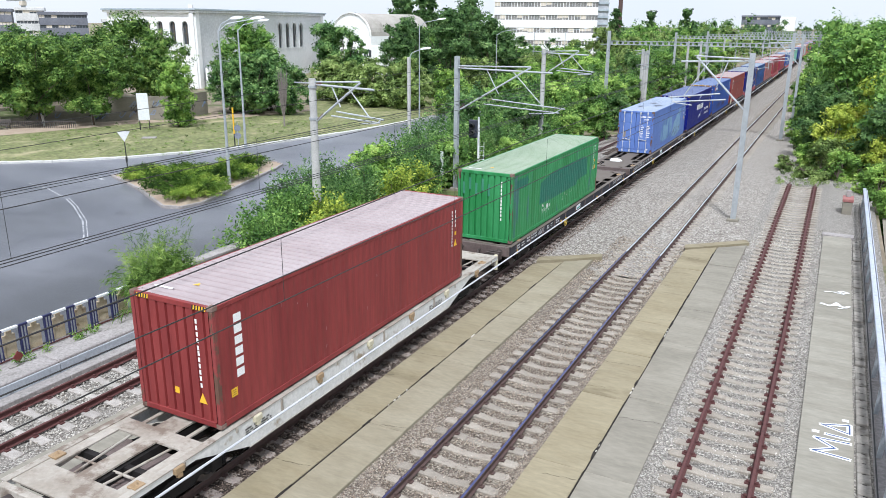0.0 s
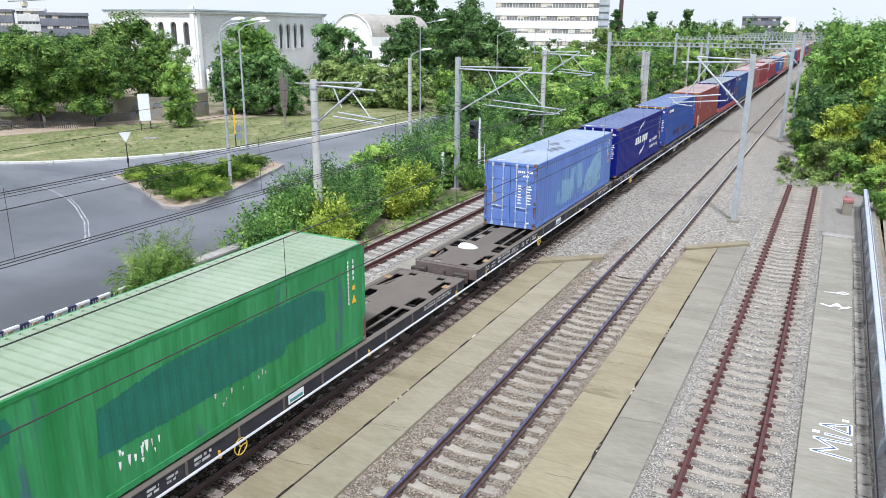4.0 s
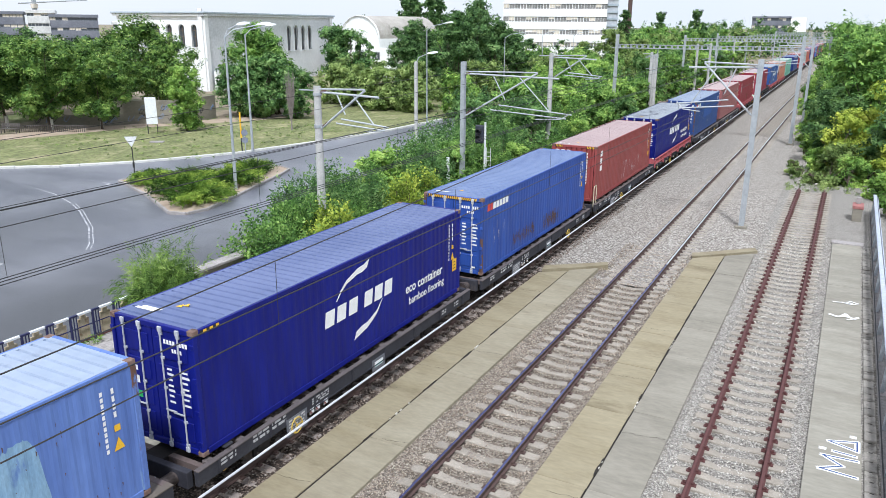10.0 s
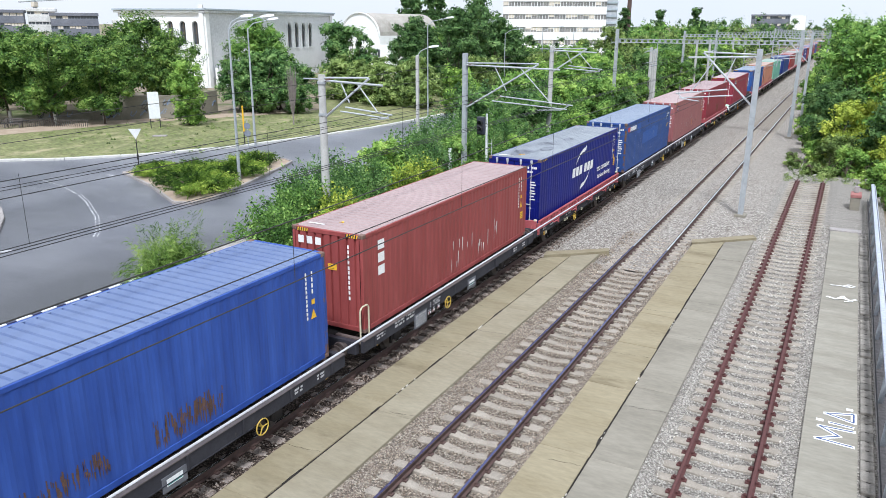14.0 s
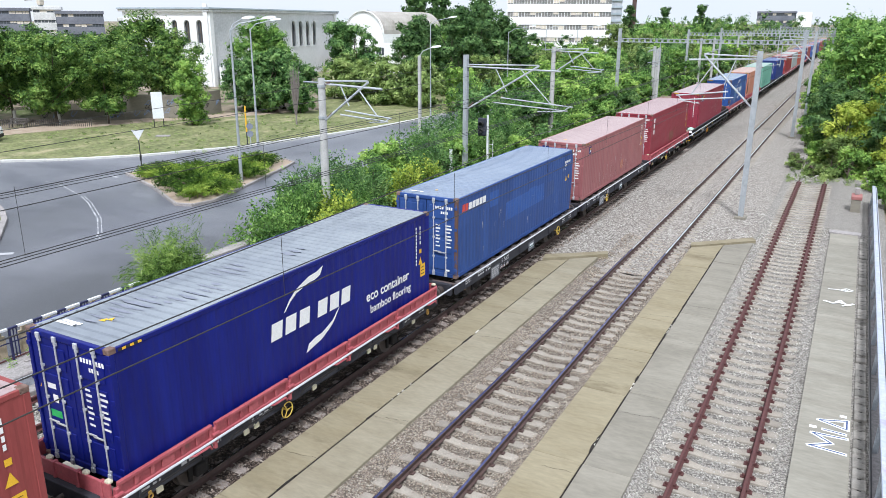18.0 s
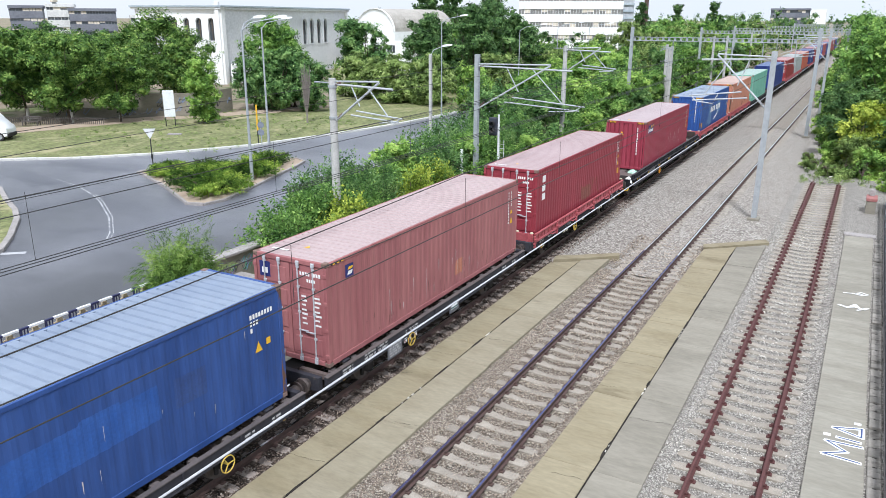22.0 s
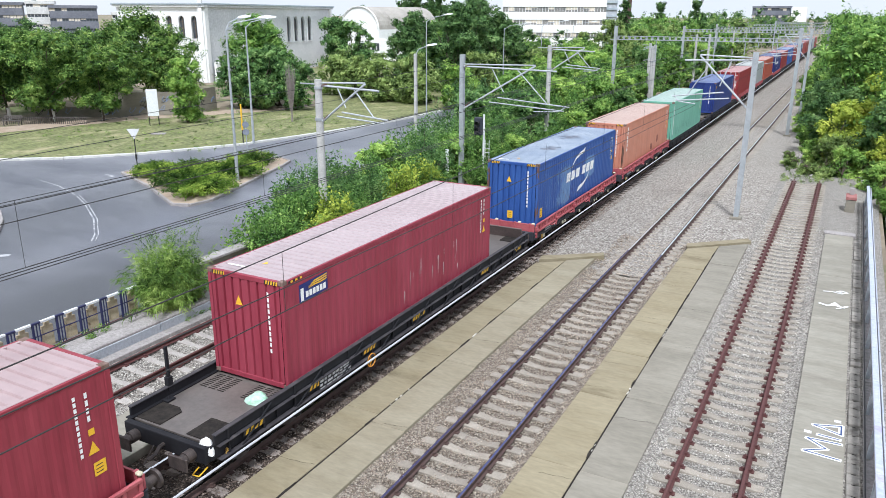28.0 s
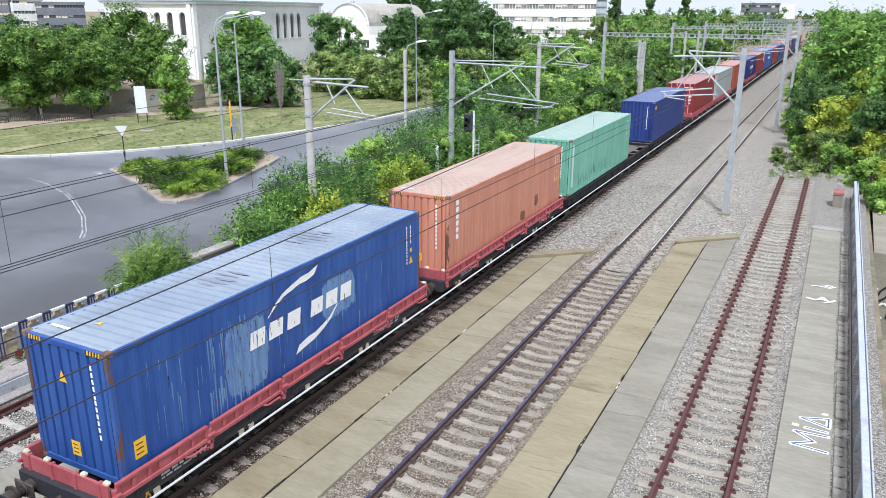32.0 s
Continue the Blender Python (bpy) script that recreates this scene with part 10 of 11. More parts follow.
CHUNKS = [chunk_mesh(k) for k in range(4)]
for i in range(26):
    sz = rng.uniform(0.12, 0.42)
    x, y = (rng.uniform(-7.9, -6.7), rng.uniform(20.2, 23.4)) if i < 15 else (rng.uniform(9.3, 12.6), rng.uniform(53.6, 57.5))
    c = part("concrete_chunk", CHUNKS[i % 4], None, None, at=pose(x, y, -0.19 + sz * 0.1, rng.uniform(-20, 20), rng.uniform(-20, 20), rng.uniform(0, 360)) @ Matrix.Scale(sz, 4))
    tagged(c, "broken lump of pale concrete lying in the gravel", "rubble", "concrete lumps")
for i, (x, y) in enumerate(((-4.75, 21.9), (-7.0, 22.0), (-7.4, 20.9))):
    b = part("paper_litter", CHUNKS[i], None, None, at=pose(x, y, -0.15, 0, 0, 70 * i) @ Matrix.Diagonal((0.36, 0.24, 0.2, 1)))
    b.data = b.data.copy()
    b.data.materials[0] = FENCE_WHITE
    tagged(b, "crumpled white paper lying beside the siding", "litter")

# lawn plate, bench under the trees, a red car far down the road
tagged(part("concrete_plate", Shape().box(-0.6, -0.35, -0.05, 0.6, 0.35, 0.05, 0.02), CONCRETE_PALE, at=pose(-41.2, 47.0, 0.03, 0, 0, 35)), "pale concrete cover plate lying in the lawn", "cover plate")
be = thing("park_bench", pose(-57.4, 44.0, 0, 0, 0, 30), "dark wooden bench standing under the street trees", "bench")
for k in range(3):
    part("seat_slat", Shape().box(-0.85, -0.28 + k * 0.19, 0.42, 0.85, -0.12 + k * 0.19, 0.46, 0.008), BARK_FENCE, be)
for k in range(2):
    part("back_slat", Shape().box(-0.85, 0.33, 0.58 + k * 0.18, 0.85, 0.37, 0.72 + k * 0.18, 0.008), BARK_FENCE, be)
for x in (-0.7, 0.7):
    part("leg", Shape().box(x - 0.04, -0.28, 0, x + 0.04, -0.20, 0.42).box(x - 0.04, 0.28, 0, x + 0.04, 0.36, 0.9), BARK_FENCE, be)
CAR_RED = material("dull_red_car_paint", (0.36, 0.07, 0.06, 1), (0.42, 0.10, 0.085, 1), 1.0, 0.35, grain=0.03)
red_car = vehicle("car", "dull red car parked far down the road", "car", CAR, 1.72, [[(-2.1, 0.98), (-1.3, 0.98), (-1.95, 1.36), (-2.1, 1.36)], [(-3.3, 0.98), (-2.2, 0.98), (-2.2, 1.36), (-3.05, 1.34)]], (-0.72, -3.2), 0.30, CAR_RED, -0.04, 0.68)[0]
red_car.matrix_basis = pose(-33.5, 118.0, -0.12, 0, 0, 200)
# ---------------------------------------------------------------- markings on the containers
RED_MARK = material("red_marking", (0.55, 0.05, 0.03, 1), (0.62, 0.08, 0.05, 1), 8.0, 0.6)
NAVY_MARK = material("navy_marking", (0.01, 0.02, 0.12, 1), (0.02, 0.03, 0.16, 1), 8.0, 0.6)
BLUE_PATCH = material("repainted_blue", (0.018, 0.078, 0.30, 1), (0.028, 0.098, 0.35, 1), 2.0, 0.5)
GREEN_PATCH = material("repainted_dark_green", (0.006, 0.120, 0.080, 1), (0.010, 0.150, 0.098, 1), 2.0, 0.55, stain=(0.03, 0.20, 0.10, 1), stain_scale=2.0, stain_at=0.66)
PALE_PATCH = material("rubbed_pale_paint", (0.19, 0.33, 0.49, 1), (0.25, 0.40, 0.54, 1), 3.0, 0.7, stain=(0.11, 0.20, 0.44, 1), stain_scale=2.4, stain_at=0.56, stretch=(1, 1, 0.35))
PALE_THIN = material("thin_pale_blue_paint", (0.16, 0.29, 0.47, 1), (0.22, 0.37, 0.52, 1), 3.0, 0.7, stain=(0.10, 0.19, 0.43, 1), stain_scale=1.6, stain_at=0.5, stretch=(1, 1, 0.25))
PALE_WASH = material("washed_out_blue_paint", (0.115, 0.215, 0.40, 1), (0.15, 0.26, 0.44, 1), 3.0, 0.7, stain=(0.09, 0.17, 0.42, 1), stain_scale=2.0, stain_at=0.5, stretch=(1, 1, 0.3))
RUST_STREAK = material("rust_streak", (0.080, 0.045, 0.034, 1), (0.130, 0.072, 0.050, 1), 6.0, 0.9)
SCUFF = material("pale_scuff", (0.50, 0.46, 0.45, 1), (0.60, 0.56, 0.54, 1), 8.0, 0.8)
PUDDLE = material("wet_roof_stain", (0.170, 0.185, 0.235, 1), (0.235, 0.250, 0.305, 1), 3.0, 0.45)
DEEP_BLUE = material("deep_blue_patch", (0.022, 0.055, 0.19, 1), (0.03, 0.07, 0.22, 1), 2.0, 0.5)
DARK_PATCH = material("dull_brown_patch", (0.20, 0.065, 0.05, 1), (0.24, 0.08, 0.06, 1), 3.0, 0.7)


def far_codes(c, extra=True):
    """The upright codes at the far end of the side, with the small yellow plates."""
    code_column_side(c, 11.22, 1.30, 2.58)
    code_column_side(c, 11.46, 1.95, 2.58, n=4)
    if extra:
        bar_side(c, 11.44, 1.66, 0.13, 0.13, YELLOW, "plate")
        warning_sign(c, 11.38, 1.28)


def short_code(c):
    """A code in short level rows at the far end of the side, over a warning triangle and a small plate."""
    for row, n in enumerate((8, 3, 1)):
        for k in range(n):
            bar_side(c, 10.98 + k * 0.095, 2.36 - row * 0.16, 0.065, 0.11, WHITE, "lettering_block")
    bar_side(c, 11.46, 1.60, 0.14, 0.16, YELLOW, "plate")
    warning_sign(c, 11.08, 1.52)


def letters_column(c, y, z0, z1, n, w=0.24, mat=None):
    """A column of painted blocks where a lettered name stands."""
    st = (z1 - z0) / n
    for i in range(n):
        z = z1 - (i + 1) * st
        bar_side(c, y, z, w, st * 0.74, mat or WHITE, "lettering_block")


def line_emblem(c, y0, z0, k=1.0):
    """Two brush-like sweeps above and below a row of painted blocks."""
    def sweep(pts_top, pts_low):
        poly_side(c, pts_top + pts_low[::-1], WHITE, "emblem_sweep")
    sweep([(y0 + 0.52 * k, z0 + 0.56), (y0 + 0.72 * k, z0 + 0.80), (y0 + 0.98 * k, z0 + 1.00), (y0 + 1.22 * k, z0 + 1.09), (y0 + 1.55 * k, z0 + 1.20), (y0 + 1.82 * k, z0 + 1.22), (y0 + 2.12 * k, z0 + 1.32)],
          [(y0 + 0.55 * k, z0 + 0.55), (y0 + 0.78 * k, z0 + 0.76), (y0 + 1.02 * k, z0 + 0.91), (y0 + 1.25 * k, z0 + 0.96), (y0 + 1.50 * k, z0 + 1.03), (y0 + 1.75 * k, z0 + 1.03), (y0 + 1.98 * k, z0 + 1.10)])
    sweep([(y0 + 1.40 * k, z0 - 0.60), (y0 + 1.68 * k, z0 - 0.52), (y0 + 1.95 * k, z0 - 0.50), (y0 + 2.22 * k, z0 - 0.40), (y0 + 2.45 * k, z0 - 0.30), (y0 + 2.62 * k, z0 - 0.14), (y0 + 2.74 * k, z0 - 0.04)],
          [(y0 + 1.28 * k, z0 - 0.82), (y0 + 1.62 * k, z0 - 0.74), (y0 + 1.92 * k, z0 - 0.68), (y0 + 2.24 * k, z0 - 0.53), (y0 + 2.48 * k, z0 - 0.38), (y0 + 2.65 * k, z0 - 0.18), (y0 + 2.76 * k, z0 - 0.05)])
    w = 0.46 * k
    for i, a in enumerate((0.0, 0.52, 1.06, 1.80, 2.32, 2.84)):
        y = y0 + a * k
        h = 0.44
        ln = 0.06
        bar_side(c, y, z0 - 0.03, 0.40 * k, h, WHITE, "lettering_block", lean=ln)


def font_mesh(words, size, heavy):
    cu = bpy.data.curves.new("painted_word", "FONT")
    cu.body, cu.size, cu.extrude, cu.offset = words, size, 0.001, heavy
    tmp = bpy.data.objects.new("tmp_words", cu)
    scene.collection.objects.link(tmp)
    me = bpy.data.meshes.new_from_object(tmp.evaluated_get(bpy.context.evaluated_depsgraph_get()))
    bpy.data.objects.remove(tmp)
    me.materials.clear()
    me.materials.append(WHITE)
    return me, max(v.co.x for v in me.vertices)


def painted_words(c, first, second, y, z, size, heavy=0.0):
    """Two words in the built-in font, painted on the side one after the other."""
    end = font_mesh(first + " " + second, size, heavy)[1]
    for i, word in enumerate((first, second)):
        me, width = font_mesh(word, size, heavy)
        at = y + (end - width if i else 0.0)
        part("painted_word", me, None, c, "white painted word", at=Matrix(((0, 0, 1, CW / 2 - 0.004), (1, 0, 0, -CL / 2 + at), (0, 1, 0, z), (0, 0, 0, 1))))


def blob(c, y0, y1, z0, z1, mat, seed, name="faded_patch", n=26, lift=0.002):
    """A patch with an uneven outline on the side."""
    rng = random.Random(seed)
    pts = []
    for i in range(n):
        a = 2 * math.pi * i / n
        e = 1 + rng.uniform(-0.10, 0.06)
        ca, sa = math.cos(a), math.sin(a)
        k = 1 / max(abs(ca), abs(sa)) ** 0.75
        pts.append(((y0 + y1) / 2 + (y1 - y0) / 2 * ca * k * e * 0.86, (z0 + z1) / 2 + (z1 - z0) / 2 * sa * k * e * 0.86))
    return patch_side(c, pts, mat, name, lift, 0.05)


def streaks(c, y0, y1, z0, z1, mat, count, seed, w=0.05, name="rust_streak", lo=0.12, hi=0.42):
    rng = random.Random(seed)
    s = Shape()
    for i in range(count):
        y = rng.uniform(y0, y1)
        h = rng.uniform(lo, hi)
        zt = min(z1, rng.uniform(z0 + h * 0.6, z1))
        wd = w * rng.uniform(0.4, 1.5)
        x = 0.006 + 0.0004 * (i % 12) + 0.00003 * (seed % 13)
        s.add([(side_depth(a) + x, -CL / 2 + a, b) for a, b in ((y, zt), (y + wd * 0.1, zt - h * 0.7), (y + wd * 0.45, zt - h), (y + wd * 0.8, zt - h * 0.6), (y + wd, zt - 0.02))], [(0, 1, 2, 3, 4)])
    tagged(part(name, s, mat, c), kind="stuff")


def roof_stain(c, y0, x0, sy, sx, seed):
    """A wet stain: ragged slivers that lie along the ribs."""
    rng = random.Random(seed)
    s = Shape()
    n = max(3, int(sy / 0.11))
    for k in range(n):
        y = y0 - sy + 2 * sy * (k + 0.5) / n
        half = sx * math.sqrt(max(0.05, 1 - ((y - y0) / sy) ** 2)) * rng.uniform(0.5, 1.1)
        xm, d = x0 + rng.uniform(-0.2, 0.2) * sx, sy / n * rng.uniform(0.35, 0.85)
        m = 7
        top = [(xm - half + 2 * half * i / m, -CL / 2 + y + d * math.sin(math.pi * (i + 0.3) / (m + 0.6)) * rng.uniform(0.5, 1.1), CH + 0.001) for i in range(m + 1)]
        low = [(xm + half - 2 * half * i / m, -CL / 2 + y - d * math.sin(math.pi * (i + 0.3) / (m + 0.6)) * rng.uniform(0.5, 1.1), CH + 0.001) for i in range(m + 1)]
        s.add(top + low, [tuple(range(2 * m + 2))])
    tagged(part("roof_stain", s, PUDDLE, c, "grey wet stain along the ribs"), kind="stuff")


def roof_sign(c, x=-0.2, y=0.9):
    part("roof_sign", Shape().add([(x, -CL / 2 + y, CH + 0.002), (x + 0.17, -CL / 2 + y + 0.02, CH + 0.002), (x + 0.08, -CL / 2 + y + 0.17, CH + 0.002)], [(0, 1, 2)]), YELLOW, c, "yellow roof triangle")
    part("roof_lettering", Shape().add([(x - 0.75, -CL / 2 + y - 0.45, CH + 0.002), (x - 0.2, -CL / 2 + y - 0.45, CH + 0.002), (x - 0.2, -CL / 2 + y - 0.36, CH + 0.002), (x - 0.75, -CL / 2 + y - 0.36, CH + 0.002)], [(0, 1, 2, 3)]), WHITE, c, "white lettering bar")


def plate_with_bars(c, x, z, w, h):
    """A yellow plate with rows of dark print on the near end."""
    p = bar_end(c, x, z, w, h, YELLOW, "plate", proud=-0.0105)
    for i in range(3):
        q = -CL / 2 + 0.0085
        zz = z + h * (0.2 + 0.26 * i)
        part("print_bar", Shape().add([(x + w * 0.15, q, zz), (x + w * 0.75, q, zz), (x + w * 0.75, q, zz + h * 0.06), (x + w * 0.15, q, zz + h * 0.06)], [(0, 1, 2, 3)]), BLACK, p)


def side_plate(c, y, z, w, h):
    p = bar_side(c, y, z, w, h, YELLOW, "plate")
    for i in range(3):
        bar_side(p, y + w * 0.15, z + h * (0.2 + 0.26 * i), w * 0.6, h * 0.06, BLACK, "print_bar", x=CW / 2 - 0.0045)


def door_stickers(c):
    warning_sign(c, 0, 0.42, True, 0.30)
    plate_with_bars(c, 0.72, 0.40, 0.24, 0.24)
    bar_end(c, 0.80, 0.24, 0.14, 0.07, WHITE, proud=-0.002)


def mark_containers():
    C = CONTAINERS
    for i in range(16):
        if i == 7:
            short_code(C[i])
        else:
            far_codes(C[i], i != 14)
        if i in (0, 5, 10, 11, 12):
            stripes(C[i], YELLOW)
        if i == 4:
            stripes(C[i], YELLOW, True)
        if i < 14:
            roof_sign(C[i])
    # 0: brick red
    letters_column(C[0], 0.62, 1.03, 2.60, 6)
    bar_end(C[0], -0.10, 0.62, 0.14, 0.16, YELLOW, "plate", -0.011)
    warning_sign(C[0], 0, 0.55, True, 0.62)
    side_plate(C[0], 0.40, 0.62, 0.2, 0.2)
    streaks(C[0], 2, 11, 0.4, 2.4, SCUFF, 9, 1, 0.012, "scuff", 0.05, 0.2)
    # 1: green
    patch_side(C[1], [(3.2, 1.0), (3.3, 1.95), (5.0, 2.2), (9.6, 2.2), (10.2, 2.05), (10.2, 1.2), (8.6, 1.15), (8.5, 0.95), (5.0, 0.95)], GREEN_PATCH, "repainted_patch", ragged=0.02)
    blob(C[1], 0.3, 1.9, 2.1, 2.6, GREEN_PATCH, 3, "repainted_patch")
    streaks(C[1], 3.3, 4.6, 0.45, 0.95, WHITE, 12, 3, 0.06, "scuff", 0.1, 0.3)
    streaks(C[1], 6.0, 8.0, 0.5, 1.0, SCUFF, 8, 4, 0.05, "scuff", 0.1, 0.2)
    for k in range(5):
        bar_end(C[1], -1.0 + k * 0.28, 1.9 + (k % 2) * 0.2, 0.1, 0.5, BLUE_GREY_TINT, "faded_patch", -0.0125)
    # 2: pale blue
    blob(C[2], 2.8, 6.9, 0.35, 2.10, PALE_WASH, 5, n=44)
    patch_side(C[2], [(7.0, 0.35), (7.15, 1.0), (7.5, 1.4), (8.1, 1.6), (8.5, 1.9), (9.2, 2.05), (9.4, 2.32), (9.8, 2.36), (9.95, 2.15), (10.15, 0.6), (9.3, 0.34), (8.2, 0.24)], PALE_PATCH, lift=0.0025, ragged=0.04)
    streaks(C[2], 6.9, 10.0, 0.4, 1.1, RUST_STREAK, 50, 7, 0.022)
    blob(C[2], 2.7, 5.4, 0.30, 1.65, PALE_THIN, 15, n=30, lift=0.0035)
    blob(C[2], 4.7, 6.9, 0.6, 2.15, PALE_THIN, 16, n=30, lift=0.0045)
    streaks(C[2], 2.8, 7.0, 0.3, 1.6, PALE_PATCH, 26, 8, 0.035, "faded_streak", 0.2, 0.6)
    streaks(C[2], 0.3, 11.5, 0.15, 2.5, RUST_STREAK, 110, 41, 0.016, "rust_spot", 0.03, 0.12)
    streaks(C[2], 0.3, 11.5, 0.15, 0.6, RUST_STREAK, 60, 42, 0.022, "rust_spot", 0.03, 0.12)
    door_stickers(C[2])
    bar_end(C[2], -0.85, 1.05, 0.2, 0.42, CREAM_DULL, "faded_patch", -0.003)
    roof_stain(C[2], 4.6, 0.45, 0.9, 0.40, 1)
    roof_stain(C[2], 6.2, -0.2, 0.7, 0.35, 2)
    roof_stain(C[2], 3.3, -0.5, 0.5, 0.3, 3)
    roof_stain(C[2], 7.4, 0.1, 0.3, 0.15, 4)
    for k, (y, x, sy, sx) in enumerate(((1.6, -0.3, 0.9, 0.6), (3.0, 0.3, 0.8, 0.5), (4.6, -0.2, 0.5, 0.6), (6.6, 0.2, 0.4, 0.4))):
        roof_stain(C[6], y, x, sy, sx, 30 + k)
    roof_stain(C[11], 4.2, 0.2, 0.6, 0.6, 41)
    roof_stain(C[11], 8.0, -0.1, 0.7, 0.7, 42)
    # 3 and 6: navy with the emblem and words
    for i in (3, 6):
        line_emblem(C[i], 4.38, 1.37)
        painted_words(C[i], "eco", "container", 8.42, 1.02, 0.42, 0.007)
        painted_words(C[i], "bamboo", "flooring", 8.60, 0.62, 0.34, 0.004)
        side_plate(C[i], 11.5, 0.85, 0.3, 0.42)
        roof_sign(C[i], -0.1, 1.0)
        bar_end(C[i], -0.80, 1.02, 0.34, 0.16, LABEL_GREEN, "sticker", -0.004)
        bar_end(C[i], -0.78, 1.66, 0.26, 0.12, WHITE, "sticker", -0.004)
        bar_end(C[i], -0.66, 1.36, 0.16, 0.18, WHITE, "sticker", -0.004)
        warning_sign(C[i], 0, 1.62, True, -1.04)
    # 4 and 7: blue with red and white blocks
    for i in (4, 7):
        bar_side(C[i], 0.42, 2.34, 0.22, 0.26, RED_MARK, "lettering_block", lean=0.02)
        bar_side(C[i], 0.67, 2.34, 0.20, 0.26, RED_MARK, "lettering_block", lean=0.02)
        for k in range(5):
            bar_side(C[i], 0.92 + k * 0.29, 2.34, 0.24, 0.24, WHITE, "lettering_block", lean=0.02)
        door_stickers(C[i])
    streaks(C[4], 2.9, 5.3, 0.45, 0.95, RUST_STREAK, 110, 9, 0.028)
    streaks(C[4], 6.3, 8.2, 0.30, 0.95, RUST_STREAK, 110, 10, 0.03, hi=0.5)
    streaks(C[4], 0.9, 2.0, 1.1, 1.9, SCUFF, 7, 11, 0.02, "scuff", 0.2, 0.5)
    patch_side(C[7], [(4.22, 1.16), (8.38, 1.20), (8.36, 1.95), (7.5, 1.93), (7.48, 2.0), (6.6, 1.99), (6.6, 1.92), (4.24, 1.90)], BLUE_PATCH, "repainted_patch", ragged=0.008)
    patch_side(C[7], [(2.72, 2.02), (3.48, 2.0), (3.5, 2.58), (2.7, 2.6)], BLUE_PATCH, "repainted_patch", ragged=0.008)
    patch_side(C[7], [(8.75, 1.22), (9.6, 1.22), (9.6, 1.86), (8.75, 1.88)], DEEP_BLUE, "repainted_patch", ragged=0.008)
    streaks(C[7], 1.0, 11.0, 0.4, 2.2, SCUFF, 14, 14, 0.02, "scuff", 0.1, 0.4)
    # 5 and 9: red with an upright name
    for i in (5, 9):
        letters_column(C[i], 0.62 if i == 9 else 0.78, 1.52, 2.66, 3, 0.34)
        streaks(C[i], 5.0, 9.5, 0.4, 1.4, SCUFF if i == 5 else DARK_PATCH, 18, 15 + i, 0.05, "scuff", 0.2, 0.7)
        side_plate(C[i], 11.45, 0.8, 0.26, 0.28)
    for k in range(3):
        bar_end(C[5], -1.0 + k * 0.3, 2.42, 0.2, 0.22, WHITE, "lettering_block", -0.011)
    plate_with_bars(C[5], 0.02, 1.75, 0.3, 0.18)
    blob(C[9], 5.6, 7.2, 0.35, 1.15, DARK_PATCH, 17, "dull_patch")
    # 8: pinkish red with square emblems
    for k in (3, 6, 8, 10):
        for i in range(6):
            bar_side(C[k], 0.22 + i * 0.09, CH - 0.105, 0.09, 0.055, YELLOW if i % 2 else BLACK, "hazard_stripe", x=CW / 2 + 0.002)
    p = bar_side(C[8], 0.84, 2.27, 0.36, 0.36, NAVY_MARK, "emblem_plate")
    bar_side(p, 0.92, 2.34, 0.2, 0.10, WHITE, "emblem_sweep", x=CW / 2 - 0.0045, lean=0.05)
    bar_side(p, 0.94, 2.48, 0.2, 0.07, YELLOW, "emblem_sweep", x=CW / 2 - 0.0045, lean=0.05)
    p = bar_end(C[8], -1.0, 2.25, 0.36, 0.42, NAVY_MARK, "emblem_plate", -0.002)
    bar_end(p, -0.92, 2.34, 0.2, 0.16, WHITE, "emblem_sweep", 0.001)
    plate_with_bars(C[8], -0.95, 1.62, 0.34, 0.34)
    warning_sign(C[8], 0, 1.66, True, -0.52)
    streaks(C[8], 2.2, 9.5, 0.3, 1.5, SCUFF, 16, 19, 0.025, "scuff", 0.2, 0.8)
    patch_side(C[8], [(7.0, 0.5), (7.5, 0.5), (7.5, 1.02), (7.02, 1.0)], ORANGE_DULL, "dull_patch", ragged=0.008)
    streaks(C[8], 1.5, 10.5, 0.25, 0.9, RUST_STREAK, 40, 21, 0.016, lo=0.08, hi=0.4)
    # 10: crimson with the blue and yellow emblem
    p = poly_side(C[10], [(0.62, 2.13), (1.80, 2.17), (1.80, 2.66), (0.62, 2.62)], NAVY_MARK, "emblem_plate")
    for k in range(3):
        poly_side(p, [(0.96, 2.43 + 0.02 * k), (1.25, 2.45 + 0.05 * k), (1.50, 2.44 + 0.06 * k), (1.77, 2.47 + 0.06 * k), (1.77, 2.505 + 0.06 * k), (1.50, 2.48 + 0.06 * k), (1.25, 2.488 + 0.05 * k)], YELLOW, "emblem_sweep").location.x = 0.003
    bar_side(p, 0.68, 2.17, 0.12, 0.34, WHITE, "emblem_figure", x=CW / 2 - 0.0045)
    for k in range(6):
        bar_side(p, 0.88 + k * 0.145, 2.22, 0.11, 0.16, WHITE, "lettering_block", x=CW / 2 - 0.0045)
    warning_sign(C[10], 0, 2.05, True, -0.35)
    streaks(C[10], 5.5, 9.5, 0.5, 1.6, SCUFF, 14, 22, 0.025, "scuff", 0.2, 0.7)
    # 11: blue with a worn emblem
    line_emblem(C[11], 3.85, 1.38, 1.3)
    streaks(C[11], 2.5, 9.0, 0.3, 2.4, RUST_STREAK, 90, 23, 0.022, lo=0.06, hi=0.3)
    streaks(C[11], 2.4, 4.2, 0.2, 2.4, PALE_WASH, 60, 24, 0.04, "faded_streak", 0.3, 1.2)
    streaks(C[11], 0.4, 11.0, 0.2, 2.4, PALE_WASH, 50, 25, 0.025, "faded_streak", 0.2, 0.9)
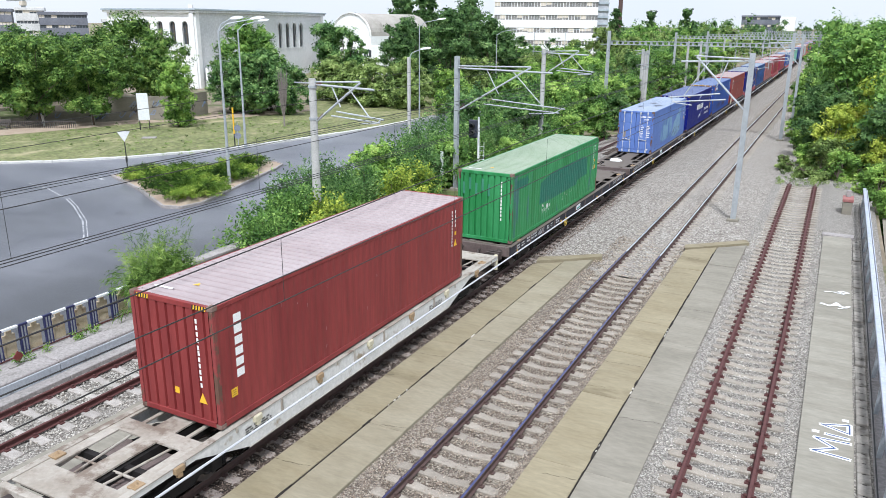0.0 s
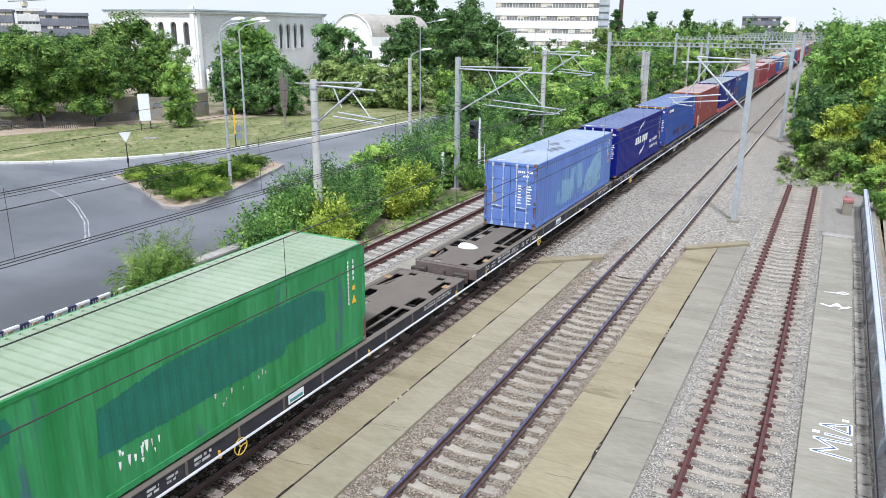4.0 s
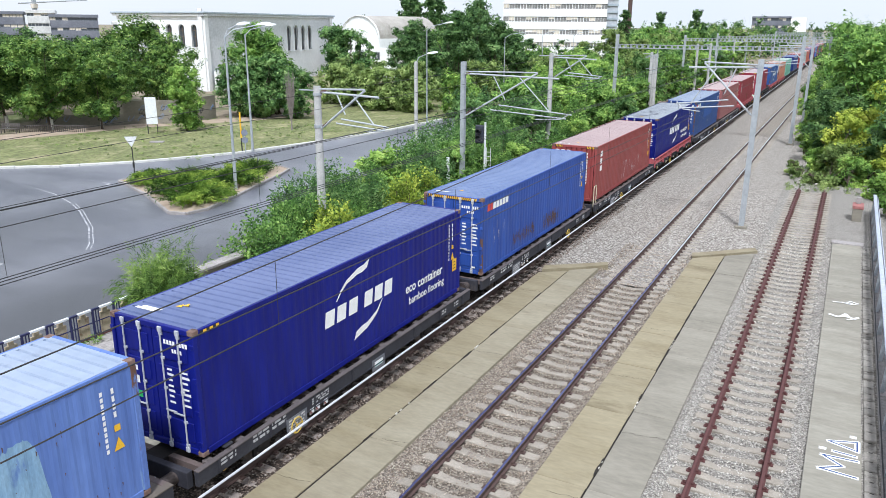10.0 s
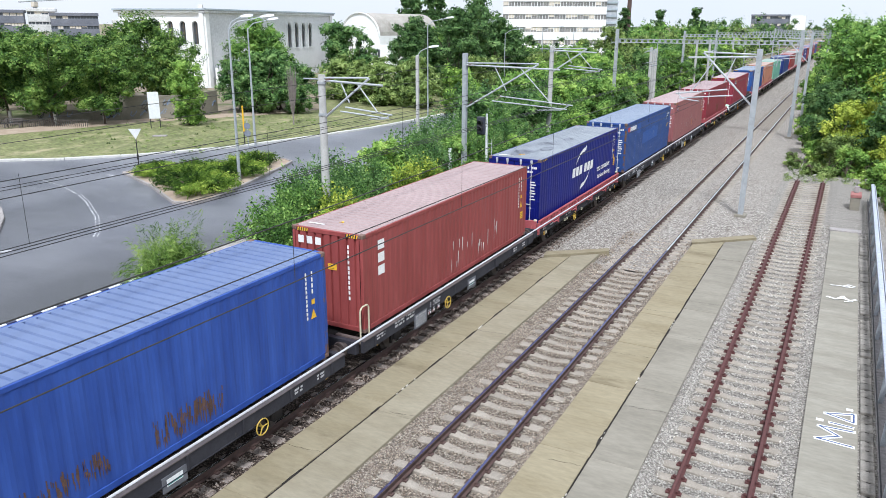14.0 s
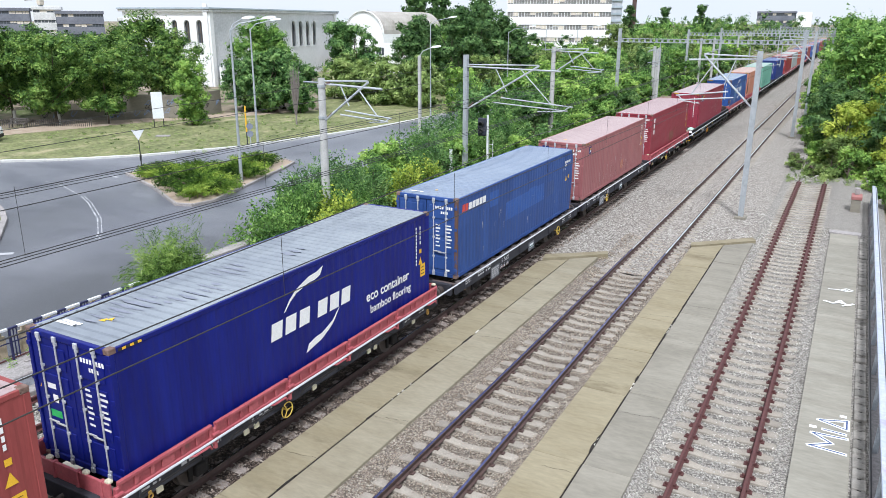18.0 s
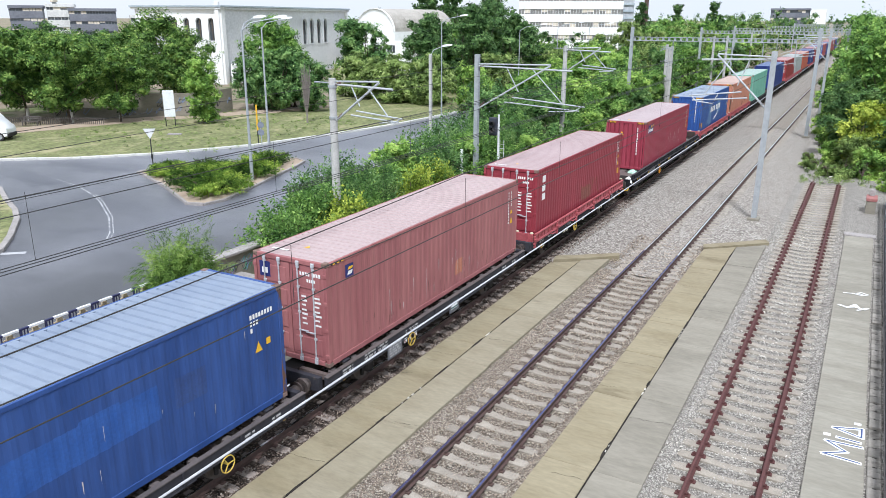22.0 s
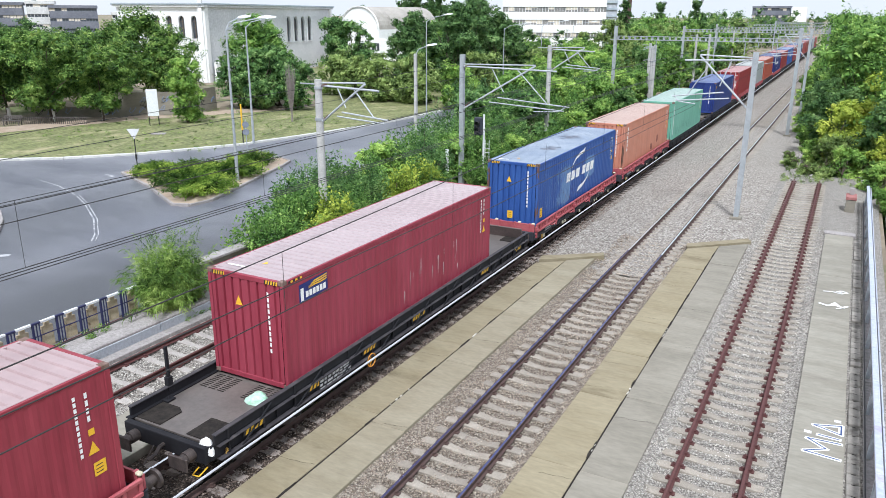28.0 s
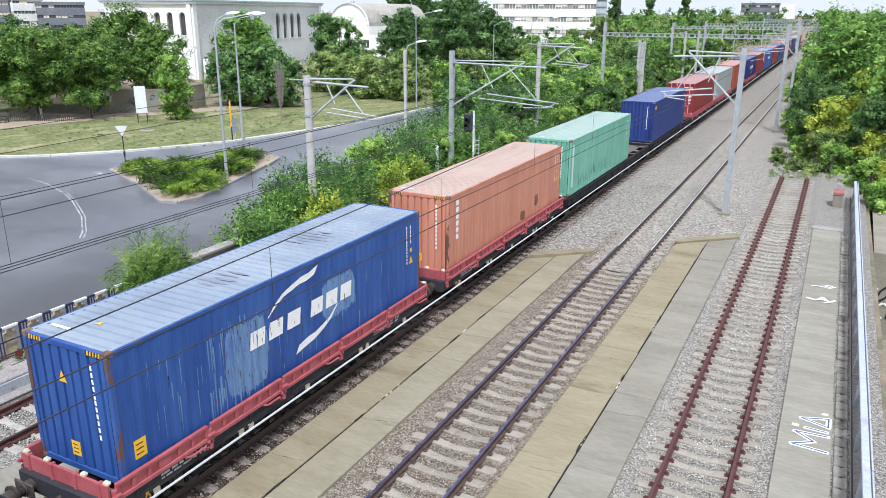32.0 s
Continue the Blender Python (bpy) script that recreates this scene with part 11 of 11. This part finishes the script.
    blob(C[11], 2.9, 4.6, 0.25, 2.3, PALE_WASH, 29, n=40, lift=0.0015)
    blob(C[11], 6.6, 8.4, 0.9, 2.2, PALE_WASH, 33, n=36, lift=0.0015)
    streaks(C[11], 2.8, 5.2, 1.4, 2.2, RUST_STREAK, 60, 34, 0.03, lo=0.05, hi=0.16)
    plate_with_bars(C[11], -0.20, 0.35, 0.26, 0.34)
    warning_sign(C[11], 0, 2.0, True, -0.28)
    side_plate(C[11], 0.36, 0.42, 0.3, 0.42)
    # 12 and 13
    letters_column(C[12], 0.62, 1.2, 2.7, 6, 0.2)
    blob(C[12], 8.6, 9.1, 0.6, 1.2, DARK_PATCH, 26, "dull_patch")
    blob(C[12], 6.9, 7.5, 0.3, 0.8, DARK_PATCH, 27, "dull_patch")
    plate_with_bars(C[12], -0.1, 0.4, 0.24, 0.3)
    code_column_side(C[13], 0.40, 0.45, 2.6, n=14)
    bar_side(C[13], 0.30, 0.42, 0.28, 2.2, MINT_PALE, "faded_patch", x=CW / 2 - 0.009)
    streaks(C[13], 1.5, 7.0, 0.3, 1.2, GREEN_PATCH, 26, 28, 0.05, "faded_streak", 0.2, 0.7)
    side_plate(C[14], 0.3, 2.35, 0.5, 0.2)
    for i in (18, 20):
        line_emblem(C[i], 4.4, 1.37)


LABEL_GREEN = material("green_label", (0.03, 0.42, 0.10, 1), (0.05, 0.48, 0.13, 1), 6.0, 0.5)
BLUE_GREY_TINT = material("bluish_faded_paint", (0.035, 0.19, 0.115, 1), (0.05, 0.22, 0.14, 1), 3.0, 0.6)
ORANGE_DULL = material("dull_orange_patch", (0.42, 0.16, 0.10, 1), (0.47, 0.19, 0.12, 1), 3.0, 0.7)
CREAM_DULL = material("dull_tan_patch", (0.20, 0.175, 0.15, 1), (0.25, 0.22, 0.19, 1), 3.0, 0.7)
MINT_PALE = material("pale_mint_panel", (0.45, 0.62, 0.56, 1), (0.50, 0.66, 0.60, 1), 3.0, 0.6)
mark_containers()

# ---------------------------------------------------------------- litter and scrawls
PLASTIC = material("white_plastic_bag", (0.72, 0.72, 0.70, 1), (0.80, 0.80, 0.78, 1), 6.0, 0.4, bump=0.02, bump_scale=12)
PLASTIC_GREEN = material("pale_green_plastic_bag", (0.35, 0.66, 0.46, 1), (0.60, 0.76, 0.66, 1), 8.0, 0.4, bump=0.02, bump_scale=12)


def bag(ref, x, z, sx, sy, sz, mat, label, seed):
    """A crumpled bag lying on a wagon."""
    rng = random.Random(seed)
    b = thing("plastic_bag", pose(x, ref, z), label, "litter")
    s = Shape()
    n, m_ = 22, 9
    for j in range(m_ + 1):
        for i in range(n):
            a, e = 2 * math.pi * i / n, j / m_
            q = math.sqrt(max(0, 1 - e * e)) * (rng.uniform(0.9, 1.08) + 0.12 * math.sin(3 * a + seed))
            s.v.append((sx * q * math.cos(a), sy * q * math.sin(a), sz * e * (rng.uniform(0.92, 1.06) + 0.14 * math.sin(2 * a + seed * 2))))
    s.f = [(j * n + i, j * n + (i + 1) % n, (j + 1) * n + (i + 1) % n, (j + 1) * n + i) for j in range(m_) for i in range(n)]
    s.f.append(tuple(range(m_ * n, (m_ + 1) * n)))
    part("bag", s, mat, b, smooth=170)
    TRAIN.append((b, ref, z))
    return b


bag(49.4, -0.33, DECK - 0.055, 0.42, 0.27, 0.17, PLASTIC, "crumpled white bag lying on the empty deck", 1)
bag(165.72, 0.80, DECK - 0.062, 0.30, 0.26, 0.20, PLASTIC_GREEN, "crumpled pale green bag on the black deck", 2)
bag(163.66, 1.14, DECK - 0.26, 0.22, 0.13, 0.34, PLASTIC, "white bag caught on the wagon's corner", 3)

# hand-painted letters on the platform strip: M, i, a triangle and a point
sc = thing("painted_letters", pose(13.15, 19.6, 0.012), "white hand-painted letters with dark blue cores on the platform", "graffiti")
LETTER_LINES = [[(0.52, -1.16), (-0.26, -1.08), (0.22, -0.76), (-0.22, -0.40), (0.54, -0.36)], [(0.50, -0.14), (0.02, -0.10)], [(-0.26, -0.06), (-0.20, -0.06)], [(0.54, 0.14), (-0.10, 0.38), (0.54, 0.62), (0.54, 0.14)], [(0.42, 0.86), (0.47, 0.86)]]
step = 0
for line in LETTER_LINES:
    for (xa, ya), (xb, yb) in zip(line, line[1:]):
        step += 1
        ln = math.hypot(xb - xa, yb - ya)
        ux, uy = (xb - xa) / ln, (yb - ya) / ln
        for wd, z, mt in ((0.07, 0.0, WHITE), (0.020, 0.008, DEEP_BLUE)):
            if wd > 0.05 or ln > 0.1:
                e = wd * 0.8
                quad = [(xa - ux * e + uy * wd, ya - uy * e - ux * wd), (xb + ux * e + uy * wd, yb + uy * e - ux * wd), (xb + ux * e - uy * wd, yb + uy * e + ux * wd), (xa - ux * e - uy * wd, ya - uy * e + ux * wd)]
                part("stroke", Shape().add([(x, y, z + step * 0.0005) for x, y in quad], [(0, 1, 2, 3)]), mt, sc)
sc2 = thing("painted_scrawl", pose(13.25, 29.8, 0.012), "worn white painted scrawl on the platform", "graffiti")
SCRAWL = [([(-0.40, 1.55), (-0.10, 1.62), (0.22, 1.50), (0.42, 1.72), (0.20, 1.86), (0.05, 1.70), (0.30, 1.60)], 0.045), ([(-0.48, 0.02), (-0.25, -0.12), (0.02, 0.06), (0.30, -0.10), (0.44, 0.10)], 0.075), ([(-0.10, 0.05), (0.02, 0.30), (0.16, 0.02)], 0.055), ([(0.30, -0.10), (0.10, -0.32)], 0.05)]
for i, (line, wd) in enumerate(SCRAWL):
    for j, ((xa, ya), (xb, yb)) in enumerate(zip(line, line[1:])):
        ln = math.hypot(xb - xa, yb - ya)
        ux, uy, e = (xb - xa) / ln, (yb - ya) / ln, wd * 0.6
        quad = [(xa - ux * e + uy * wd, ya - uy * e - ux * wd), (xb + ux * e + uy * wd * 0.7, yb + uy * e - ux * wd * 0.7), (xb + ux * e - uy * wd * 0.7, yb + uy * e + ux * wd * 0.7), (xa - ux * e - uy * wd, ya - uy * e + ux * wd)]
        part("stroke", Shape().add([(x, y, 0.0006 * (i * 6 + j)) for x, y in quad], [(0, 1, 2, 3)]), WHITE, sc2)
motions()
